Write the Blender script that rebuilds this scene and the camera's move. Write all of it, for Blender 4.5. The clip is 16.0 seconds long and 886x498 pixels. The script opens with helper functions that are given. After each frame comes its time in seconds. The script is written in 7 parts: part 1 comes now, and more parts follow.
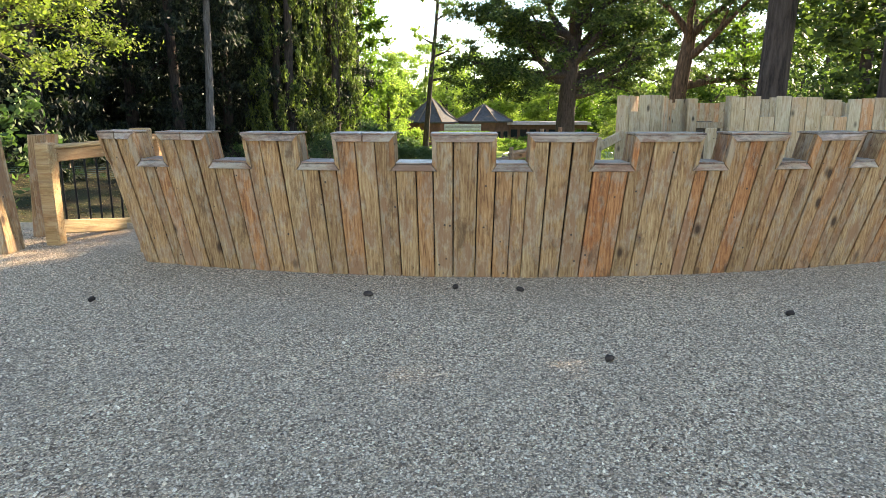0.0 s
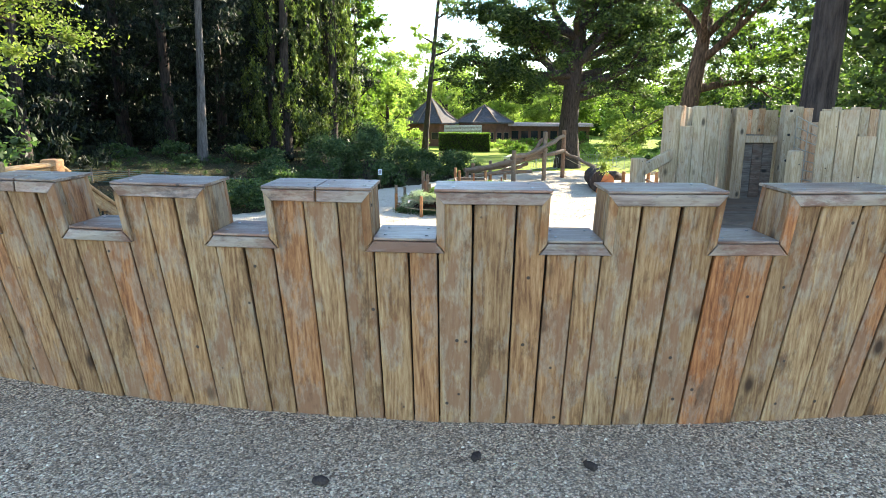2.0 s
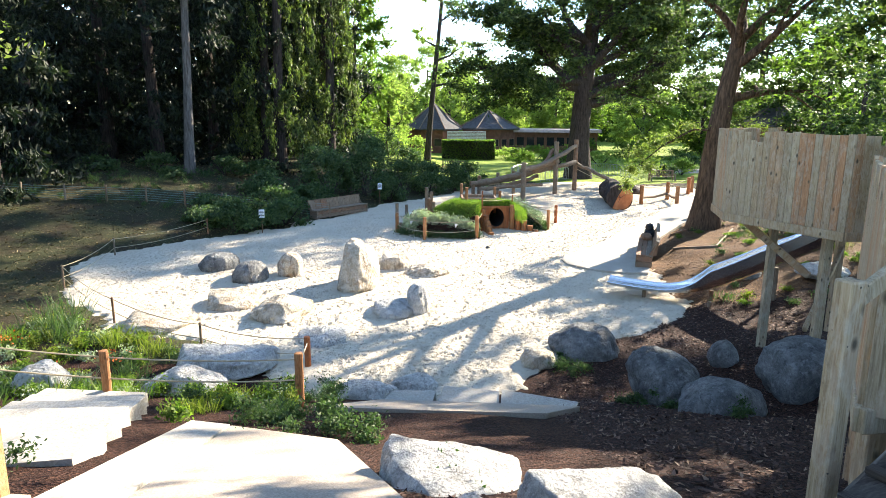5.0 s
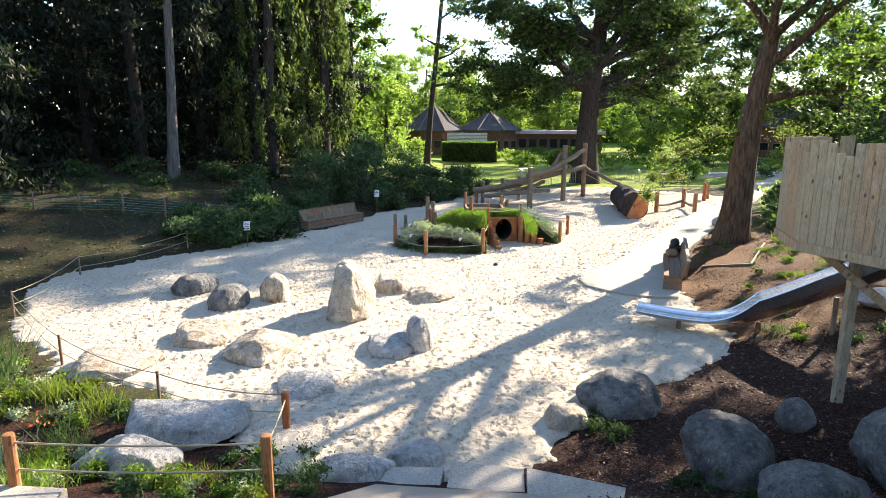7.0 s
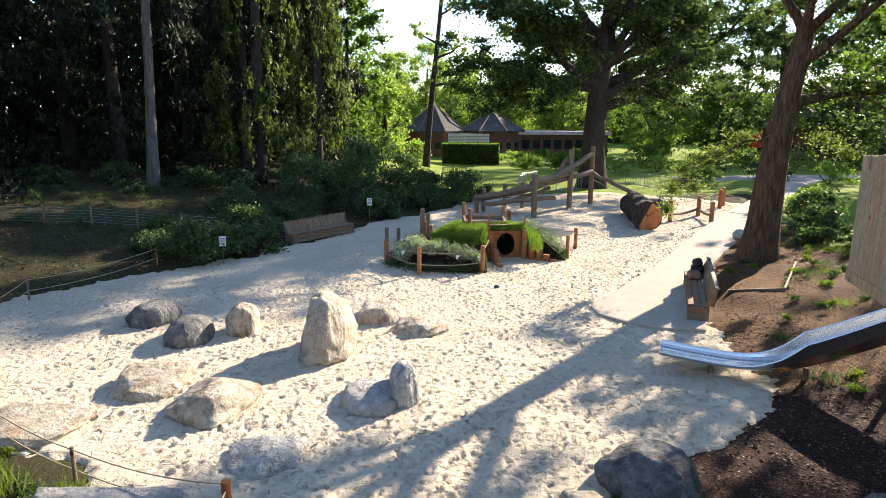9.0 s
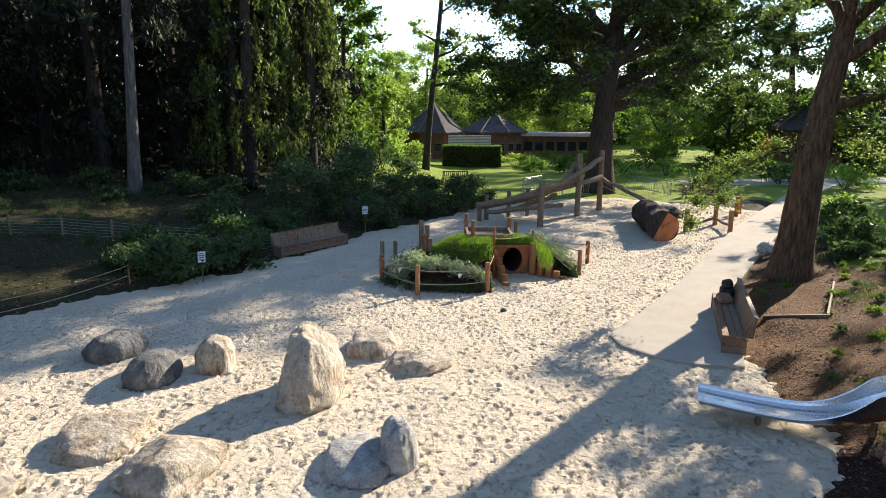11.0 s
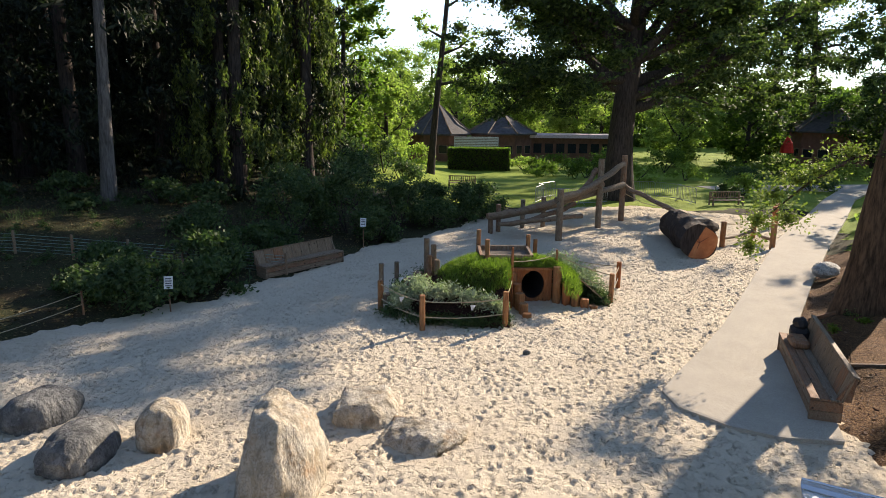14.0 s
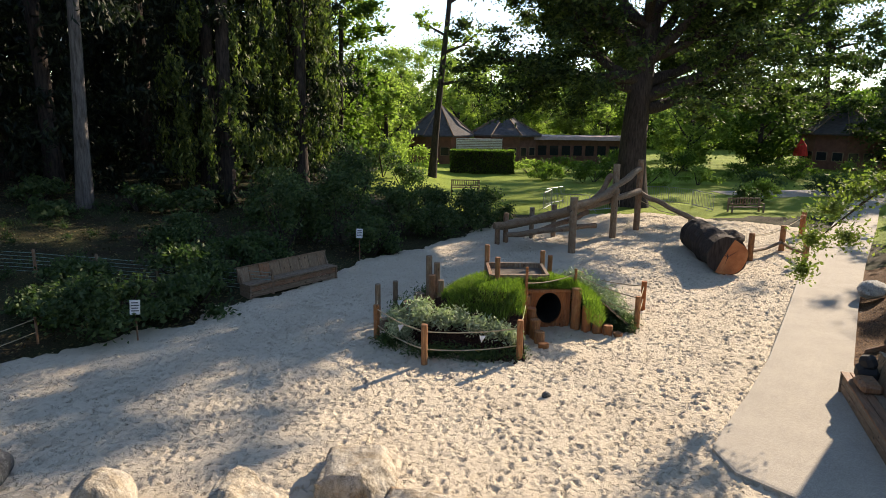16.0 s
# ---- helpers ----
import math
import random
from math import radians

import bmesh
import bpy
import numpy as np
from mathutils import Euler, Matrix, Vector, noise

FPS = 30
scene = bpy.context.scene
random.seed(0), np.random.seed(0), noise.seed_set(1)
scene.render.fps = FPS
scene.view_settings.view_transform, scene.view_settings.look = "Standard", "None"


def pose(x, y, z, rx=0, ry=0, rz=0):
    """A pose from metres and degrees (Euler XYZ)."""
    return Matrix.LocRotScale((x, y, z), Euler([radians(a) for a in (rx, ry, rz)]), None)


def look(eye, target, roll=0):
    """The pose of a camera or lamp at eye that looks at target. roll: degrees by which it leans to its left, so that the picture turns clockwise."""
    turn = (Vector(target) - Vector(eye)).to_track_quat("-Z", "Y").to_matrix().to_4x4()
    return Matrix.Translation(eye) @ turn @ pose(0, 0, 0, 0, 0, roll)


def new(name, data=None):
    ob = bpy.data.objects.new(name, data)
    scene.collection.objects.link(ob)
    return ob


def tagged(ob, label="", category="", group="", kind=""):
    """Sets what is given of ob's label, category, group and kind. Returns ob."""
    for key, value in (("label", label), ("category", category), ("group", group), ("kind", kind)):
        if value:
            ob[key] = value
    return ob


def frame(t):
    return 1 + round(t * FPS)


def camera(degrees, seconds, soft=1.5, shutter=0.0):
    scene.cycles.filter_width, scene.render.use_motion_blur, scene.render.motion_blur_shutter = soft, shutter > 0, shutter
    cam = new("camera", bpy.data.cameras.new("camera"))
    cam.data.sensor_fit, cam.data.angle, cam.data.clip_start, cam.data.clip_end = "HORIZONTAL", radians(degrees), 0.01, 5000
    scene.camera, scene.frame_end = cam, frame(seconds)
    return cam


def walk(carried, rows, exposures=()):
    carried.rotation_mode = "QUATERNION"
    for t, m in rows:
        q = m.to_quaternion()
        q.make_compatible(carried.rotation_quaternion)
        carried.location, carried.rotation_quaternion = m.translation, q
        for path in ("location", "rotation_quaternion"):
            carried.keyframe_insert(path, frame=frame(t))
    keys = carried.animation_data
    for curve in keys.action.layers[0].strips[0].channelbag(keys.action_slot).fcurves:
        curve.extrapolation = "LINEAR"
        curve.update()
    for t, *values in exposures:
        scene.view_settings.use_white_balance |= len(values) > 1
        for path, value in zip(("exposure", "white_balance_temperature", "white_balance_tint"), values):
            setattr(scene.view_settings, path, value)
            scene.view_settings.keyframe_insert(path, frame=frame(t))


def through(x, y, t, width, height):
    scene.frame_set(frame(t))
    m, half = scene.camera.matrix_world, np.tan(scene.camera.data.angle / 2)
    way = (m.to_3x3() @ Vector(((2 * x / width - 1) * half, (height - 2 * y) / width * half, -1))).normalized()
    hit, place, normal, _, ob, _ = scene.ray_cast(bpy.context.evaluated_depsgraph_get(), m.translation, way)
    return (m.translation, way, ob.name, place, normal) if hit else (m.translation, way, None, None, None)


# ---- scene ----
cam = camera(68.0, 16.0, soft=0.5)
PATH = [
    (0, (0.316, 1.236, 5.232), (0.258, 3.19, 4.808), -0.0),
    (0.5, (0.347, 1.557, 5.219), (0.266, 3.513, 4.805), 0.3),
    (1, (0.301, 1.966, 5.247), (0.222, 3.921, 4.835), -0.0),
    (1.5, (0.273, 2.443, 5.293), (0.202, 4.398, 4.879), -0.1),
    (2, (0.217, 2.972, 5.352), (0.163, 4.925, 4.927), 0.4),
    (2.5, (0.145, 3.484, 5.407), (0.091, 5.437, 4.982), 0.3),
    (3, (0.071, 3.985, 5.474), (0.016, 5.939, 5.051), 0.2),
    (3.5, (0.002, 4.507, 5.536), (-0.052, 6.461, 5.117), 0.5),
    (4, (0.065, 5.037, 5.625), (0.004, 6.991, 5.206), 0.4),
    (6.5, (-0.329, 8.217, 5.774), (-0.383, 10.172, 5.36), 0.4),
    (7, (-0.332, 8.929, 5.806), (-0.386, 10.885, 5.389), 0.4),
    (7.5, (-0.314, 9.632, 5.834), (-0.37, 11.588, 5.417), 0.4),
    (8, (-0.275, 10.32, 5.882), (-0.331, 12.275, 5.463), 0.4),
    (8.5, (-0.202, 10.987, 5.933), (-0.26, 12.941, 5.513), 0.4),
    (9, (-0.147, 11.627, 5.989), (-0.209, 13.581, 5.568), 0.4),
    (11.5, (-0.292, 14.514, 6.102), (-0.354, 16.468, 5.68), 0.5),
    (12, (-0.322, 15.096, 6.092), (-0.386, 17.051, 5.671), 0.5),
    (12.5, (-0.371, 15.681, 6.056), (-0.437, 17.635, 5.637), 0.5),
    (13, (-0.425, 16.3, 6.059), (-0.494, 18.254, 5.638), 0.6),
    (13.5, (-0.485, 16.896, 6.072), (-0.556, 18.85, 5.652), 0.5),
    (14, (-0.557, 17.486, 6.078), (-0.629, 19.44, 5.657), 0.6),
    (14.5, (-0.626, 18.073, 6.084), (-0.698, 20.027, 5.664), 0.6),
    (15, (-0.682, 18.674, 6.1), (-0.755, 20.627, 5.677), 0.5),
    (15.5, (-0.759, 19.294, 6.092), (-0.831, 21.247, 5.669), 0.7),
    (16, (-0.764, 19.917, 6.081), (-0.838, 21.871, 5.662), 0.7),
]
walk(cam, [(t, look(eye, target, roll)) for t, eye, target, roll in PATH],
     [(0, 2.35, 8900, 12), (1.5, 2.4, 8000, 11), (2.5, 2.55, 7150, 7), (3.5, 2.55, 7000, 7), (4, 2.42, 6950, 7), (6.5, 2.05, 7450, 14), (9, 1.6, 7450, 14), (12, 1.1, 7150, 12), (14.5, 0.97, 7750, 15), (16, 0.95, 7900, 15)])

# ---- world, sun ----
SUN_DIR = Vector((0.67 * 0.906, 0.742 * 0.906, 0.423))
world = bpy.data.worlds.new("world")
scene.world = world
world.use_nodes = True
wn = world.node_tree.nodes
sky = wn.new("ShaderNodeTexSky")
sky.sky_type = "NISHITA"
sky.sun_disc = False
sky.sun_elevation = radians(25)
sky.sun_rotation = radians(42.1)
sky.air_density = 0.8
sky.dust_density = 0.0
sky.ozone_density = 2.5
wn["Background"].inputs["Strength"].default_value = 0.15
world.node_tree.links.new(sky.outputs[0], wn["Background"].inputs["Color"])
sun = new("sun", bpy.data.lights.new("sun", "SUN"))
sun.data.energy = 5.0
sun.data.angle = radians(0.6)
sun.data.color = (1.0, 0.93, 0.82)
sun.matrix_world = look((0, 0, 30), tuple(Vector((0, 0, 30)) - SUN_DIR))


# ---- materials ----
class Nodes:
    """A small wrapper to write node materials tersely."""

    def __init__(self, name, rough=0.8, metal=0.0, spec=0.3):
        self.m = bpy.data.materials.new(name)
        self.m.use_nodes = True
        self.t = self.m.node_tree
        self.bsdf = self.t.nodes["Principled BSDF"]
        self.bsdf.inputs["Roughness"].default_value = rough
        self.bsdf.inputs["Metallic"].default_value = metal
        self.bsdf.inputs["Specular IOR Level"].default_value = spec

    def link(self, a, b):
        self.t.links.new(a, b)

    def node(self, kind, **sets):
        n = self.t.nodes.new(kind)
        for k, v in sets.items():
            n.inputs[k.replace("_", " ")].default_value = v
        return n

    def coords(self, scale=(1, 1, 1), space="Object", random_shift=False):
        tc = self.t.nodes.new("ShaderNodeTexCoord")
        mp = self.t.nodes.new("ShaderNodeMapping")
        mp.inputs["Scale"].default_value = scale
        self.link(tc.outputs[space], mp.inputs["Vector"])
        if random_shift:
            oi = self.t.nodes.new("ShaderNodeObjectInfo")
            mul = self.t.nodes.new("ShaderNodeMath")
            mul.operation = "MULTIPLY"
            mul.inputs[1].default_value = 57.0
            self.link(oi.outputs["Random"], mul.inputs[0])
            self.link(mul.outputs[0], mp.inputs["Location"])
        return mp.outputs[0]

    def place(self, scale=(1, 1, 1)):
        g = self.t.nodes.new("ShaderNodeNewGeometry")
        mp = self.t.nodes.new("ShaderNodeMapping")
        mp.inputs["Scale"].default_value = scale
        self.link(g.outputs["Position"], mp.inputs["Vector"])
        return mp.outputs[0]

    def noise(self, vec, scale, detail=4, rough=0.55):
        n = self.node("ShaderNodeTexNoise", Scale=scale, Detail=detail, Roughness=rough)
        self.link(vec, n.inputs["Vector"])
        return n.outputs["Fac"]

    def voronoi(self, vec, scale, out="Distance"):
        n = self.node("ShaderNodeTexVoronoi", Scale=scale)
        self.link(vec, n.inputs["Vector"])
        return n.outputs[out]

    def ramp(self, fac, stops):
        r = self.t.nodes.new("ShaderNodeValToRGB")
        e = r.color_ramp.elements
        while len(e) < len(stops):
            e.new(0.5)
        for el, (p, c) in zip(e, stops):
            el.position = p
            el.color = (*c, 1) if len(c) == 3 else c
        self.link(fac, r.inputs[0])
        return r.outputs["Color"]

    def mix(self, fac, a, b, how="MIX"):
        n = self.t.nodes.new("ShaderNodeMix")
        n.data_type = "RGBA"
        n.blend_type = how
        for v, s in ((fac, 0), (a, 6), (b, 7)):
            if hasattr(v, "is_output"):
                self.link(v, n.inputs[s])
            else:
                n.inputs[s].default_value = v if s == 0 else (*v, 1)
        return n.outputs[2]

    def random(self):
        return self.t.nodes.new("ShaderNodeObjectInfo").outputs["Random"]

    def island(self):
        return self.t.nodes.new("ShaderNodeNewGeometry").outputs["Random Per Island"]

    def colour(self, c):
        self.link(c, self.bsdf.inputs["Base Color"])
        return self

    def bump(self, h, strength=0.5, dist=0.02):
        b = self.node("ShaderNodeBump", Strength=strength, Distance=dist)
        self.link(h, b.inputs["Height"])
        old = self.bsdf.inputs["Normal"].links
        if old:
            self.link(old[0].from_socket, b.inputs["Normal"])
        self.link(b.outputs[0], self.bsdf.inputs["Normal"])
        return self


def wood(name, dark, mid, light, axis=2, grain=1.0, rough=0.75, grey=0.35, stain=0.5, spec=0.3):
    """Sawn timber, grain along one local axis, tone varied from board to board, with knots, stains and weathered patches."""
    n = Nodes(name, rough, 0.0, spec)

    def along(across, length):
        v = [across] * 3
        v[axis] = length
        return n.coords(tuple(v), random_shift=True)

    fine = n.noise(along(110 * grain, 4.5), 1.0, 6, 0.7)
    streak = n.noise(along(34 * grain, 2.0), 1.0, 6, 0.68)
    broad = n.noise(along(9.0, 3.6), 1.0, 7, 0.7)
    rings = n.t.nodes.new("ShaderNodeTexWave")
    rings.bands_direction = "Y" if axis == 0 else "X"
    rings.inputs["Scale"].default_value = 15.0 * grain
    rings.inputs["Distortion"].default_value = 22.0
    rings.inputs["Detail"].default_value = 4.0
    rings.inputs["Detail Scale"].default_value = 0.5
    n.link(along(1.0, 0.13), rings.inputs["Vector"])
    both = n.mix(0.45, n.mix(0.12, fine, rings.outputs["Fac"]), streak)
    col = n.ramp(both, [(0.37, dark), (0.5, mid), (0.62, light)])
    tone = n.ramp(n.random(), [(0.0, (0.80, 0.74, 0.66)), (0.22, (1.04, 0.98, 0.88)), (0.40, (1.15, 0.66, 0.42)), (0.55, (1.1, 0.98, 0.84)), (0.72, (0.98, 0.88, 0.76)), (0.88, (1.18, 1.16, 1.08)), (1.0, (0.94, 1.0, 1.0))])
    col = n.mix(0.85, col, tone, "MULTIPLY")
    patch = n.ramp(broad, [(0.48, (0, 0, 0)), (0.56, (grey, grey, grey))])
    g = sum(mid) / 3
    col = n.mix(patch, col, (g * 1.78, g * 1.52, g * 1.16))
    rust = n.noise(along(10.0, 3.4), 1.0, 7, 0.72)
    col = n.mix(n.ramp(rust, [(0.50, (0, 0, 0)), (0.59, (stain, stain, stain))]), col, tuple(c * k for c, k in zip(mid, (0.74, 0.48, 0.34))))
    soot = n.noise(along(6.0, 2.4), 1.7, 8, 0.74)
    col = n.mix(n.ramp(soot, [(0.55, (0, 0, 0)), (0.66, (stain, stain, stain))]), col, tuple(c * 0.55 for c in dark))
    knots = n.voronoi(along(9.0, 5.0), 0.62)
    col = n.mix(n.ramp(knots, [(0.07, (1, 1, 1)), (0.17, (0, 0, 0))]), col, tuple(c * 0.35 for c in dark))
    nails = n.voronoi(n.coords((1, 1, 1), random_shift=True), 9.0)
    col = n.mix(n.ramp(nails, [(0.045, (0.9, 0.9, 0.9)), (0.075, (0, 0, 0))]), col, (0.03, 0.026, 0.022))
    return n.colour(col).bump(fine, 0.4, 0.004).bump(streak, 0.3, 0.006).m


PALISADE = wood("palisade_timber", (0.125, 0.06, 0.027), (0.28, 0.165, 0.083), (0.40, 0.27, 0.152), grey=0.5, stain=0.65)
CAP = wood("cap_timber", (0.11, 0.074, 0.062), (0.215, 0.16, 0.14), (0.32, 0.255, 0.23), axis=0, grain=0.8, rough=0.42, grey=0.55, stain=0.9, spec=0.45)
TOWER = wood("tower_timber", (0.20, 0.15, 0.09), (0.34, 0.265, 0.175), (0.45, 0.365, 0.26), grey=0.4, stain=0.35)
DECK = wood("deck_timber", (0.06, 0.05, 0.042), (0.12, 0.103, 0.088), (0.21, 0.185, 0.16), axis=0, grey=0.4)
RAMPWOOD = wood("ramp_ply", (0.022, 0.017, 0.015), (0.048, 0.038, 0.032), (0.095, 0.08, 0.07), axis=0, rough=0.9, stain=0.3)
POSTWOOD = wood("post_timber", (0.17, 0.072, 0.03), (0.33, 0.15, 0.064), (0.45, 0.23, 0.108), grey=0.12)
GREYPOST = wood("weathered_post", (0.11, 0.075, 0.05), (0.21, 0.15, 0.105), (0.32, 0.25, 0.19), grey=0.4)
BENCHWOOD = wood("bench_timber", (0.10, 0.07, 0.05), (0.20, 0.145, 0.105), (0.29, 0.225, 0.17), axis=0, grey=0.3)
BENCHBOARD = wood("bench_back_timber", (0.12, 0.08, 0.055), (0.24, 0.17, 0.115), (0.34, 0.25, 0.18), axis=2, grey=0.3)
HANDRAIL = wood("handrail_timber", (0.20, 0.12, 0.055), (0.36, 0.235, 0.12), (0.48, 0.34, 0.19), axis=0, grey=0.15)


def stone(name, a, b, c, lichen=(0.42, 0.43, 0.40), amount=0.45, moss=False, rust=None, cover=0.52):
    n = Nodes(name, 0.85)
    v = n.coords((1, 1, 1), random_shift=True)
    big = n.noise(v, 2.2, 5, 0.6)
    fine = n.noise(v, 22, 6, 0.7)
    col = n.ramp(big, [(0.3, a), (0.5, b), (0.7, c)])
    col = n.mix(n.ramp(n.noise(v, 6, 8, 0.78), [(cover, (0, 0, 0)), (cover + 0.08, (amount, amount, amount))]), col, lichen)
    col = n.mix(n.ramp(n.noise(v, 11, 4, 0.6), [(0.3, (0.55, 0.55, 0.55)), (0.42, (0, 0, 0))]), col, tuple(x * 0.45 for x in a))
    if moss:
        col = n.mix(n.ramp(n.noise(v, 3, 3), [(0.55, (0, 0, 0)), (0.65, (0.6, 0.6, 0.6))]), col, (0.07, 0.09, 0.03))
    ridge = n.noise(n.coords((5.5, 5.5, 1.5), random_shift=True), 1.0, 7, 0.68)
    if rust:
        col = n.mix(n.ramp(n.noise(n.coords((1.6, 1.6, 2.2), random_shift=True), 1.0, 5, 0.65), [(0.56, (0, 0, 0)), (0.68, (0.7, 0.7, 0.7))]), col, rust)
        col = n.mix(n.ramp(n.noise(n.coords((3.2, 3.2, 1.3), random_shift=True), 1.0, 7, 0.72), [(0.56, (0, 0, 0)), (0.63, (0.62, 0.62, 0.62))]), col, (0.15, 0.145, 0.12))
    col = n.mix(0.85, col, n.ramp(ridge, [(0.34, (0.52, 0.51, 0.50)), (0.47, (1, 1, 1)), (0.66, (1.18, 1.16, 1.12))]), "MULTIPLY")
    veins = n.noise(n.coords((3, 3, 3), random_shift=True), 1.4, 9, 0.8)
    col = n.mix(n.ramp(veins, [(0.47, (0, 0, 0)), (0.5, (0.5, 0.5, 0.5)), (0.53, (0, 0, 0))]), col, tuple(x * 0.35 for x in a))
    return n.colour(col).bump(ridge, 0.9, 0.22).bump(n.noise(v, 7, 6, 0.7), 0.6, 0.05).bump(fine, 0.6, 0.015).m


SANDSTONE = stone("sandstone", (0.40, 0.31, 0.205), (0.55, 0.48, 0.38), (0.64, 0.59, 0.51), (0.68, 0.65, 0.59), rust=(0.36, 0.20, 0.09))
GREYSTONE = stone("grey_boulder", (0.085, 0.087, 0.088), (0.175, 0.175, 0.17), (0.28, 0.275, 0.26), (0.40, 0.40, 0.385))
DARKSTONE = stone("dark_lichen_boulder", (0.05, 0.055, 0.06), (0.10, 0.105, 0.11), (0.22, 0.22, 0.215), (0.48, 0.48, 0.46), 0.9, cover=0.50)
SLABSTONE = stone("pale_slab_rock", (0.36, 0.35, 0.325), (0.52, 0.505, 0.47), (0.64, 0.62, 0.575), (0.70, 0.68, 0.64), 0.6)


def make_sand():
    n = Nodes("sand", 0.95, spec=0.1)
    v = n.place()
    col = n.ramp(n.noise(v, 0.5, 4), [(0.3, (0.56, 0.47, 0.355)), (0.7, (0.66, 0.57, 0.44))])
    col = n.mix(0.35, col, n.ramp(n.noise(v, 60, 3, 0.7), [(0.3, (0.36, 0.29, 0.20)), (0.7, (0.74, 0.66, 0.54))]))
    pits = n.ramp(n.noise(v, 9, 3, 0.6), [(0.34, (0, 0, 0)), (0.44, (1, 1, 1))])
    return n.colour(col).bump(pits, 0.8, 0.05).bump(n.noise(v, 16, 5, 0.65), 0.7, 0.05).bump(n.noise(v, 50, 3), 0.6, 0.012).m


def make_gravel():
    n = Nodes("gravel", 0.85, spec=0.25)
    v = n.place()
    cells = n.node("ShaderNodeTexVoronoi", Scale=125.0)
    n.link(v, cells.inputs["Vector"])
    col = n.ramp(cells.outputs["Color"], [(0.08, (0.10, 0.062, 0.04)), (0.30, (0.38, 0.26, 0.17)), (0.55, (0.68, 0.50, 0.34)), (0.92, (1.0, 0.84, 0.64))])
    grit = n.noise(v, 60, 4, 0.75)
    col = n.mix(0.75, col, n.ramp(grit, [(0.36, (0.62, 0.60, 0.58)), (0.5, (1.15, 1.13, 1.1)), (0.62, (1.9, 1.85, 1.8))]), "MULTIPLY")
    col = n.mix(n.ramp(n.noise(v, 1.3, 5, 0.65), [(0.42, (0, 0, 0)), (0.68, (0.45, 0.45, 0.45))]), col, (0.50, 0.375, 0.27))
    col = n.mix(n.ramp(cells.outputs["Distance"], [(0.5, (0, 0, 0)), (0.8, (0.7, 0.7, 0.7))]), col, (0.06, 0.05, 0.042))
    return n.colour(col).bump(n.ramp(cells.outputs["Distance"], [(0.0, (1, 1, 1)), (0.7, (0, 0, 0))]), 1.0, 0.012).bump(grit, 0.8, 0.012).m


def make_mulch(name, stops, chip=38.0):
    n = Nodes(name, 0.9, spec=0.15)
    v = n.place((1, 2.2, 1))
    cells = n.node("ShaderNodeTexVoronoi", Scale=chip)
    warp = n.mix(0.12, v, n.t.nodes.new("ShaderNodeTexNoise").outputs["Color"])
    n.link(warp, cells.inputs["Vector"])
    col = n.ramp(cells.outputs["Color"], stops)
    col = n.mix(0.5, col, n.ramp(n.noise(n.place(), 1.1, 4), [(0.35, (0.55, 0.5, 0.48)), (0.7, (1.25, 1.2, 1.1))]), "MULTIPLY")
    return n.colour(col).bump(cells.outputs["Distance"], 0.9, 0.03).bump(n.noise(n.place(), 9, 4), 0.4, 0.05).m


SAND = make_sand()
GRAVEL = make_gravel()
# mulch colours darkened to carry the shade on the lower bank
MULCH = make_mulch("shaded_bark_mulch", [(0.1, (0.010, 0.005, 0.004)), (0.5, (0.032, 0.014, 0.010)), (0.9, (0.115, 0.056, 0.038))])
# orange chips round the tree; also paints sunlight on the upper bank
CHIPS = make_mulch("orange_sunlit_chips", [(0.1, (0.04, 0.02, 0.011)), (0.5, (0.12, 0.06, 0.03)), (0.9, (0.30, 0.18, 0.09))])


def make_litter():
    """Thin grass strewn with leaf litter, its colours darkened to carry the trees' shade."""
    n = Nodes("shaded_leaf_litter", 0.9, spec=0.12)
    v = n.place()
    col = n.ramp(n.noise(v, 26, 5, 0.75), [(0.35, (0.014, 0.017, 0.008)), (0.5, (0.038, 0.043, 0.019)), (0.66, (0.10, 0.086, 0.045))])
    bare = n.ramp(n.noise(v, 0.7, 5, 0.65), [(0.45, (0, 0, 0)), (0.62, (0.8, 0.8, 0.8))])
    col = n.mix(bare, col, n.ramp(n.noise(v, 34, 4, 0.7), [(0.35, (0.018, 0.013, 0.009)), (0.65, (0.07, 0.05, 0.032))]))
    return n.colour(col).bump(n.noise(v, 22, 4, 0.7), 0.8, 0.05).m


LITTER = make_litter()


def make_lawn():
    n = Nodes("lawn", 0.9, spec=0.1)
    v = n.place()
    col = n.ramp(n.noise(v, 0.35, 5), [(0.3, (0.14, 0.20, 0.032)), (0.7, (0.25, 0.32, 0.055))])
    col = n.mix(0.5, col, n.ramp(n.noise(n.place((1, 1, 1)), 30, 3, 0.7), [(0.3, (0.5, 0.5, 0.4)), (0.7, (1.4, 1.4, 1.2))]), "MULTIPLY")
    return n.colour(col).bump(n.noise(v, 25, 3, 0.7), 0.8, 0.05).m


LAWN = make_lawn()


def make_concrete(name, c, fine=120.0):
    n = Nodes(name, 0.9, spec=0.2)
    v = n.place()
    col = n.mix(0.5, c, n.ramp(n.noise(v, 1.4, 5, 0.6), [(0.3, tuple(x * 0.72 for x in c)), (0.7, tuple(x * 1.2 for x in c))]))
    col = n.mix(0.4, col, n.ramp(n.voronoi(v, fine, "Color"), [(0.1, tuple(x * 0.5 for x in c)), (0.9, tuple(x * 1.45 for x in c))]))
    return n.colour(col).bump(n.voronoi(v, fine), 0.4, 0.004).m


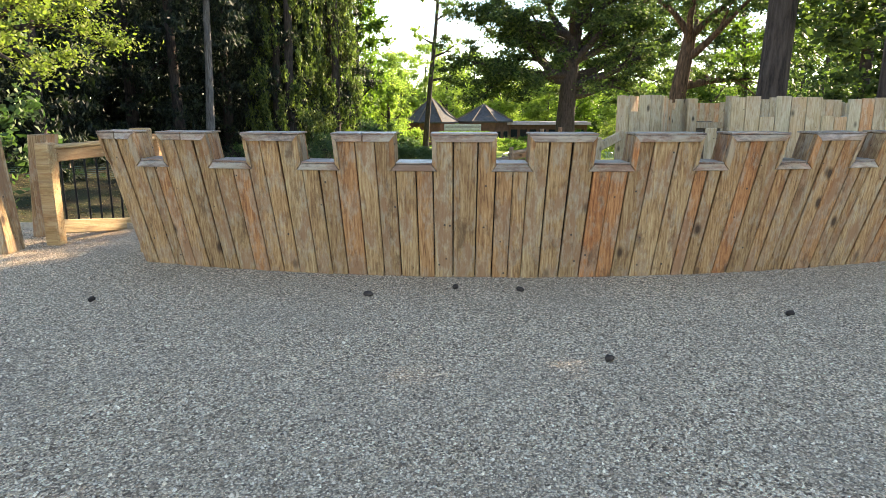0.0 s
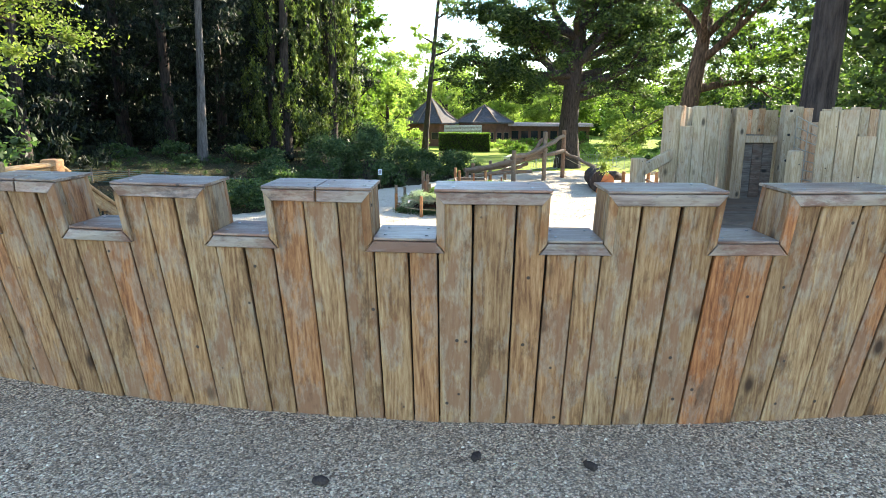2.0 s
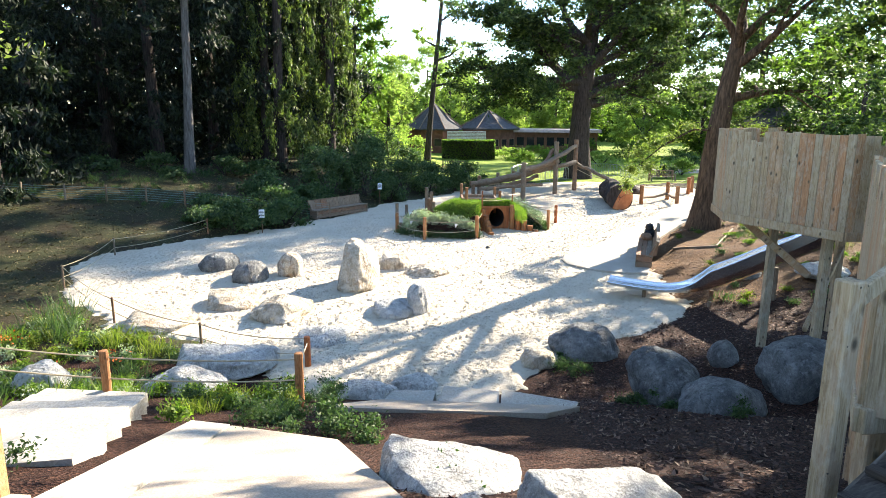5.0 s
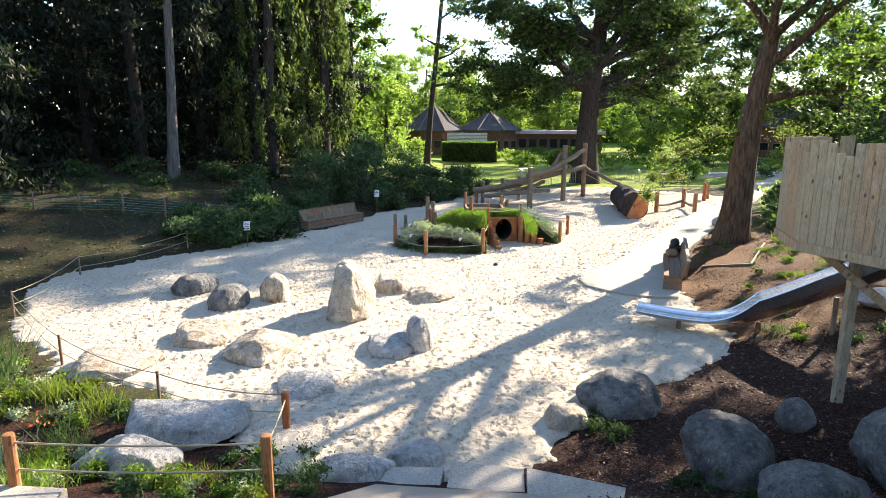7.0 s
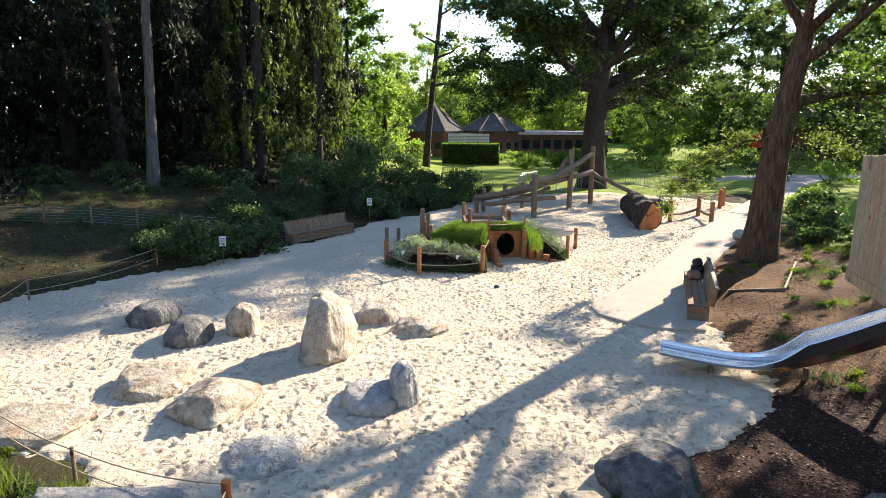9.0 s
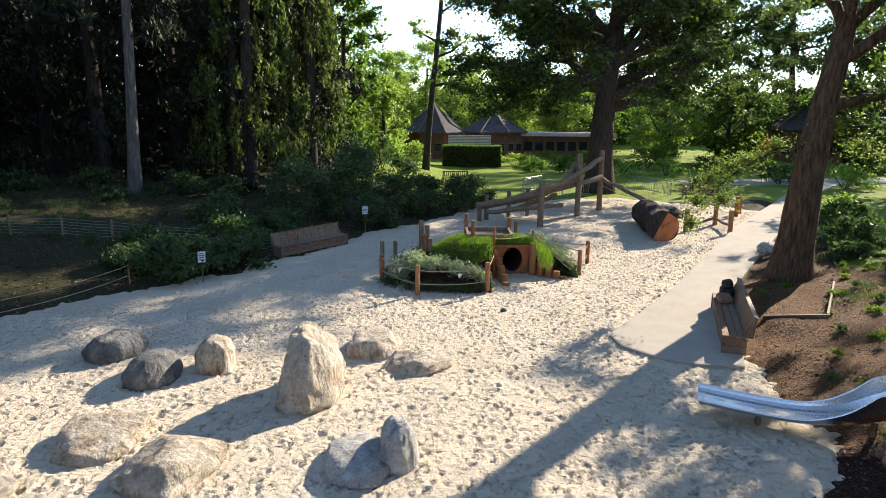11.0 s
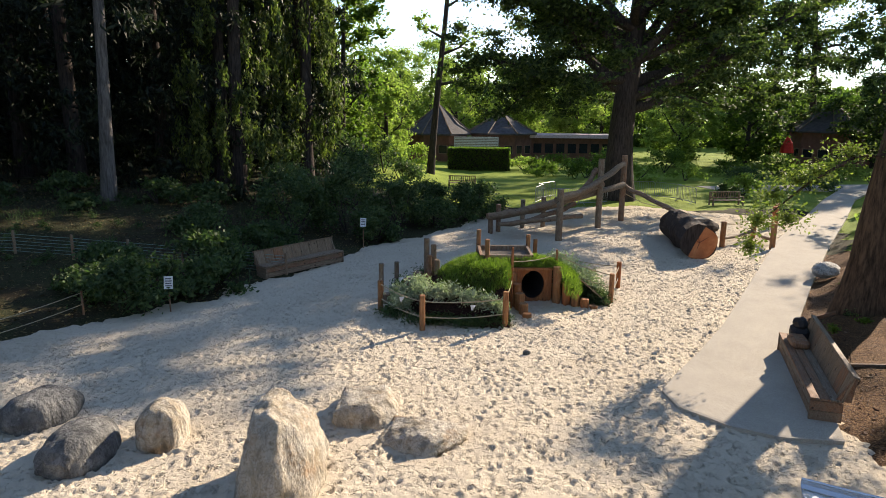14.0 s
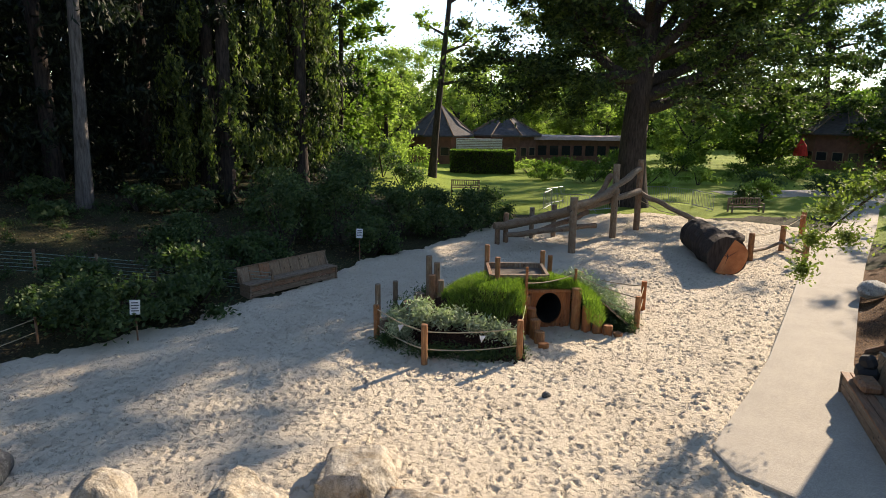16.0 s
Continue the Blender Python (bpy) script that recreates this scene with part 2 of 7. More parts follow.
CONCRETE = make_concrete("path_concrete", (0.40, 0.36, 0.30), 60.0)
LANDING = make_concrete("bound_gravel", (0.36, 0.30, 0.24), 70.0)
STEPSTONE = make_concrete("step_stone", (0.42, 0.38, 0.32), 40.0)
BRICK = make_concrete("edging_brick", (0.38, 0.26, 0.20), 60.0)


def foliage(name, a, b, c, through=0.35, rough=0.6):
    """Leaves: tone varied leaf by leaf, partly letting light through."""
    n = Nodes(name, rough, spec=0.25)
    col = n.ramp(n.island(), [(0.0, a), (0.55, b), (1.0, c)])
    col = n.mix(0.6, col, n.ramp(n.noise(n.place(), 0.6, 3), [(0.3, (0.6, 0.65, 0.6)), (0.7, (1.3, 1.25, 1.1))]), "MULTIPLY")
    n.colour(col)
    tr = n.t.nodes.new("ShaderNodeBsdfTranslucent")
    bright = n.mix(1.0, col, (1.3, 1.7, 0.85), "MULTIPLY")
    n.link(bright, tr.inputs["Color"])
    mx = n.t.nodes.new("ShaderNodeMixShader")
    mx.inputs[0].default_value = through
    n.link(n.bsdf.outputs[0], mx.inputs[1])
    n.link(tr.outputs[0], mx.inputs[2])
    n.link(mx.outputs[0], n.t.nodes["Material Output"].inputs["Surface"])
    return n.m


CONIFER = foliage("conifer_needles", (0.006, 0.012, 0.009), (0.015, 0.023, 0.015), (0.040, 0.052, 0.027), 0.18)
WEEPING = foliage("hanging_foliage", (0.04, 0.058, 0.02), (0.085, 0.11, 0.035), (0.17, 0.19, 0.06), 0.4)
OAK = foliage("oak_leaves", (0.05, 0.08, 0.02), (0.085, 0.13, 0.03), (0.15, 0.20, 0.05), 0.6)
DARKOAK = foliage("dark_oak_leaves", (0.026, 0.042, 0.018), (0.055, 0.078, 0.028), (0.12, 0.15, 0.05), 0.46)
# yellow-green leaves, lifted in colour to carry haze and backlight
BRIGHT = foliage("hazy_pale_leaves", (0.13, 0.17, 0.05), (0.21, 0.255, 0.08), (0.31, 0.34, 0.13), 0.68)
YOUNG = foliage("yellow_green_leaves", (0.10, 0.125, 0.035), (0.16, 0.19, 0.05), (0.24, 0.26, 0.08), 0.45)
SHRUB = foliage("shrub_leaves", (0.035, 0.065, 0.03), (0.065, 0.105, 0.045), (0.11, 0.15, 0.065), 0.35)
LAVENDER = foliage("silver_leaves", (0.24, 0.28, 0.19), (0.36, 0.40, 0.29), (0.50, 0.53, 0.42), 0.25)
GRASS = foliage("grass_blades", (0.07, 0.12, 0.022), (0.13, 0.19, 0.035), (0.22, 0.275, 0.065), 0.48)
YELLOWGRASS = foliage("yellow_green_blades", (0.10, 0.13, 0.02), (0.17, 0.20, 0.035), (0.26, 0.27, 0.06), 0.4)


def make_bark(name, a, b):
    n = Nodes(name, 0.9, spec=0.15)
    v = n.coords((7, 7, 1.1))
    ridges = n.noise(v, 1.6, 6, 0.65)
    col = n.ramp(ridges, [(0.35, a), (0.65, b)])
    return n.colour(col).bump(ridges, 0.9, 0.05).m


BARK = make_bark("oak_bark", (0.03, 0.019, 0.012), (0.14, 0.088, 0.056))
PALEBARK = make_bark("grey_bark", (0.06, 0.052, 0.048), (0.17, 0.152, 0.14))
DARKBARK = make_bark("dark_bark", (0.022, 0.017, 0.016), (0.075, 0.058, 0.05))


def plain(name, c, rough=0.5, metal=0.0, vary=0.25, scale=6.0):
    n = Nodes(name, rough, metal)
    v = n.place()
    n.colour(n.ramp(n.noise(v, scale, 5, 0.6), [(0.3, tuple(x * (1 - vary) for x in c)), (0.7, tuple(min(1, x * (1 + vary)) for x in c))]))
    return n.m


STEEL = plain("polished_steel", (0.60, 0.61, 0.62), 0.24, 1.0, 0.06, 3.0)
DARKSTEEL = plain("black_iron", (0.015, 0.015, 0.016), 0.45, 0.6)
GALV = plain("galvanised_steel", (0.32, 0.33, 0.34), 0.45, 0.8)
ROPE = plain("rope", (0.42, 0.34, 0.22), 0.9)
NETROPE = plain("net_rope", (0.30, 0.26, 0.20), 0.9)
ROOF = plain("roof_shingle", (0.075, 0.068, 0.066), 0.8, 0, 0.35, 3.0)
REDWALL = plain("brown_boarding", (0.16, 0.075, 0.05), 0.8, 0, 0.3, 2.0)
FASCIA = plain("pale_fascia", (0.55, 0.42, 0.42), 0.6)
GLASS_DARK = plain("window_glass", (0.02, 0.022, 0.025), 0.08)
WHITE = plain("white_paint", (0.72, 0.72, 0.70), 0.6)
INK = plain("sign_ink", (0.12, 0.12, 0.13), 0.6)
RED = plain("red_fabric", (0.60, 0.03, 0.02), 0.7)
RUBBER = plain("dark_bag_cloth", (0.02, 0.02, 0.022), 0.7)
MESHNET = plain("green_mesh", (0.18, 0.28, 0.25), 0.8)
ORANGE = plain("orange_petals", (0.55, 0.12, 0.02), 0.6)
BLACKHOLE = plain("tunnel_pipe", (0.03, 0.03, 0.03), 0.8)


def make_logend():
    n = Nodes("sawn_log_end", 0.8)
    v = n.coords((1, 1, 1))
    w = n.t.nodes.new("ShaderNodeTexWave")
    w.wave_type = "RINGS"
    w.rings_direction = "Y"
    w.inputs["Scale"].default_value = 7.0
    w.inputs["Distortion"].default_value = 6.0
    w.inputs["Detail"].default_value = 4.0
    n.link(v, w.inputs["Vector"])
    col = n.ramp(n.noise(v, 2.2, 5), [(0.3, (0.34, 0.10, 0.04)), (0.55, (0.52, 0.18, 0.07)), (0.75, (0.62, 0.27, 0.12))])
    col = n.mix(0.22, col, n.ramp(w.outputs["Fac"], [(0.2, (0.55, 0.5, 0.45)), (0.8, (1.2, 1.15, 1.1))]), "MULTIPLY")
    return n.colour(col).bump(n.noise(v, 14, 5), 0.4, 0.01).m


LOGEND = make_logend()


# ---- mesh helpers ----
class Shape:
    """Collects vertices and faces of one mesh."""

    def __init__(self):
        self.v, self.f, self.mi = [], [], []

    def add(self, verts, faces, m=None, mat=0):
        o = len(self.v)
        self.v += [tuple(m @ Vector(p)) for p in verts] if m is not None else [tuple(p) for p in verts]
        self.f += [tuple(i + o for i in f) for f in faces]
        self.mi += [mat] * len(faces)
        return self

    def box(self, dx, dy, dz, m=None, b=0.006, mat=0):
        """A chamfered box, its base at z = 0, centred in x and y."""
        b = min(b, dx * 0.3, dy * 0.3, dz * 0.3)
        vs, ids = [], {}
        for sx in (-1, 1):
            for sy in (-1, 1):
                for sz in (-1, 1):
                    for ax in range(3):
                        p = [sx * (dx / 2 - b), sy * (dy / 2 - b), dz / 2 + sz * (dz / 2 - b)]
                        p[ax] += (sx, sy, sz)[ax] * b
                        ids[sx, sy, sz, ax] = len(vs)
                        vs.append(p)
        fs = []
        for ax in range(3):
            o = [k for k in range(3) if k != ax]
            for s in (-1, 1):
                ring = []
                for a, c in ((-1, -1), (1, -1), (1, 1), (-1, 1)):
                    k = [0, 0, 0]
                    k[ax], k[o[0]], k[o[1]] = s, a, c
                    ring.append(ids[(*k, ax)])
                fs.append(ring if (s > 0) == (ax != 1) else ring[::-1])
            for a in (-1, 1):
                for c in (-1, 1):
                    k0, k1 = [0, 0, 0], [0, 0, 0]
                    k0[ax], k0[o[0]], k0[o[1]] = -1, a, c
                    k1[ax], k1[o[0]], k1[o[1]] = 1, a, c
                    ring = [ids[(*k0, o[0])], ids[(*k1, o[0])], ids[(*k1, o[1])], ids[(*k0, o[1])]]
                    n = (Vector(vs[ring[1]]) - Vector(vs[ring[0]])).cross(Vector(vs[ring[2]]) - Vector(vs[ring[0]]))
                    out = [0, 0, 0]
                    out[o[0]], out[o[1]] = a, c
                    fs.append(ring if n.dot(Vector(out)) > 0 else ring[::-1])
        for s in ids:
            if s[3] == 0:
                t = [ids[(*s[:3], a)] for a in range(3)]
                fs.append(t if s[0] * s[1] * s[2] > 0 else t[::-1])
        return self.add(vs, fs, m, mat)

    def hexa(self, low, high, b=0.005, mat=0):
        """A board from four low and four high corners (each: front-left, front-right, back-right, back-left), front edges eased."""
        L, H = [Vector(p) for p in low], [Vector(p) for p in high]
        ins = lambda a, c, d: a + (c - a).normalized() * b + (d - a).normalized() * b
        f = [ins(L[0], L[1], H[0]), ins(L[1], L[0], H[1]), ins(H[1], H[0], L[1]), ins(H[0], H[1], L[0])]
        mid = [L[0] + (L[3] - L[0]).normalized() * b, L[1] + (L[2] - L[1]).normalized() * b,
               H[1] + (H[2] - H[1]).normalized() * b, H[0] + (H[3] - H[0]).normalized() * b]
        back = [L[3], L[2], H[2], H[3]]
        vs = f + mid + back
        fs = [(0, 1, 2, 3), (11, 10, 9, 8)]
        for i in range(4):
            j = (i + 1) % 4
            fs += [(4 + i, 4 + j, j, i), (8 + i, 8 + j, 4 + j, 4 + i)]
        return self.add(vs, fs, None, mat)

    def tube(self, pts, radii, n=10, cap=True, rough=0.0, seed=0, mat=0, capmat=None):
        pts = [Vector(p) for p in pts]
        rng = random.Random(seed)
        radii = [radii] * len(pts) if isinstance(radii, (int, float)) else radii
        rings, up = [], None
        for i, p in enumerate(pts):
            d = (pts[min(i + 1, len(pts) - 1)] - pts[max(i - 1, 0)]).normalized()
            if up is None:
                up = d.orthogonal().normalized()
            up = (up - d * up.dot(d)).normalized()
            side = d.cross(up)
            rings.append([p + (up * math.cos(2 * math.pi * k / n) + side * math.sin(2 * math.pi * k / n)) * radii[i]
                          * (1 + (rng.uniform(-rough, rough) if rough else 0)) for k in range(n)])
        vs = [v for r in rings for v in r]
        fs = [(i * n + k, i * n + (k + 1) % n, (i + 1) * n + (k + 1) % n, (i + 1) * n + k) for i in range(len(pts) - 1) for k in range(n)]
        self.add(vs, fs, None, mat)
        if cap:
            self.add(rings[0], [tuple(range(n))[::-1]], None, mat if capmat is None else capmat)
            self.add(rings[-1], [tuple(range(n))], None, mat if capmat is None else capmat)
        return self

    def mesh(self, name, mats, smooth=False):
        me = bpy.data.meshes.new(name)
        me.from_pydata(self.v, [], self.f)
        for m in mats if isinstance(mats, (list, tuple)) else [mats]:
            me.materials.append(m)
        if any(self.mi):
            me.polygons.foreach_set("material_index", self.mi)
        if smooth:
            me.polygons.foreach_set("use_smooth", [True] * len(me.polygons))
        me.update()
        return me


def thing(name, shape, mats, label, category, group="", kind="", smooth=False, at=None):
    ob = new(name, shape.mesh(name, mats, smooth) if shape is not None else None)
    if at is not None:
        ob.matrix_world = at
    return tagged(ob, label, category, group, kind)


def part(name, shape, mats, parent, label="", at=None, smooth=False):
    """Links a shape as one mesh under a thing or a part."""
    ob = new(name, shape.mesh(name, mats, smooth) if isinstance(shape, Shape) else shape)
    ob.parent = parent
    if at is not None:
        ob.matrix_basis = at
    if label:
        ob["label"] = label
    return ob


def quads(name, v, mats, smooth=False):
    """A mesh of loose four-cornered leaves or blades from an array (n, 4, 3)."""
    n = len(v)
    me = bpy.data.meshes.new(name)
    me.vertices.add(4 * n)
    me.vertices.foreach_set("co", v.reshape(-1).astype(np.float32))
    me.loops.add(4 * n)
    me.loops.foreach_set("vertex_index", np.arange(4 * n, dtype=np.int32))
    me.polygons.add(n)
    me.polygons.foreach_set("loop_start", np.arange(0, 4 * n, 4, dtype=np.int32))
    me.materials.append(mats)
    me.update(calc_edges=True)
    me.validate()
    return me


def leaf_array(centres, size, rng, droop=0.0, slim=0.5, flat=0.0):
    """Diamond leaves at the given centres; droop 1 hangs them straight down, flat 1 lays them level."""
    n = len(centres)
    d = rng.normal(size=(n, 3))
    d[:, 2] = d[:, 2] * (1 - flat) - 2.5 * droop
    d /= np.linalg.norm(d, axis=1)[:, None]
    s = np.cross(d, rng.normal(size=(n, 3)) + np.array([0, 0, 3.0 * flat]))
    s /= np.linalg.norm(s, axis=1)[:, None] + 1e-9
    if flat:
        s = np.cross(d, np.cross(s, d))
    ln = size * rng.uniform(0.6, 1.4, (n, 1))
    a, b = centres - d * ln * 0.5, centres + d * ln * 0.5
    bend = np.cross(d, s) * ln * 0.12
    return np.stack([a, centres - s * ln * slim * 0.5 + bend, b, centres + s * ln * slim * 0.5 + bend], axis=1)


def in_blobs(blobs, per, rng, shell=0.45):
    """Points in ellipsoids (x, y, z, rx, ry, rz), denser towards their skins; per: points for a blob, or by its volume if a float."""
    out = []
    for x, y, z, rx, ry, rz in blobs:
        k = int(per)
        d = rng.normal(size=(k, 3))
        d /= np.linalg.norm(d, axis=1)[:, None]
        r = np.minimum(np.abs(rng.normal(0, 0.30 + shell * 0.62, (k, 1))), 1.35)
        out.append(np.array([x, y, z]) + d * r * np.array([rx, ry, rz]))
    return np.concatenate(out)


# ---- ground ----
SAND_EDGE = [(-3.2, 19.0), (-6.2, 20.9), (-9.4, 22.9), (-12.8, 26.2), (-14.2, 28.4), (-14.0, 31.6), (-11.4, 34.4), (-9.0, 37.0), (-7.6, 39.6), (-4.6, 45.4),
             (-0.8, 51.0), (0.9, 55.4), (4.8, 58.0), (10.2, 59.6), (14.4, 57.4), (18.4, 53.8), (17.2, 51.6), (13.1, 44.6), (8.9, 37.4), (6.9, 32.2), (6.6, 29.0), (6.6, 25.6), (6.0, 23.9), (3.8, 22.0), (1.5, 20.4), (1.3, 19.4), (0.0, 18.7), (-1.4, 18.5), (-2.6, 18.6)]


PATH_EDGE = [(6.5, 28.9), (7.6, 32.2), (8.6, 35.2), (11.3, 39.8), (15.2, 46.2), (21.2, 55.6), (26.4, 64.0), (33.0, 72.0), (31.0, 73.4), (24.0, 63.6), (19.2, 56.2), (14.0, 48.4), (9.1, 39.7), (6.76, 35.6),
                   (5.39, 33.45), (4.25, 31.8), (3.75, 31.0), (3.85, 30.2), (4.6, 29.4), (5.4, 29.0)]


def edge_distance(px, py, poly):
    """Signed distance to a closed outline, positive inside."""
    px, py = np.asarray(px, float), np.asarray(py, float)
    best, inside = np.full(px.shape, 1e9), np.zeros(px.shape, bool)
    for (x0, y0), (x1, y1) in zip(poly, poly[1:] + poly[:1]):
        t = np.clip(((px - x0) * (x1 - x0) + (py - y0) * (y1 - y0)) / ((x1 - x0) ** 2 + (y1 - y0) ** 2), 0, 1)
        best = np.minimum(best, np.hypot(px - x0 - t * (x1 - x0), py - y0 - t * (y1 - y0)))
        with np.errstate(divide="ignore", invalid="ignore"):
            inside ^= ((y0 > py) != (y1 > py)) & (px < (x1 - x0) * (py - y0) / (y1 - y0 + 1e-12) + x0)
    return np.where(inside, best, -best)


def lumps(x, y, scale, seed=0):
    """Smooth value noise in 0 to 1."""
    rng = np.random.RandomState(seed)
    table = rng.rand(64, 64)
    u, v = np.asarray(x) / scale + 1000, np.asarray(y) / scale + 1000
    i, j = np.floor(u).astype(int), np.floor(v).astype(int)
    fu, fv = u - i, v - j
    fu, fv = fu * fu * (3 - 2 * fu), fv * fv * (3 - 2 * fv)
    g = lambda a, b: table[a % 64, b % 64]
    return (g(i, j) * (1 - fu) + g(i + 1, j) * fu) * (1 - fv) + (g(i, j + 1) * (1 - fu) + g(i + 1, j + 1) * fu) * fv


def sand_distance(x, y):
    """Signed distance to the sand's ragged edge."""
    return edge_distance(x, y, SAND_EDGE) + (lumps(x, y, 1.7, 21) - 0.5) * 0.9 + (lumps(x, y, 0.5, 22) - 0.5) * 0.35


def ground_height(x, y):
    x, y = np.asarray(x, float), np.asarray(y, float)
    slope = 4.17 * np.clip(1 - (y - 6.95) / 11.6, 0, 1)
    d = -sand_distance(x, y)
    right = np.clip((x - 3.0) / 4.0, 0, 1) * np.clip((62 - y) / 12, 0, 1)
    left = np.clip((-2.0 - x) / 4.0, 0, 1) * np.clip((y - 24) / 10, 0, 1) * np.clip((90 - y) / 30, 0, 1)
    bank = np.clip(d, 0, 9) * 0.17 * right + np.clip(d - 0.5, 0, 14) * 0.13 * left
    z = np.maximum(slope, bank)
    z = z * np.where(y > 25, np.clip((-edge_distance(x, y, PATH_EDGE) - 0.15) / 0.7, 0, 1), 1)
    rough = (lumps(x, y, 1.3, 1) - 0.5) * 0.10 + (lumps(x, y, 0.5, 2) - 0.5) * 0.04
    z = z + rough * np.clip((y - 7.2) / 1.0, 0, 1) * np.clip(d * 2, 0, 1)
    return z - 0.10 * np.clip((0.3 - d) / 0.5, 0, 1)


def gz(x, y):
    return float(ground_height(np.array([x]), np.array([y]))[0])


def build_ground():
    xs = np.concatenate([[-900, -500, -250, -120, -70, -50, -40, -34], np.arange(-30, 34, 0.3), [36, 40, 46, 55, 75, 120, 250, 500, 900]])
    ys = np.concatenate([[-500, -200, -80, -40, -20, -10], np.arange(-6, 66, 0.3), [67, 69, 72, 76, 82, 90, 100, 120, 160, 250, 500, 1200]])
    X, Y = np.meshgrid(xs, ys)
    Z = ground_height(X, Y)
    nx, ny = len(xs), len(ys)
    i, j = np.meshgrid(np.arange(nx - 1), np.arange(ny - 1))
    a = (j * nx + i).ravel()
    faces = np.stack([a, a + 1, a + nx + 1, a + nx], 1)
    cx, cy = (X[:-1, :-1] + X[1:, 1:]).ravel() / 2, (Y[:-1, :-1] + Y[1:, 1:]).ravel() / 2
    me = bpy.data.meshes.new("ground")
    me.from_pydata(np.stack([X.ravel(), Y.ravel(), Z.ravel()], 1).tolist(), [], faces.tolist())
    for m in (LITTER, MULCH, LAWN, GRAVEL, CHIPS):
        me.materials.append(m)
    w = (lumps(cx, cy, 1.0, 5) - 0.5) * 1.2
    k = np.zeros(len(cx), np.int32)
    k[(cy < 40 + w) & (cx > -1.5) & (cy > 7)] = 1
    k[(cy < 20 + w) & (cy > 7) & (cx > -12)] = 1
    # upper bank: sunlight put into the ground colour with lighter chips
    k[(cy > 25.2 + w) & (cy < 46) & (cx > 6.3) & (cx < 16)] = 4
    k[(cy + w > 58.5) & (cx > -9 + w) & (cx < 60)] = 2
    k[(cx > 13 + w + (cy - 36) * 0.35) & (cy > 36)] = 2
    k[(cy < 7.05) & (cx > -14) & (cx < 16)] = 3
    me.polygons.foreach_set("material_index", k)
    me.polygons.foreach_set("use_smooth", [True] * len(k))
    me.update()
    tagged(new("ground", me), "sloping ground of gravel, bark mulch, leaf litter and lawn", "ground", kind="structure")


build_ground()


def build_sand():
    step = 0.05
    xs, ys = np.arange(-15.2, 18, step), np.arange(17.0, 61, step)
    X, Y = np.meshgrid(xs, ys)
    D = sand_distance(X, Y) + (lumps(X, Y, 0.22, 23) - 0.5) * 0.45 + (lumps(X, Y, 0.11, 24) - 0.5) * 0.28
    rng = np.random.RandomState(4)
    Z = (lumps(X, Y, 2.2, 11) - 0.5) * 0.08 + (lumps(X, Y, 0.45, 12) - 0.5) * 0.03 + (lumps(X, Y, 0.16, 13) - 0.5) * 0.014
    count = 44000
    px, py = rng.uniform(xs[0], xs[-1], count), rng.uniform(ys[0], ys[-1], count)
    for x, y in zip(px, py):
        a, l, w, dep = rng.uniform(0, 3.14), rng.uniform(0.05, 0.085), rng.uniform(0.038, 0.055), rng.uniform(0.025, 0.065)
        i0, i1 = max(0, int((y - 0.4 - ys[0]) / step)), int((y + 0.4 - ys[0]) / step) + 2
        j0, j1 = max(0, int((x - 0.4 - xs[0]) / step)), int((x + 0.4 - xs[0]) / step) + 2
        dx, dy = X[i0:i1, j0:j1] - x, Y[i0:i1, j0:j1] - y
        q = ((dx * math.cos(a) + dy * math.sin(a)) / l) ** 2 + ((dy * math.cos(a) - dx * math.sin(a)) / w) ** 2
        Z[i0:i1, j0:j1] += dep * (0.32 * np.exp(-((np.sqrt(q) - 1.5) ** 2) * 4) - np.exp(-q * q))
    Z *= np.clip(D / 1.0, 0.15, 1)
    Z += 0.03 - 0.30 * np.clip(-D, 0, 1)
    keep = D > -0.45
    idx = np.full(X.shape, -1)
    idx[keep] = np.arange(keep.sum())
    q = np.stack([idx[:-1, :-1], idx[:-1, 1:], idx[1:, 1:], idx[1:, :-1]], -1).reshape(-1, 4)
    q = q[(q >= 0).all(1)]
    me = bpy.data.meshes.new("sand")
    me.from_pydata(np.stack([X[keep], Y[keep], Z[keep]], 1).tolist(), [], q.tolist())
    me.materials.append(SAND)
    me.polygons.foreach_set("use_smooth", [True] * len(q))
    me.update()
    tagged(new("sand", me), "pale sand of the play area, trampled with footprints", "sand", kind="structure")


build_sand()


# ---- concrete path and paving ----
def flat_slab(name, outline, z, thick, mat, label, category, kind="structure"):
    """A level slab from its outline, with a small eased rim."""
    s, n = Shape(), len(outline)
    zf = z if callable(z) else (lambda x, y: z)
    cx, cy = sum(p[0] for p in outline) / n, sum(p[1] for p in outline) / n
    inner = [(p[0] + (cx - p[0]) * 0.004, p[1] + (cy - p[1]) * 0.004) for p in outline]
    vs = [(*p, zf(*p)) for p in inner] + [(*p, zf(*p) - 0.012) for p in outline] + [(*p, zf(*p) - thick) for p in outline]
    fs = [tuple(range(n))]
    for i in range(n):
        j = (i + 1) % n
        fs += [(n + i, n + j, j, i), (2 * n + i, 2 * n + j, n + j, n + i)]
    area = sum(a[0] * b[1] - b[0] * a[1] for a, b in zip(outline, outline[1:] + outline[:1]))
    s.add(vs, fs if area > 0 else [f[::-1] for f in fs])
    return thing(name, s, mat, label, category, kind=kind)


flat_slab("path", PATH_EDGE, 0.125, 0.3, CONCRETE, "pale concrete path with a rounded end, sand blown over", "path")
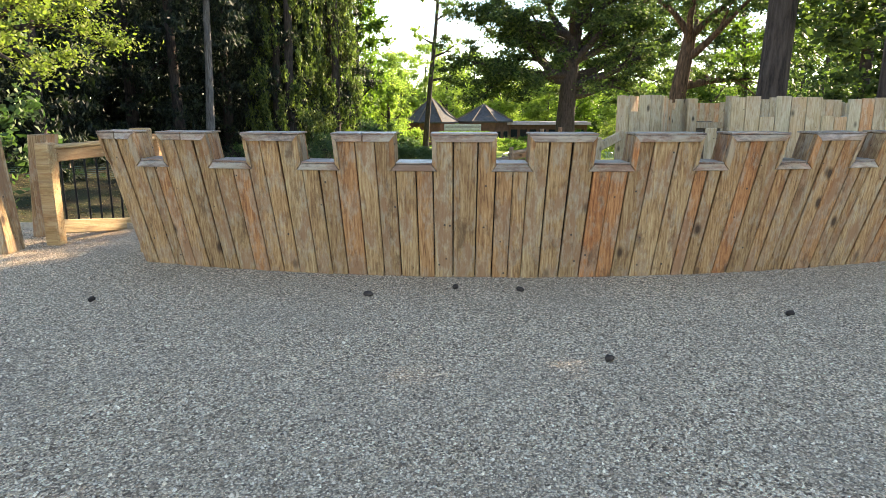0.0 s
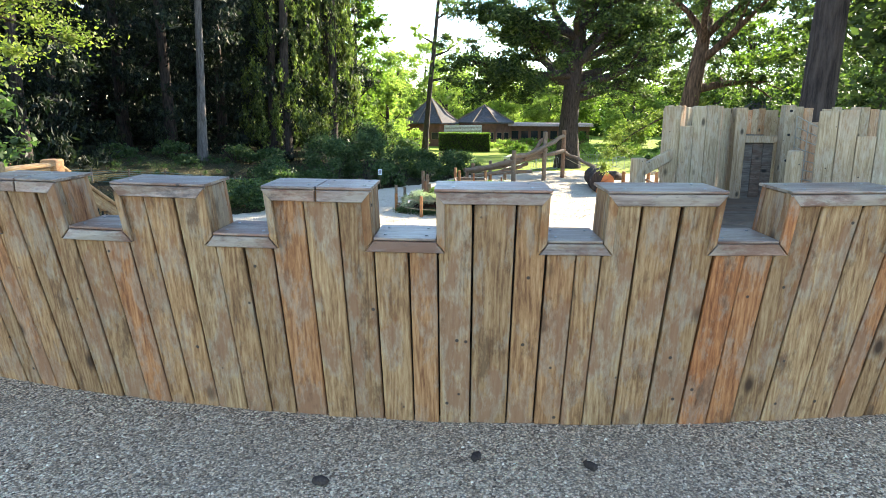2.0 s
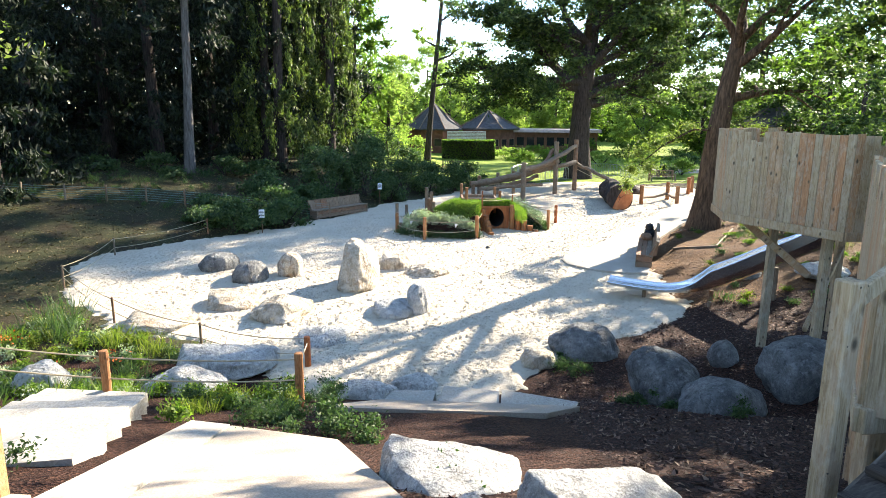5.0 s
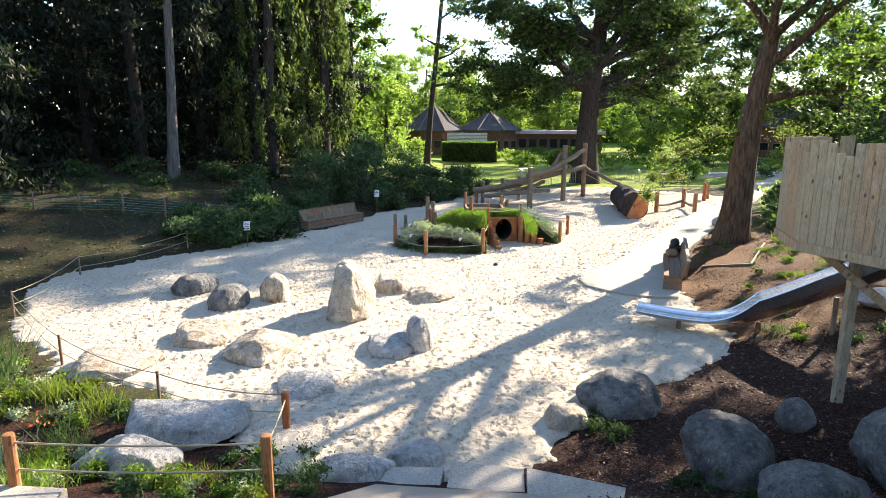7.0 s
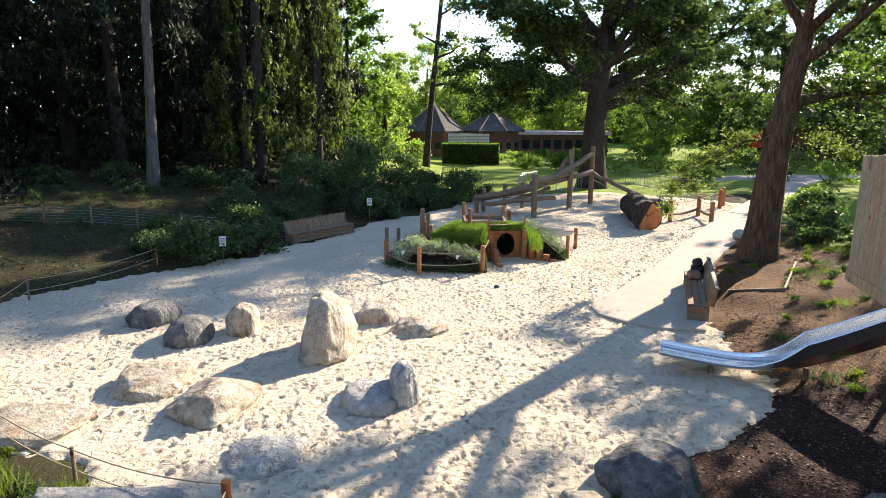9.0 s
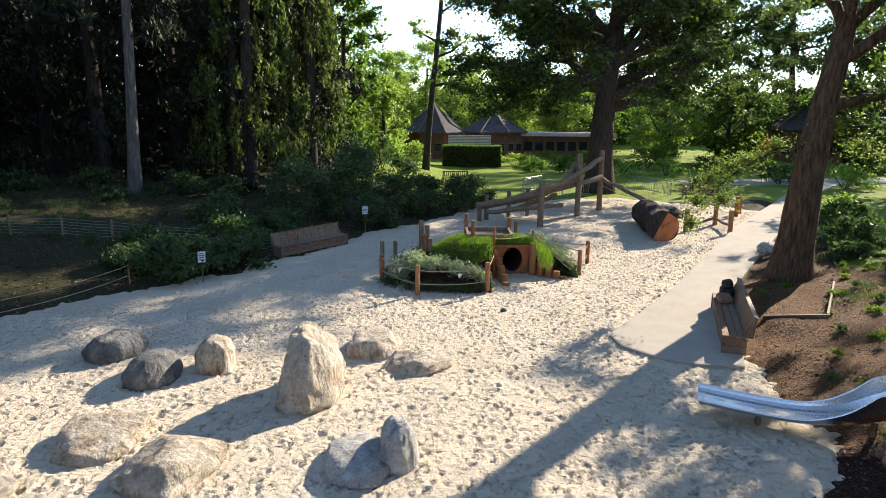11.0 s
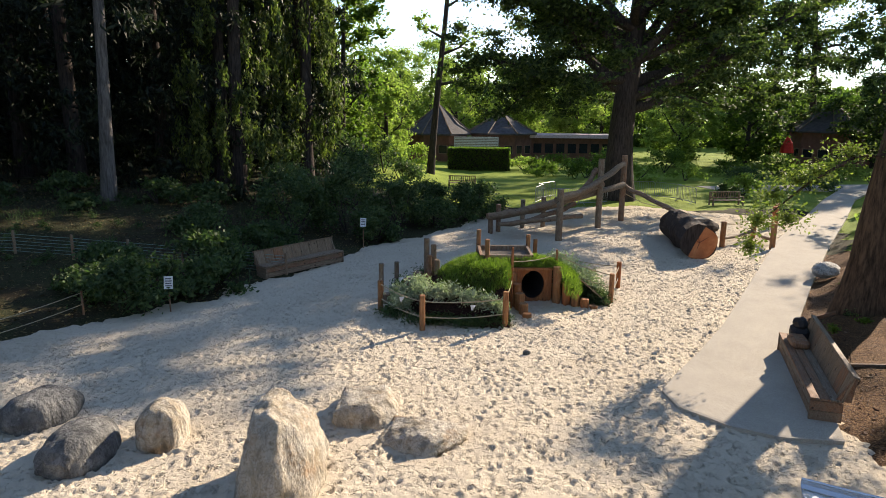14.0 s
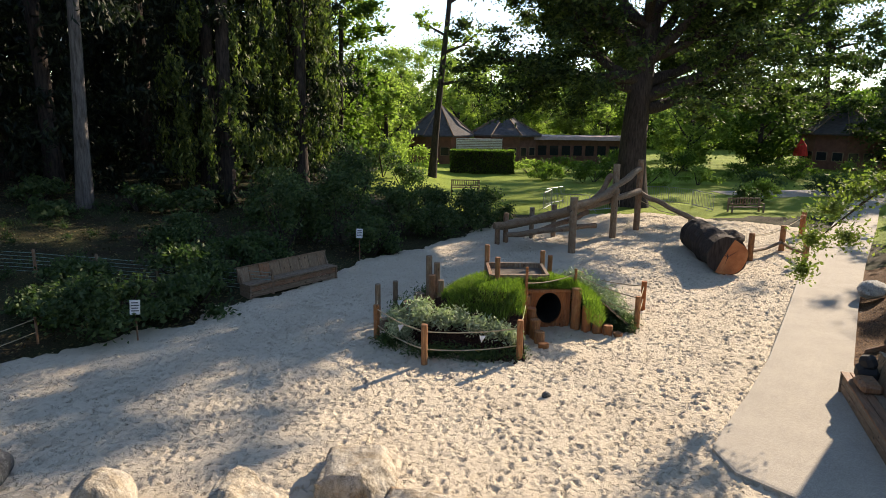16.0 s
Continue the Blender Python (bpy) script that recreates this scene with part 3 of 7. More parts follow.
flat_slab("pavement", [(19.0, 68.0), (60, 76), (60, 80), (18, 71.5)], 0.06, 0.2, CONCRETE, "pale paved walk beyond the lawn", "pavement")

def on_slope(lift):
    """The plain slope below the terrace, lifted a little."""
    return lambda x, y: 4.17 - 0.3595 * max(0.0, y - 6.95) + lift


LAND = [(-2.0, 8.75), (-1.5, 8.35), (-0.46, 8.45), (-0.3, 10.06), (-1.45, 13.0), (-3.0, 13.9), (-2.25, 9.3)]
flat_slab("pavement", LAND, on_slope(0.06), 0.5, LANDING, "gravel-bound concrete landing on the slope", "landing")
flat_slab("pavement", [(-2.27, 9.3), (-3.02, 13.9), (-3.65, 14.2), (-2.85, 9.2), (-2.3, 8.75), (-2.03, 8.78)], on_slope(0.075), 0.5, STEPSTONE, "pale concrete margin beside the landing", "landing")
flat_slab("pavement", [(-0.75, 6.93), (-0.9, 7.6), (-1.5, 8.1), (-3.0, 7.75), (-7.0, 7.9), (-7.0, 6.9)], on_slope(0.05), 0.5, LANDING, "bound gravel path beside the timber wall", "path")
flat_slab("pavement", [(-1.55, 8.12), (-1.7, 8.6), (-2.6, 8.28), (-3.2, 8.15), (-7.0, 8.4), (-7.0, 7.95), (-3.0, 7.8)], on_slope(0.075), 0.5, STEPSTONE, "pale stone strip across the sloping path", "path")
flat_slab("pavement", [(-2.05, 8.74), (-2.3, 8.72), (-2.87, 9.18), (-3.1, 10.3), (-7.0, 10.6), (-7.0, 8.45), (-3.2, 8.2), (-2.6, 8.33), (-1.74, 8.64)], on_slope(0.068), 0.5, LANDING, "shaded concrete apron beside the landing", "landing")
for k, (x0, y0, w, d, z) in enumerate([(-4.6, 11.8, 1.8, 0.75, 2.75), (-4.95, 12.7, 1.8, 0.8, 2.42), (-5.3, 13.55, 1.8, 0.8, 2.08), (-5.6, 14.4, 1.8, 0.8, 1.72), (-5.95, 15.25, 1.8, 0.8, 1.36), (-6.35, 16.1, 1.8, 0.8, 1.0)]):
    a = 0.18 - 0.05 * k
    z = on_slope(0.07)(x0, y0 - 0.1)
    c, s_ = math.cos(a), math.sin(a)
    pts = [(x0 + u * c - v * s_, y0 + u * s_ + v * c) for u, v in ((-w / 2, -d / 2), (w / 2, -d / 2 + 0.05), (w / 2 + 0.05, d / 2), (-w / 2 + 0.04, d / 2 - 0.03))]
    tagged(flat_slab("stair_step", pts, z, 0.3, STEPSTONE, "pale stone step set into the planted slope", "step"), group="garden steps")
for pts, z in ([(-0.5, 17.75), (0.65, 17.6), (0.7, 18.3), (-0.4, 18.5)], 0.30), ([(0.68, 17.55), (1.95, 17.15), (2.15, 17.75), (0.74, 18.25)], 0.36), ([(-0.62, 17.72), (-0.55, 18.45), (-1.6, 18.4), (-1.5, 17.8)], 0.22):
    tagged(flat_slab("paving_slab", pts, z, 0.3, STEPSTONE, "broad pale stone slab at the sand's edge", "slab"), group="edge slabs")

flat_slab("pavement", [(-2.5, 16.2), (-0.6, 16.0), (1.3, 15.9), (2.05, 17.08), (-1.55, 17.68)], on_slope(0.06), 0.3, LANDING, "pinkish bound gravel apron above the sand", "landing")


# ---- crenellated timber wall ----
def wall_front(x, z=4.17):
    """y of the boards' face for a board line that stands at x on the ground; the wall leans outwards."""
    return 5.285 + 0.067 * (x - 0.45) ** 2 - 0.09 * (z - 4.17)


def fan(x, z):
    """x at height z of a board line that stands at x on the ground."""
    return x + 0.10 * (x - 0.3) * (z - 4.19)


def unfan(x, z):
    return (x + 0.03 * (z - 4.19)) / (1 + 0.10 * (z - 4.19))


MERLONS = [(-2.10, -1.83), (-1.65, -1.30), (-1.06, -0.70), (-0.48, -0.10), (0.13, 0.52), (0.72, 1.12), (1.35, 1.78), (1.95, 2.33), (2.52, 2.86), (3.02, 3.34)]
Z_FOOT, Z_LOW, Z_TOP, DEEP = 4.13, 4.888, 5.064, 0.225


def wall_top(x, z):
    """y of the boards' face at height z and the leaning line's own x."""
    return wall_front(unfan(x, z), z)


def build_palisade():
    wall = thing("palisade_wall", None, None, "crenellated wall of leaning brown timber boards with cap boards", "timber wall", kind="structure")
    rng = random.Random(8)
    spans = []
    for i, (a, b) in enumerate(MERLONS):
        spans.append((unfan(a, Z_TOP), unfan(b, Z_TOP), Z_TOP))
        if i + 1 < len(MERLONS):
            spans.append((unfan(b, Z_TOP), unfan(MERLONS[i + 1][0], Z_TOP), Z_LOW))
    a = unfan(MERLONS[-1][1], Z_TOP)
    spans += [(a, a + 0.28, Z_LOW), (a + 0.28, a + 0.65, Z_TOP)]
    for a, b, top in spans:
        n = max(2, round((b - a) / 0.122))
        cuts = [a + (b - a) * (k + (rng.uniform(-0.13, 0.13) if 0 < k < n else 0)) / n for k in range(n + 1)]
        for face in (0, 1):
            for k in range(n):
                x0, x1 = cuts[k] + rng.uniform(0.0012, 0.004), cuts[k + 1] - rng.uniform(0.0012, 0.004)
                push = rng.uniform(-0.006, 0.006)
                twist = rng.uniform(-0.012, 0.012)
                low, high = [], []
                for z, out in ((Z_FOOT - rng.uniform(0, 0.03), low), (top, high)):
                    f0, f1 = fan(x0, z) + (twist if z > 4.5 else 0) * 0.5, fan(x1, z) + (twist if z > 4.5 else 0) * 0.5
                    if z > 4.5:
                        f0, f1 = max(f0, fan(cuts[k], z) + 0.001), min(f1, fan(cuts[k + 1], z) - 0.001)
                    y0, y1 = wall_front(x0, z) + push, wall_front(x1, z) + push
                    if face:
                        y0, y1 = y0 + DEEP - 0.035, y1 + DEEP - 0.035
                        out += [(f1, y1 + 0.035, z), (f0, y0 + 0.035, z), (f0, y0, z), (f1, y1, z)]
                    else:
                        out += [(f0, y0, z), (f1, y1, z), (f1, y1 + 0.035, z), (f0, y0 + 0.035, z)]
                c = Vector(((low[0][0] + low[1][0]) / 2, low[0][1], Z_FOOT))
                sh = Shape().hexa([Vector(p) - c for p in low], [Vector(p) - c for p in high], 0.004)
                part("plank", sh, PALISADE, wall, at=Matrix.Translation(c))
        q = [(fan(a, Z_FOOT), wall_front(a, Z_FOOT) + 0.05), (fan(b, Z_FOOT), wall_front(b, Z_FOOT) + 0.05)]
        q2 = [(fan(a, top), wall_front(a, top) + 0.05), (fan(b, top), wall_front(b, top) + 0.05)]
        core = Shape().hexa([(*q[0], 0), (*q[1], 0), (q[1][0], q[1][1] + 0.12, 0), (q[0][0], q[0][1] + 0.12, 0)], [(*q2[0], top - Z_FOOT - 0.01), (*q2[1], top - Z_FOOT - 0.01), (q2[1][0], q2[1][1] + 0.12, top - Z_FOOT - 0.01), (q2[0][0], q2[0][1] + 0.12, top - Z_FOOT - 0.01)], 0.002)
        part("core_board", core, RAMPWOOD, wall, at=Matrix.Translation((0, 0, Z_FOOT)))
        # cap board with a mitred front lip
        t0, t1 = fan(a, top), fan(b, top)
        over = 0.006 if top == Z_TOP else -0.004
        halves = [(t0 - over, t1 + over)] if not (-0.45 < (t0 + t1) / 2 < -0.1 or t1 < -1.0 and rng.random() < 0.3) or top == Z_LOW else [(t0 - over, (t0 + t1) / 2 - 0.003), ((t0 + t1) / 2 + 0.003, t1 + over)]
        for h0, h1 in halves:
            m = (h0 + h1) / 2
            y0, y1 = wall_top(h0, top), wall_top(h1, top)
            low = [(h0 - m, y0 - 0.014, 0), (h1 - m, y1 - 0.014, 0), (h1 - m, y1 + DEEP + 0.02, 0), (h0 - m, y0 + DEEP + 0.02, 0)]
            high = [(x, y, 0.010) for x, y, _ in low]
            part("cap_board", Shape().hexa(low, high, 0.003), CAP, wall, "grey weathered cap board", at=Matrix.Translation((m, 0, top + 0.002)))
            i0 = (0.032 if top == Z_TOP else -0.030) if h0 == halves[0][0] else 0
            i1 = (0.032 if top == Z_TOP else -0.030) if h1 == halves[-1][1] else 0
            sh = Shape().hexa([(h0 - m + i0, y0 - 0.017, -0.040), (h1 - m - i1, y1 - 0.017, -0.040), (h1 - m - i1, y1 - 0.002, -0.040), (h0 - m + i0, y0 - 0.002, -0.040)],
                              [(h0 - m, y0 - 0.017, 0), (h1 - m, y1 - 0.017, 0), (h1 - m, y1 - 0.002, 0), (h0 - m, y0 - 0.002, 0)], 0.003)
            part("cap_lip", sh, CAP, wall, at=Matrix.Translation((m, 0, top)))
            for sx in (0.16, 0.84):
                for sy in (0.18, 0.8):
                    x = h0 + (h1 - h0) * sx
                    part("screw", Shape().tube([(0, 0, 0), (0, 0, 0.003)], 0.006, 8), GALV, wall, at=Matrix.Translation((x, wall_top(x, top) + DEEP * sy, top + 0.0125)))
        if top == Z_TOP:
            # cheeks of the merlon
            for x, s in ((a, 1), (b, -1)):
                lo, hi = fan(x, Z_LOW), fan(x, top)
                yf = [wall_front(x, Z_LOW) - 0.0165, wall_front(x, top) - 0.0165]
                outer, inner = [(lo, Z_LOW - 0.001), (hi, top - 0.003)], [(lo + s * 0.030, Z_LOW - 0.038), (hi + s * 0.030, top - 0.042)]
                left, right = (outer, inner) if s > 0 else (inner, outer)
                ends = [[(left[q][0] - lo, yf[q], left[q][1] - Z_LOW), (right[q][0] - lo, yf[q], right[q][1] - Z_LOW), (right[q][0] - lo, yf[q] + 0.014, right[q][1] - Z_LOW), (left[q][0] - lo, yf[q] + 0.014, left[q][1] - Z_LOW)] for q in (0, 1)]
                part("side_strip", Shape().hexa(*ends, 0.003), PALISADE, wall, at=Matrix.Translation((lo, 0, Z_LOW)))
                y = wall_front(x, Z_LOW)
                low = [(lo - 0.0, y + DEEP - 0.036, 0), (lo, y + 0.036, 0), (lo + s * 0.028, y + 0.036, 0), (lo + s * 0.028, y + DEEP - 0.036, 0)]
                high = [(px + hi - lo, py - 0.09 * (top - Z_LOW), top - Z_LOW - 0.002) for px, py, _ in low]
                if s < 0:
                    low, high = [low[1], low[0], low[3], low[2]], [high[1], high[0], high[3], high[2]]
                part("cheek_board", Shape().hexa(low, high, 0.003), PALISADE, wall, at=Matrix.Translation((0, 0, Z_LOW)))


build_palisade()


# ---- boulders ----
STAND = [((-0.15, -1, 0.35), 0.52), ((1, -0.15, 0.42), 0.50), ((-1, 0.05, 0.10), 0.50), ((-0.15, 0.1, 1), 0.80), ((0.3, 1, 0.3), 0.6), ((0.75, -0.75, 0.25), 0.56), ((0.6, 0.1, 0.8), 0.66)]
WEDGE = [((-0.25, -1, 0.25), 0.5), ((-0.75, -0.2, 0.75), 0.5), ((0.65, 0.1, 0.75), 0.58), ((1, -0.4, 0.1), 0.62), ((0.1, 0.9, 0.5), 0.55), ((0, -0.1, 1), 0.66), ((0.5, -0.9, 0.3), 0.55)]
BLOCK = [((-0.1, -1, 0.08), 0.5), ((0.05, 0.12, 1), 0.5), ((-1, 0.1, 0.15), 0.62), ((1, 0.15, 0.35), 0.62), ((-0.6, -0.2, 0.8), 0.66), ((0.7, -0.7, 0.2), 0.62), ((0.1, 1, 0.4), 0.6)]
SLAB = [((-0.1, -1, 0.3), 0.5), ((0.1, -0.14, 1), 0.24), ((-1, -0.2, 0.2), 0.62), ((1, -0.2, 0.15), 0.62), ((-0.65, -0.6, 0.45), 0.52), ((0.5, -0.3, 0.9), 0.30), ((0.1, 1, 0.2), 0.6), ((0.55, -0.85, 0.2), 0.55)]


def boulder(centre, size, mat, label, seed, turn=0.0, planes=None, cuts=6, crisp=0.6, sink=0.2, group="", rough=1.0, tilt=(0, 0)):
    """A rock: a ball cut by planes, roughened, fitted to its widths and seen height, its foot sunk into the ground. centre is on the ground."""
    rng = random.Random(seed)
    bm = bmesh.new()
    bmesh.ops.create_icosphere(bm, subdivisions=5 if max(size) > 0.9 else 4, radius=1)
    if planes:
        faces = [(Vector([c + rng.uniform(-0.12, 0.12) for c in d]).normalized(), h * rng.uniform(0.92, 1.08)) for d, h in planes]
    else:
        faces = [(Vector((rng.gauss(0, 1), rng.gauss(0, 1), rng.gauss(0.2, 0.6))).normalized(), rng.uniform(0.7, 0.9)) for _ in range(cuts)]
    o = Vector((seed * 3.7, seed * 1.3, 0))
    for v in bm.verts:
        p = v.co * (1 + 0.10 * rough * noise.noise(v.co * 1.2 + o))
        for d, h in faces:
            over = p.dot(d) - h
            if over > 0:
                p -= d * over * crisp
        crag = noise.noise(Vector((p.x * 5, p.y * 5, p.z * 2.2)) + o)
        v.co = p * (1 + rough * (0.07 * noise.noise(p * 2.6 + o) + 0.045 * crag + 0.028 * noise.noise(p * 7.5 + o) + 0.012 * noise.noise(p * 17 + o)))
    low = [min(v.co[k] for v in bm.verts) for k in range(3)]
    high = [max(v.co[k] for v in bm.verts) for k in range(3)]
    for v in bm.verts:
        f = [(v.co[k] - low[k]) / (high[k] - low[k]) for k in range(3)]
        v.co = ((f[0] - 0.5) * size[0], (f[1] - 0.5) * size[1], (f[2] * (1 + sink) - sink) * size[2])
    for f in bm.faces:
        f.smooth = True
    me = bpy.data.meshes.new("boulder")
    bm.to_mesh(me)
    bm.free()
    me.materials.append(mat)
    ob = new("boulder", me)
    ob.matrix_world = pose(*centre, tilt[0], tilt[1], turn)
    return tagged(ob, label, "boulder", group)


SANDROCKS = "rocks standing in the sand"
boulder((-3.42, 26.95, 0), (1.28, 2.1, 1.58), SANDSTONE, "tall standing buff sandstone rock in the sand", 3, 0, STAND, crisp=0.85, group=SANDROCKS, rough=1.2)
boulder((-8.8, 29.1, 0), (1.22, 1.6, 0.62), GREYSTONE, "rounded grey boulder lying in the sand", 5, -10, BLOCK, crisp=0.45, group=SANDROCKS, rough=0.8, sink=0.4)
boulder((-7.28, 27.8, 0), (1.2, 1.7, 0.62), GREYSTONE, "rounded grey-brown boulder lying in the sand", 6, 10, BLOCK, crisp=0.35, group=SANDROCKS, rough=0.8, sink=0.5)
boulder((-6.05, 28.4, 0), (0.86, 1.05, 0.84), SANDSTONE, "upright buff rock with a rusty foot in the sand", 7, 0, BLOCK, crisp=0.45, group=SANDROCKS, rough=0.7, sink=0.4)
boulder((-6.87, 24.7, 0), (1.5, 1.7, 0.36), SANDSTONE, "low flat-topped buff rock half buried in sand", 8, 8, SLAB, crisp=0.7, sink=0.5, group=SANDROCKS)
boulder((-5.13, 23.85, 0), (1.58, 2.0, 0.56), SANDSTONE, "angular grey-buff rock with a split face in the sand", 9, -8, WEDGE, crisp=0.85, group=SANDROCKS)
boulder((-1.98, 24.3, 0), (1.36, 1.7, 0.38), SLABSTONE, "low pale rounded rock in the sand", 10, 0, cuts=4, sink=0.6, group=SANDROCKS, rough=0.7)
boulder((-1.32, 24.45, 0), (0.68, 1.1, 0.8), SLABSTONE, "pale upright blunt rock in the sand", 11, 10, BLOCK, crisp=0.5, group=SANDROCKS, rough=0.7, sink=0.5)
boulder((-2.5, 29.7, 0), (1.3, 1.6, 0.5), SANDSTONE, "blocky buff rock with a flat sandy top", 12, 5, BLOCK, crisp=0.9, group=SANDROCKS)
boulder((-1.3, 28.65, 0), (1.6, 1.35, 0.36), SANDSTONE, "low rust-stained rock trailing into sand", 13, -12, WEDGE, crisp=0.85, group=SANDROCKS, rough=1.3)
boulder((-3.5, 21.95, 0), (1.4, 1.6, 0.28), SLABSTONE, "low pale rock nearly covered by sand", 14, 10, WEDGE, crisp=0.8, sink=0.5, group=SANDROCKS)
boulder((-8.15, 22.65, 0), (1.8, 1.6, 0.36), SANDSTONE, "long buff boulder at the planted edge", 15, 0, SLAB, crisp=0.7)
boulder((-5.3, 19.75, 0.05), (2.3, 1.3, 0.42), SLABSTONE, "flat pale boulder in the planted bed", 16, 6, SLAB, crisp=0.98, sink=0.5)
boulder((-5.6, 18.3, 0.15), (1.7, 1.2, 0.5), SLABSTONE, "pale flat-topped rock among low plants", 17, -10, WEDGE, crisp=0.8, sink=0.5)
boulder((-8.0, 17.6, 0.3), (1.0, 0.9, 0.7), SLABSTONE, "rounded pale boulder beside the steps", 18, 0)
boulder((-2.0, 18.3, 0.05), (1.35, 1.0, 0.4), SLABSTONE, "pale angular rock at the edge of the sand", 19, 0, WEDGE, crisp=0.8, sink=0.5)
boulder((-0.95, 18.95, -0.02), (1.0, 0.8, 0.26), SLABSTONE, "small pale rock half under sand", 20, 40, SLAB, crisp=0.8, sink=0.5)
boulder((2.95, 21.4, 0.0), (1.75, 1.7, 0.68), GREYSTONE, "smooth dark grey boulder at the mulch edge", 21, 35, WEDGE, crisp=0.6, rough=0.8, sink=0.5)
boulder((1.72, 20.5, 0.0), (0.85, 0.8, 0.36), SANDSTONE, "small rough brown rock beside the mulch", 22, 10, BLOCK, sink=0.5)
boulder((4.05, 18.6, 0.3), (1.5, 1.4, 0.78), GREYSTONE, "rounded grey boulder bedded in bark mulch", 23, 15, SLAB, crisp=0.5, rough=1.1, sink=0.5)
boulder((4.55, 17.1, 0.5), (1.5, 1.2, 0.62), GREYSTONE, "broad pale grey boulder bedded in bark mulch", 24, -15, WEDGE, crisp=0.6, rough=1.0, sink=0.5)
boulder((5.6, 19.8, 0.4), (0.64, 0.6, 0.5), GREYSTONE, "small grey boulder bedded in bark mulch", 25, 0, cuts=5, sink=0.5)
boulder((6.25, 17.9, 0.7), (1.5, 1.2, 0.95), GREYSTONE, "large shaded grey boulder under the play tower", 26, 30, BLOCK, crisp=0.6, rough=1.1, sink=0.4)
boulder((12.5, 41.2, 0.25), (1.3, 0.8, 0.5), SLABSTONE, "pale boulder beside the concrete path", 27, 30)
boulder((9.2, 27.2, 0.4), (1.0, 0.7, 0.35), GREYSTONE, "small grey rock on the mulch bank", 28, 30)
boulder((11.0, 26.2, 0.75), (1.6, 1.2, 0.45), SLABSTONE, "low pale rock on the mulch bank", 29, 0)
boulder((1.0, 33.2, 0.0), (0.2, 0.16, 0.14), GREYSTONE, "small dark stone lying on the sand", 30, 0)
boulder((-1.05, 8.42, 3.35), (1.16, 1.35, 0.74), DARKSTONE, "dark boulder patched with pale lichen by the path", 31, 10, WEDGE, crisp=0.55, sink=0.4, rough=1.2)
BEDROCKS = "slab rocks retaining the bed"
boulder((0.24, 8.68, 3.3), (1.15, 1.45, 0.42), SLABSTONE, "broad flat pale slab rock in mulch", 32, -14, SLAB, crisp=0.98, sink=0.5, group=BEDROCKS)
boulder((-0.12, 11.1, 2.5), (1.25, 1.4, 0.36), SLABSTONE, "long pale slab rock behind another", 33, 5, SLAB, crisp=0.98, sink=0.5, group=BEDROCKS)
boulder((1.1, 10.4, 2.7), (1.3, 1.2, 0.4), SLABSTONE, "pale slab rock with a flat top", 34, 20, SLAB, crisp=0.98, sink=0.5, group=BEDROCKS)
boulder((0.94, 8.62, 3.3), (1.05, 1.35, 0.40), SLABSTONE, "pale grey rock beside the timber ramp", 35, -20, SLAB, crisp=0.98, sink=0.5, group=BEDROCKS)
boulder((1.70, 8.85, 3.2), (1.2, 1.3, 0.46), SLABSTONE, "grey rock under the foot of the ramp", 36, 12, WEDGE, crisp=0.85, sink=0.5, group=BEDROCKS)
boulder((2.75, 8.6, 3.3), (1.1, 0.95, 0.54), SLABSTONE, "grey-blue rock under the ramp's side", 37, 0, BLOCK, crisp=0.8, sink=0.5, group=BEDROCKS)


# ---- play tower ----
def palisade_side(tower, a, b, z0, z1, notches, mat, rng, w=0.135, slant=0.0):
    """Upright boards from a to b (plan), z0 to z1, with some boards cut lower."""
    a, b = Vector((*a, 0)), Vector((*b, 0))
    length = (b - a).length
    n = max(1, round(length / w))
    ang = math.degrees(math.atan2(b.y - a.y, b.x - a.x))
    for k in range(n):
        p = a.lerp(b, (k + 0.5) / n)
        top = z1 + rng.uniform(-0.02, 0.02) - (0.2 if k in notches else 0)
        sh = Shape().box(length / n - 0.006, 0.034, top - z0, b=0.004)
        part("plank", sh, mat, tower, at=pose(p.x, p.y, z0, 0, 0, ang))


def beam(tower, a, b, w, h, mat, name="beam", label=""):
    """A squared timber from a to b."""
    a, b = Vector(a), Vector(b)
    d = b - a
    m = Matrix.Translation(a) @ d.to_track_quat("X", "Z").to_matrix().to_4x4()
    sh = Shape().box(d.length, w, h, Matrix.Translation((d.length / 2, 0, -h / 2)), 0.008)
    return part(name, sh, mat, tower, label, at=m)


def post(tower, x, y, z0, z1, w, mat, name="post", lean=(0, 0), turn=0.0):
    return part(name, Shape().box(w, w, z1 - z0, b=0.01), mat, tower, at=pose(x, y, z0, lean[0], lean[1], turn))


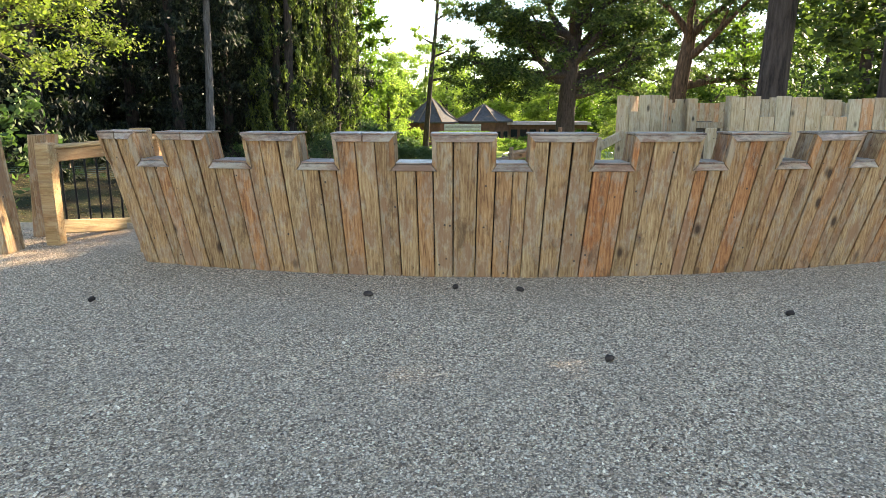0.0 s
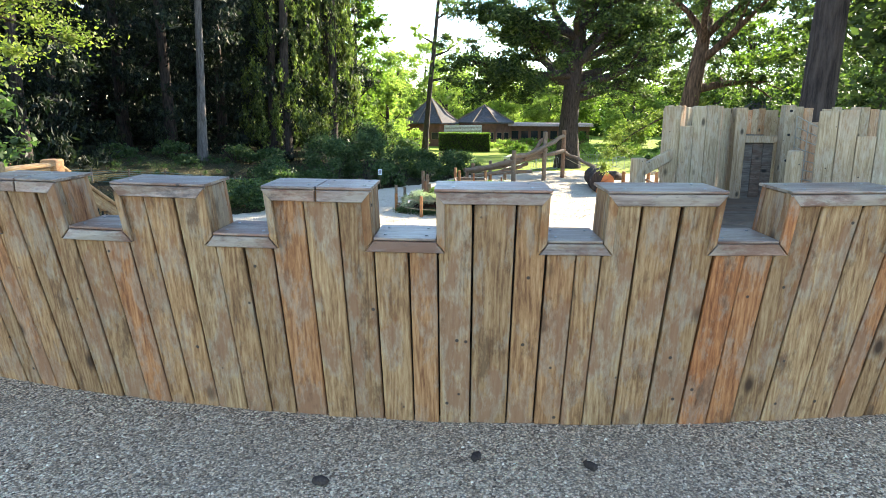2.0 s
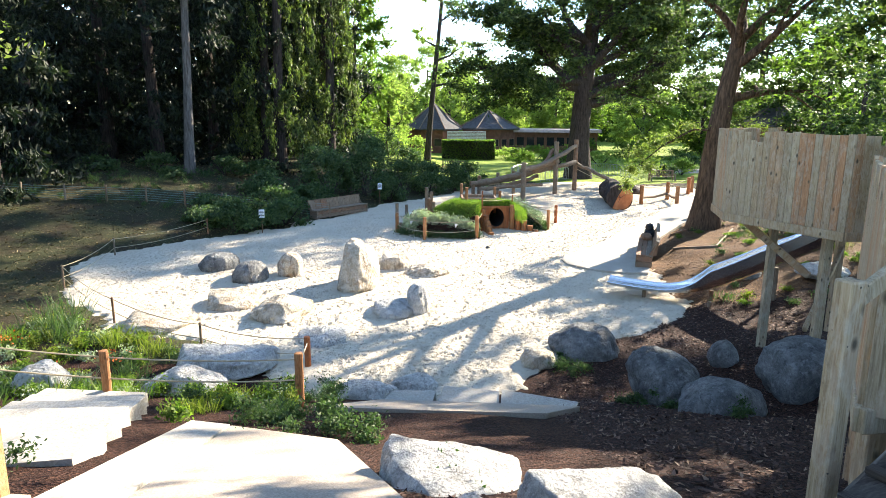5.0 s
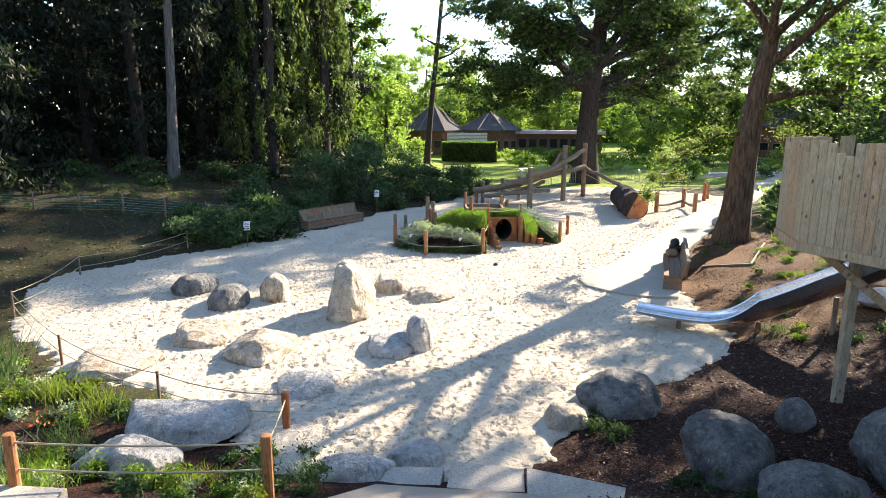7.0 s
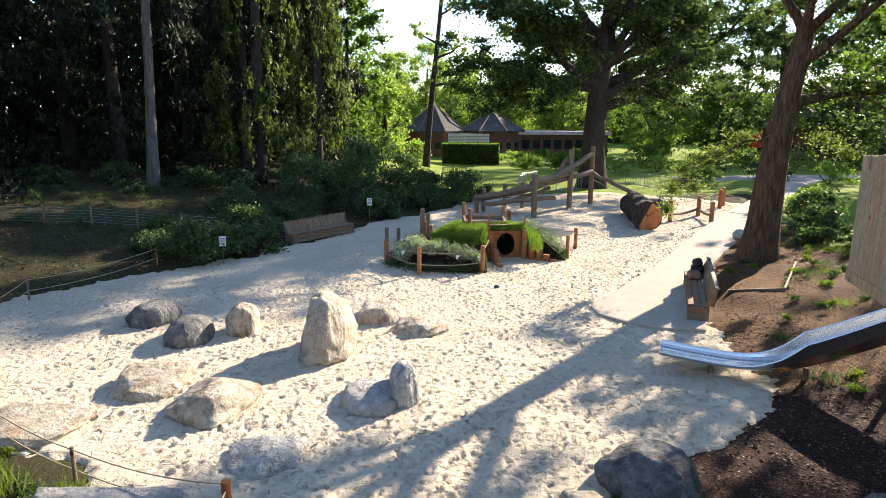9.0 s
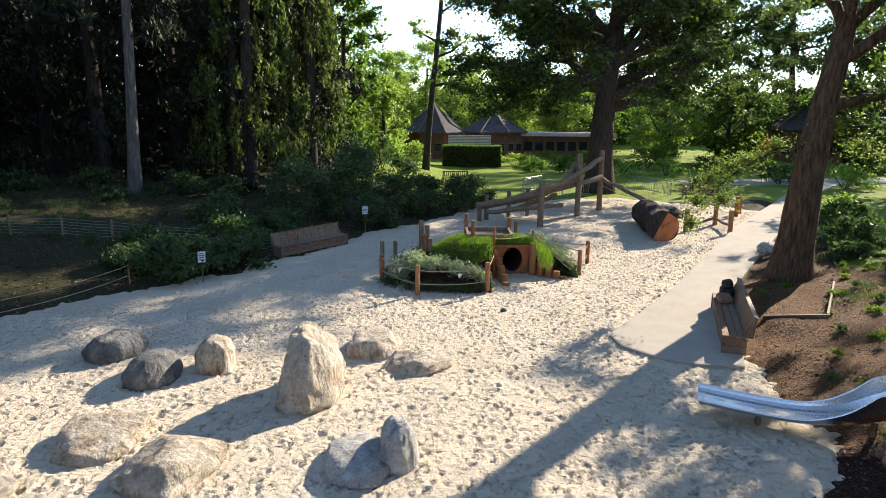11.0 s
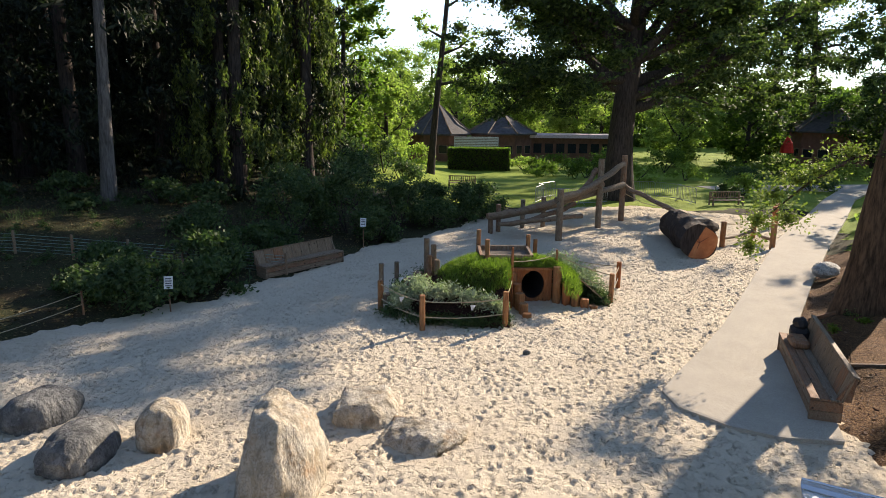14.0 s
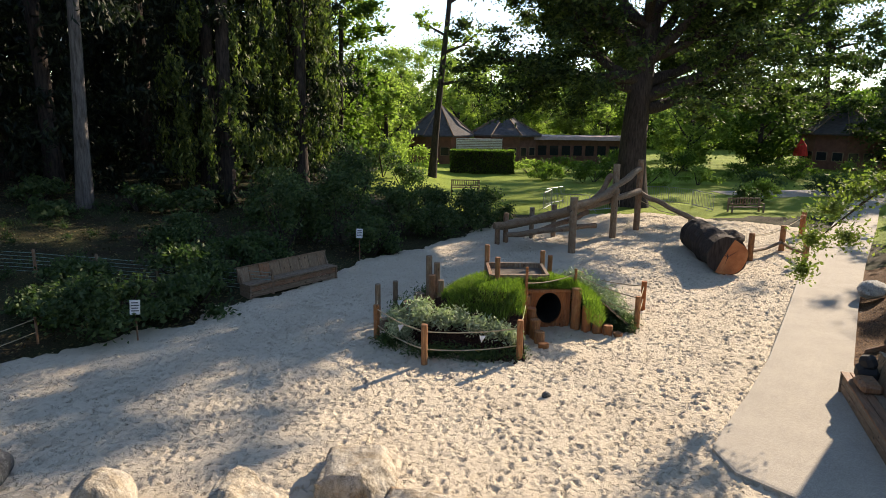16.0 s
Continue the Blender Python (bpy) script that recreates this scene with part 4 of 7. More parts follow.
def build_tower():
    rng = random.Random(5)
    t = thing("play_tower", None, None, "pale timber play tower with crenellated board sides, deck and cleated ramp", "play tower")
    # near deck and its ramp
    for k in range(20):
        y = 8.62 + k * 0.2
        x0, x1 = 2.75 + max(0, 9.2 - y) * 0.9 + max(0, y - 9.9) * 0.5, 6.6
        part("deck_board", Shape().box(x1 - x0, 0.188, 0.035, b=0.004), DECK, t, at=pose((x0 + x1) / 2, y, 4.075, 0, 0, 0))
    bl, br, tl, tr = Vector((1.60, 9.09, 3.72)), Vector((2.04, 8.37, 3.72)), Vector((2.46, 9.58, 4.12)), Vector((2.85, 8.80, 4.12))
    up = (tl - bl).cross(br - bl).normalized() * -1
    if up.z < 0:
        up = -up
    part("ramp_deck", Shape().hexa([p - up * 0.03 for p in (bl, br, tr, tl)], [p for p in (bl, br, tr, tl)], 0.004), RAMPWOOD, t, "dark worn ramp boarding")
    for k in range(5):
        f = 0.06 + 0.22 * k
        a, b = bl.lerp(tl, f) + up * 0.022, br.lerp(tr, f) + up * 0.022
        beam(t, a, b, 0.07, 0.045, RAMPWOOD, "cleat")
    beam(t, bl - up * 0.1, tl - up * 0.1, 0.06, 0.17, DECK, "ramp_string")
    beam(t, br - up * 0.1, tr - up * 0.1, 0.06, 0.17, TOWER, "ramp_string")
    # handrail
    post(t, 1.98, 9.62, 3.45, 4.86, 0.115, TOWER, "newel_post", turn=20)
    beam(t, (2.0, 9.64, 4.72), (2.72, 10.02, 5.05), 0.05, 0.11, TOWER, "handrail")
    post(t, 3.08, 8.75, 3.6, 5.0, 0.1, TOWER, "newel_post")
    # box beside the ramp
    za, zb = 3.98, 5.36
    palisade_side(t, (2.30, 9.88), (2.42, 9.80), za, zb, (), TOWER, rng)
    palisade_side(t, (2.42, 9.80), (2.86, 9.98), za, zb - 0.0, (0,), TOWER, rng, 0.14)
    palisade_side(t, (2.30, 9.90), (3.35, 11.8), za, zb, (3, 7, 11), TOWER, rng)
    palisade_side(t, (2.88, 10.0), (3.1, 10.5), za, zb, (), TOWER, rng)
    beam(t, (2.28, 9.84, 3.95), (2.9, 9.94, 3.95), 0.05, 0.16, TOWER, "base_rail")
    beam(t, (2.27, 9.86, 3.95), (3.33, 11.8, 3.95), 0.05, 0.16, TOWER, "base_rail")
    for x, y in ((2.6, 10.2), (3.5, 11.7), (4.4, 12.2), (6.3, 12.2), (3.2, 9.3), (4.6, 9.0), (6.3, 9.4)):
        post(t, x, y, gz(x, y) - 0.2, 4.07, 0.14, TOWER)
    # back wall with a low door panel between bolted posts
    palisade_side(t, (3.35, 11.8), (3.95, 12.4), 4.1, 5.36, (3,), TOWER, rng)
    post(t, 4.05, 12.35, 4.1, 5.36, 0.16, TOWER, "door_post")
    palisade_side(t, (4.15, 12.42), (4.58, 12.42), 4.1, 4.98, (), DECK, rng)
    beam(t, (4.12, 12.36, 4.93), (4.6, 12.36, 4.93), 0.05, 0.1, TOWER, "lintel", "grey cross rail")
    p = post(t, 4.68, 12.3, 4.1, 5.40, 0.15, TOWER, "door_post")
    for z in (0.55, 0.9, 1.22):
        part("bolt", Shape().tube([(0, -0.075, z), (0, -0.09, z)], 0.018, 8), DARKSTEEL, p)
    palisade_side(t, (4.8, 12.4), (6.6, 12.6), 4.1, 5.36, (2, 5, 9), TOWER, rng)
    # side towards the timber wall
    palisade_side(t, (3.35, 8.95), (4.25, 8.72), 3.95, 5.34, (2,), TOWER, rng, 0.15)
    palisade_side(t, (4.25, 8.72), (5.6, 8.9), 3.95, 5.32, (0, 1, 6), TOWER, rng, 0.15)
    palisade_side(t, (5.6, 8.9), (6.9, 9.6), 3.95, 5.30, (2, 6), TOWER, rng, 0.15)
    # rope net
    net = Shape()
    P = lambda u, v: Vector((4.76 + 1.3 * u, 12.2 - 1.3 * u, 4.15 + v * 1.1 - 0.5 * math.sin(math.pi * min(u, 1)) * v * 0.6))
    for i in range(13):
        net.tube([P(i / 12, v / 8) for v in range(9)], 0.008, 5)
    for j in range(9):
        net.tube([P(u / 12, j / 8) for u in range(13)], 0.008, 5)
    part("rope_net", net, NETROPE, t, "sagging net of grey-brown rope")
    # far platform over the slide
    zc, zd = 3.55, 5.33
    corners = [(5.76, 21.6), (5.50, 20.2), (6.75, 17.95), (9.6, 18.4), (9.9, 21.4), (7.6, 22.6)]
    for k, (a, b) in enumerate(zip(corners, corners[1:] + corners[:1])):
        if k == 4:
            continue
        palisade_side(t, a, b, zc, zd, (3, 4) if k != 0 else (1, 8), TOWER, rng, 0.15)
        beam(t, (*a, zc - 0.02), (*b, zc - 0.02), 0.08, 0.17, TOWER, "base_rail")
    floor = Shape()
    n = len(corners)
    floor.add([(x, y, 3.62) for x, y in corners] + [(x, y, 3.5) for x, y in corners],
              [tuple(range(n)), tuple(range(2 * n - 1, n - 1, -1))] + [(i, n + i, n + (i + 1) % n, (i + 1) % n) for i in range(n)])
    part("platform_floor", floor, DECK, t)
    for x, y in ((6.75, 20.6), (7.0, 18.9), (9.2, 19.6), (8.8, 21.6)):
        post(t, x, y, gz(x, y) - 0.3, 3.5, 0.16, TOWER)
    beam(t, (6.0, 20.6, 3.45), (7.2, 19.8, 2.35), 0.1, 0.14, TOWER, "brace")
    beam(t, (7.2, 19.7, 1.2), (8.8, 21.5, 2.6), 0.08, 0.14, TOWER, "brace")
    # covered walk between the decks
    palisade_side(t, (6.7, 12.6), (7.4, 18.2), 3.9, 5.3, (4, 5, 12, 13, 22, 23), TOWER, rng)
    beam(t, (6.6, 12.6, 3.98), (7.5, 18.3, 3.6), 0.1, 0.2, TOWER, "base_rail")


build_tower()


def build_slide():
    path = [(4.55, 26.5, 0.40), (5.3, 26.25, 0.33), (6.1, 25.95, 0.31), (6.8, 25.65, 0.40), (7.4, 25.4, 0.60), (8.1, 25.1, 0.98), (8.9, 24.7, 1.50), (9.7, 24.2, 2.05), (10.3, 23.6, 2.70), (10.2, 22.6, 3.30), (9.8, 22.0, 3.62)]
    s = thing("slide", None, None, "long polished stainless steel trough slide", "slide")
    prof = [(u * 1.2, w * 1.45) for u, w in ((-0.37, 0.36), (-0.35, 0.36), (-0.33, 0.17), (-0.26, 0.05), (-0.12, 0.0), (0.12, 0.0), (0.26, 0.05), (0.33, 0.17), (0.35, 0.36), (0.37, 0.36), (0.36, 0.16), (0.28, 0.02), (0.13, -0.03), (-0.13, -0.03), (-0.28, 0.02), (-0.36, 0.16))]
    pts = [Vector(p) for p in path]
    dense = []
    for i in range(len(pts) - 1):
        p0, p1, p2, p3 = pts[max(i - 1, 0)], pts[i], pts[i + 1], pts[min(i + 2, len(pts) - 1)]
        for k in range(5):
            u = k / 5
            dense.append(0.5 * (2 * p1 + (p2 - p0) * u + (2 * p0 - 5 * p1 + 4 * p2 - p3) * u * u + (3 * p1 - p0 - 3 * p2 + p3) * u ** 3))
    dense.append(pts[-1])
    sh, n = Shape(), len(prof)
    vs = []
    for i, p in enumerate(dense):
        d = (dense[min(i + 1, len(dense) - 1)] - dense[max(i - 1, 0)]).normalized()
        side = Vector((d.y, -d.x, 0)).normalized()
        up = side.cross(d).normalized()
        rise = 0.22 + 0.78 * min(1.0, max(0, i - 11) / 10) ** 1.5
        vs += [p + side * u + up * (w * (rise if w > 0 else 1)) for u, w in prof]
    fs = [(i * n + k, (i + 1) * n + k, (i + 1) * n + (k + 1) % n, i * n + (k + 1) % n) for i in range(len(dense) - 1) for k in range(n)]
    sh.add(vs, fs + [tuple(range(n)), tuple(range((len(dense) - 1) * n, len(dense) * n))[::-1]])
    part("chute", sh, STEEL, s)
    for w in (-0.432, 0.432):
        line = []
        for i, p in enumerate(dense):
            d = (dense[min(i + 1, len(dense) - 1)] - dense[max(i - 1, 0)]).normalized()
            side = Vector((d.y, -d.x, 0)).normalized()
            line.append(p + side * w + side.cross(d) * (0.515 * (0.22 + 0.78 * min(1.0, max(0, i - 11) / 10) ** 1.5)))
        part("rim", Shape().tube(line, 0.022, 8), STEEL, s)
    for x, y in ((5.6, 26.1), (7.4, 25.4), (8.9, 24.7)):
        z = min((p.z for p in dense if (p.xy - Vector((x, y))).length < 0.35), default=0.4)
        part("leg", Shape().tube([(x, y, gz(x, y) - 0.2), (x, y, z - 0.03)], 0.06, 10), GREYPOST, s)


build_slide()
tagged(thing("short_post", Shape().tube([(7.1, 24.7, 0.0), (7.1, 24.7, 0.32)], 0.055, 10), GREYPOST, "short round timber peg in the mulch", "post"))


# ---- rope fence of the planted bed, handrail, gate ----
def round_post(x, y, h, r, mat, label, group, name="rope_post", lean=(0, 0), z=None):
    z = gz(x, y) if z is None else z
    sh = Shape().tube([(0, 0, -0.25), (0, 0, h - r * 0.4), (0, 0, h - r * 0.08), (0, 0, h)], [r, r, r * 0.92, r * 0.6], 12)
    ob = thing(name, sh, mat, label, "post", group, at=pose(x, y, z, *lean, (x * 77) % 360))
    return (x, y, z + h)


def rope(points, label, sag=0.1, r=0.014, name="rope", mat=None):
    sh = Shape()
    for a, b in zip(points, points[1:]):
        a, b = Vector(a), Vector(b)
        sh.tube([a.lerp(b, k / 8) - Vector((0, 0, sag * 4 * (k / 8) * (1 - k / 8))) for k in range(9)], r, 6)
    return thing(name, sh, mat or ROPE, label, "rope")


BEDPOSTS = "rope posts round the planted bed"
bed = [round_post(-6.1, 16.5, 0.98, 0.075, POSTWOOD, "stout rounded orange-brown timber post", BEDPOSTS), round_post(-2.85, 16.75, 1.0, 0.075, POSTWOOD, "stout rounded orange-brown timber post", BEDPOSTS)]
bed2 = [round_post(-3.5, 20.0, 0.85, 0.07, POSTWOOD, "stout rounded orange-brown timber post", BEDPOSTS)]
thin = [round_post(x, y, 0.75, 0.032, GREYPOST, "thin grey rope stake at the sand's edge", "thin rope stakes", z=0.0) for x, y in ((-6.25, 20.85), (-9.4, 22.8), (-12.9, 26.3), (-13.6, 30.8), (-11.75, 35.5))]
for dz in (0.12, 0.5):
    rope([(x, y, z - dz) for x, y, z in [(-9.0, 15.2, 2.6)] + bed], "rope strung between bed posts", 0.05)
for dz in (0.05, 0.4):
    rope([(x, y, z - dz) for x, y, z in bed2 + thin], "slack rope along the sand's edge", 0.12, 0.011)
rope([(*p[:2], p[2] - 0.15) for p in (bed[1], bed2[0])], "rope between two stout posts", 0.04)


def build_handrail():
    h = thing("handrail_fence", None, None, "timber handrail with black iron balusters beside the steps", "handrail")
    posts = [((-2.88, 6.22), 4.17, 4.96), ((-2.58, 7.4), 4.0, 4.98), ((-3.30, 10.25), 2.95, 3.95)]
    post(h, -2.02, 6.0, 4.1, 5.08, 0.12, HANDRAIL)
    for (x, y), z0, z1 in posts:
        post(h, x, y, z0 - 0.3, z1, 0.11, HANDRAIL)
    for (p, a0, a1), (q, b0, b1) in zip(posts, posts[1:]):
        beam(h, (*p, a1 - 0.1), (*q, b1 - 0.1), 0.06, 0.1, HANDRAIL, "rail")
        beam(h, (*p, a1 - 0.035), (*q, b1 - 0.035), 0.1, 0.03, HANDRAIL, "rail_cap")
        beam(h, (*p, a0 + 0.14), (*q, b0 + 0.14), 0.06, 0.11, HANDRAIL, "rail")
        n = int((Vector(p) - Vector(q)).length / 0.115)
        for k in range(1, n):
            f = k / n
            x, y = p[0] + (q[0] - p[0]) * f, p[1] + (q[1] - p[1]) * f
            lo, hi = a0 + 0.14 + (b0 - a0) * f, a1 - 0.14 + (b1 - a1) * f
            part("baluster", Shape().tube([(x, y, lo), (x, y, hi)], 0.009, 6), DARKSTEEL, h)


build_handrail()
g = thing("gate_post", Shape().hexa([(-0.1, -0.1, 0), (0.1, -0.1, 0), (0.1, 0.1, 0), (-0.1, 0.1, 0)], [(-0.15, -0.1, 0.92), (0.02, -0.1, 0.92), (0.02, 0.1, 0.92), (-0.15, 0.1, 0.92)], 0.01),
          PALISADE, "leaning brown timber end post of another wall", "post", at=Matrix.Translation((-3.12, 5.95, 4.15)))
g = thing("gate_post", Shape().hexa([(-0.06, -0.1, 0), (0.06, -0.1, 0), (0.06, 0.1, 0), (-0.06, 0.1, 0)], [(0.0, -0.1, 0.86), (0.14, -0.1, 0.86), (0.14, 0.1, 0.86), (0.0, 0.1, 0.86)], 0.01),
          PALISADE, "leaning timber board with a grey cap", "post", at=Matrix.Translation((-3.2, 6.6, 4.15)))
for k in range(30):
    x = -0.42 + k * 0.205 if k < 12 else 2.1 + (k - 12) * 0.205
    y = 7.0 + 0.03 * (x - 0.5) ** 2 * (1 if x > 0.5 else 0.2)
    ob = thing("edging_brick", Shape().box(0.198, 0.095, 0.12, b=0.008), BRICK, "pinkish brick laid flush as bed edging", "brick", "edging bricks", at=pose(x, y, 4.08, 0, 0, math.degrees(math.atan(0.06 * (x - 0.5))) if x > 0.5 else 0))


# ---- planted play mound ----
def log_post(parent, x, y, z0, z1, r, mat, name, rng):
    sh = Shape().tube([(0, 0, 0), (0, 0, z1 - z0 - 0.015), (0, 0, z1 - z0)], [r, r, r * 0.9], 14, rough=0.03, seed=rng.randint(0, 999))
    return part(name, sh, mat, parent, at=pose(x, y, z0, 0, 0, rng.uniform(0, 360)))


MC = Vector((0.75, 37.9, 0))


def mound_height(x, y):
    dx, dy = (x - MC.x) / 3.3, (y - MC.y) / 2.75
    r = np.sqrt(dx * dx + dy * dy)
    return np.clip(1.55 * (1 - r ** 1.9), -0.3, 1.27)


def build_mound():
    rng = random.Random(12)
    nr = np.random.RandomState(6)
    m = thing("play_mound", None, None, "planted grassy play mound with a timber-faced crawl tunnel and log steps", "play mound")
    n = 64
    xs, ys = np.linspace(-3.6, 3.6, n), np.linspace(-3.0, 3.0, n)
    X, Y = np.meshgrid(xs + MC.x, ys + MC.y)
    Z = mound_height(X, Y) + (lumps(X, Y, 0.5, 3) - 0.5) * 0.08
    front = (Y < 38.0 - np.clip(X - 2.4, 0, 2) * 0.35) & (X > 0.78)
    Z = np.where(front, np.minimum(Z, -0.15), Z)
    s = Shape()
    zl = Z.ravel()
    fs = [(j * n + i, j * n + i + 1, (j + 1) * n + i + 1, (j + 1) * n + i) for j in range(n - 1) for i in range(n - 1)]
    s.add(np.stack([X.ravel(), Y.ravel(), zl], 1).tolist(), [f for f in fs if max(zl[q] for q in f) - min(zl[q] for q in f) < 0.42])
    part("earth", s, MULCH, m, "dark planted earth", smooth=True)
    # turf
    k = 42000
    px, py = nr.uniform(-2.2, 2.2, k) + MC.x, nr.uniform(-2.2, 2.2, k) + MC.y
    pz = mound_height(px, py)
    ok = (pz > 0.72 + (lumps(px, py, 0.45, 8) - 0.5) * 0.7) & ~((np.abs(px - 0.72) < 0.85) & (np.abs(py - 38.85) < 0.72)) & ~((px > 0.75) & (px < 2.4) & (py < 38.0))
    p = np.stack([px, py, pz], 1)[ok]
    part("turf", quads("turf", blades(p, 0.17, 0.011, nr), GRASS), None, m, "bright green turf on the crown")
    bx, by = nr.uniform(0.6, 2.35, 5200), nr.uniform(37.86, 38.3, 5200)
    part("earth_bank", Shape().hexa([(0.6, 38.02, 1.05), (2.4, 38.14, 1.05), (2.4, 38.45, 1.05), (0.6, 38.45, 1.05)], [(0.6, 37.98, 1.12), (2.4, 38.1, 1.12), (2.4, 38.45, 1.24), (0.6, 38.45, 1.24)], 0.03), MULCH, m, "dark planted earth")
    part("turf", quads("turf", blades(np.stack([bx, by, 1.10 + (by - 37.86) * 0.32], 1), 0.15, 0.011, nr), GRASS), None, m, "bright green turf over the tunnel")
    # silver-leaved shrubs in front and beside
    for name, blobs, mat, cnt, size in (
            ("silver_shrub", [(-2.45, 36.2, 0.42, 0.34, 0.34, 0.28), (-1.9, 36.35, 0.72, 0.34, 0.34, 0.30), (-1.35, 36.1, 0.80, 0.30, 0.32, 0.26), (-0.95, 36.3, 0.72, 0.3, 0.3, 0.26), (-0.45, 35.85, 0.72, 0.36, 0.34, 0.26), (0.0, 35.75, 0.62, 0.34, 0.34, 0.26), (0.38, 35.7, 0.48, 0.28, 0.3, 0.22), (-2.6, 36.9, 0.5, 0.36, 0.4, 0.32), (-2.0, 36.9, 0.8, 0.36, 0.4, 0.28)], LAVENDER, 2300, 0.11),
            ("silver_shrub", [(2.75, 39.0, 0.85, 0.45, 0.5, 0.4), (3.15, 38.75, 0.6, 0.45, 0.5, 0.4), (3.6, 38.5, 0.35, 0.45, 0.45, 0.32), (2.95, 39.6, 0.75, 0.5, 0.5, 0.4), (2.5, 39.5, 1.05, 0.4, 0.4, 0.3), (3.5, 39.3, 0.5, 0.5, 0.5, 0.35)], LAVENDER, 2600, 0.10),
            ("low_planting", [(-1.6, 35.45, 0.15, 0.8, 0.35, 0.2), (-0.5, 35.3, 0.15, 0.8, 0.35, 0.2), (0.3, 35.5, 0.15, 0.45, 0.35, 0.22), (-2.7, 36.2, 0.15, 0.45, 0.5, 0.2)], SHRUB, 2600, 0.10),
            ("low_planting", [(3.0, 37.85, 0.32, 0.32, 0.2, 0.26), (3.35, 37.75, 0.2, 0.32, 0.2, 0.2), (3.7, 37.65, 0.1, 0.3, 0.2, 0.16), (2.95, 38.2, 0.40, 0.35, 0.25, 0.26), (3.4, 38.0, 0.22, 0.35, 0.25, 0.22), (2.65, 38.4, 0.6, 0.3, 0.25, 0.26), (3.75, 37.9, 0.12, 0.3, 0.3, 0.18), (3.9, 38.4, 0.18, 0.35, 0.6, 0.2)], SHRUB, 1500, 0.08),
            ("low_planting", [(-2.6, 38.4, 0.35, 0.5, 0.7, 0.3), (-1.9, 39.4, 0.5, 0.6, 0.6, 0.3), (0.0, 40.2, 0.4, 1.2, 0.5, 0.3), (2.0, 40.1, 0.4, 1.0, 0.5, 0.3)], SHRUB, 1500, 0.10)):
        part(name, quads(name, leaf_array(in_blobs(blobs, cnt, nr, 0.4), size, nr, 0.0, 0.28), mat), None, m)
    # tunnel front
    face = Shape()
    hole, outer = [], []
    for q in range(40):
        a = 2 * math.pi * q / 40
        hole.append((0.37 * math.cos(a), 0.46 * math.sin(a)))
        ca, sa = math.cos(a), math.sin(a)
        t = min(0.62 / abs(ca) if ca else 9, (0.53 if sa > 0 else 0.56) / abs(sa) if sa else 9)
        outer.append((t * ca, t * sa))
    vs = [(x, 0, z) for x, z in outer] + [(x, 0, z) for x, z in hole] + [(x, 0.12, z) for x, z in hole] + [(x, 0.12, z) for x, z in outer]
    fs = []
    for i in range(40):
        j = (i + 1) % 40
        fs += [(i, j, 40 + j, 40 + i), (40 + i, 40 + j, 80 + j, 80 + i), (120 + i, 120 + j, j, i)]
    face.add(vs, [f[::-1] for f in fs])
    tf = part("tunnel_face", face, POSTWOOD, m, "orange-brown timber face with a round opening", at=pose(1.58, 37.92, 0.56, 0, 0, 8))
    pipe = Shape()
    ring = [(0.37 * math.cos(2 * math.pi * q / 40), 0.46 * math.sin(2 * math.pi * q / 40)) for q in range(40)]
    pipe.add([(x, 0.06, z) for x, z in ring] + [(x, 2.4, z) for x, z in ring], [(i, (i + 1) % 40, 40 + (i + 1) % 40, 40 + i) for i in range(40)] + [tuple(range(40, 80))])
    part("tunnel_pipe", pipe, BLACKHOLE, m, "dark crawl tunnel", at=pose(1.58, 37.92, 0.56, 0, 0, 8))
    beam(m, (0.72, 37.80, 1.08), (2.25, 38.0, 1.10), 0.22, 0.09, POSTWOOD, "lintel")
    beam(m, (0.55, 37.75, 0.95), (0.98, 37.8, 0.95), 0.1, 0.3, POSTWOOD, "end_board")
    for x, y, h in ((2.33, 37.82, 1.2), (2.62, 37.66, 0.72), (2.90, 37.52, 0.50), (3.16, 37.4, 0.28), (3.42, 37.3, 0.1)):
        log_post(m, x, y, -0.2, h, 0.135, POSTWOOD, "log_step", rng)
    for x, y, h in ((0.90, 37.66, 1.0), (1.02, 37.28, 0.76), (1.10, 36.9, 0.56), (1.18, 36.5, 0.36), (1.26, 36.15, 0.16)):
        log_post(m, x, y, -0.2, h, 0.14, POSTWOOD, "log_step", rng)
    for x, y, h in ((-3.05, 37.3, 0.35), (-2.75, 37.55, 0.5), (-2.4, 37.8, 0.7), (-2.1, 38.0, 0.9)):
        log_post(m, x, y, -0.2, h, 0.15, GREYPOST, "log_step", rng)
    for x, y, h in ((-1.85, 38.25, 1.95), (-1.62, 38.25, 1.75), (-1.75, 38.0, 1.45), (-1.5, 38.0, 1.3)):
        log_post(m, x, y, 0.0, h, 0.09, GREYPOST, "tall_post", rng)
    # sunken deck on top
    for q in range(9):
        part("deck_board", Shape().box(1.5, 0.145, 0.03, b=0.004), DECK, m, at=pose(0.72, 38.3 + q * 0.155, 1.30, 0, 0, 4))
    for a, b in (((-0.08, 38.1), (1.55, 38.2)), ((1.55, 38.2), (1.5, 39.65)), ((1.5, 39.65), (-0.15, 39.6)), ((-0.15, 39.6), (-0.08, 38.1))):
        beam(m, (*a, 1.37), (*b, 1.37), 0.1, 0.2, GREYPOST, "deck_kerb")
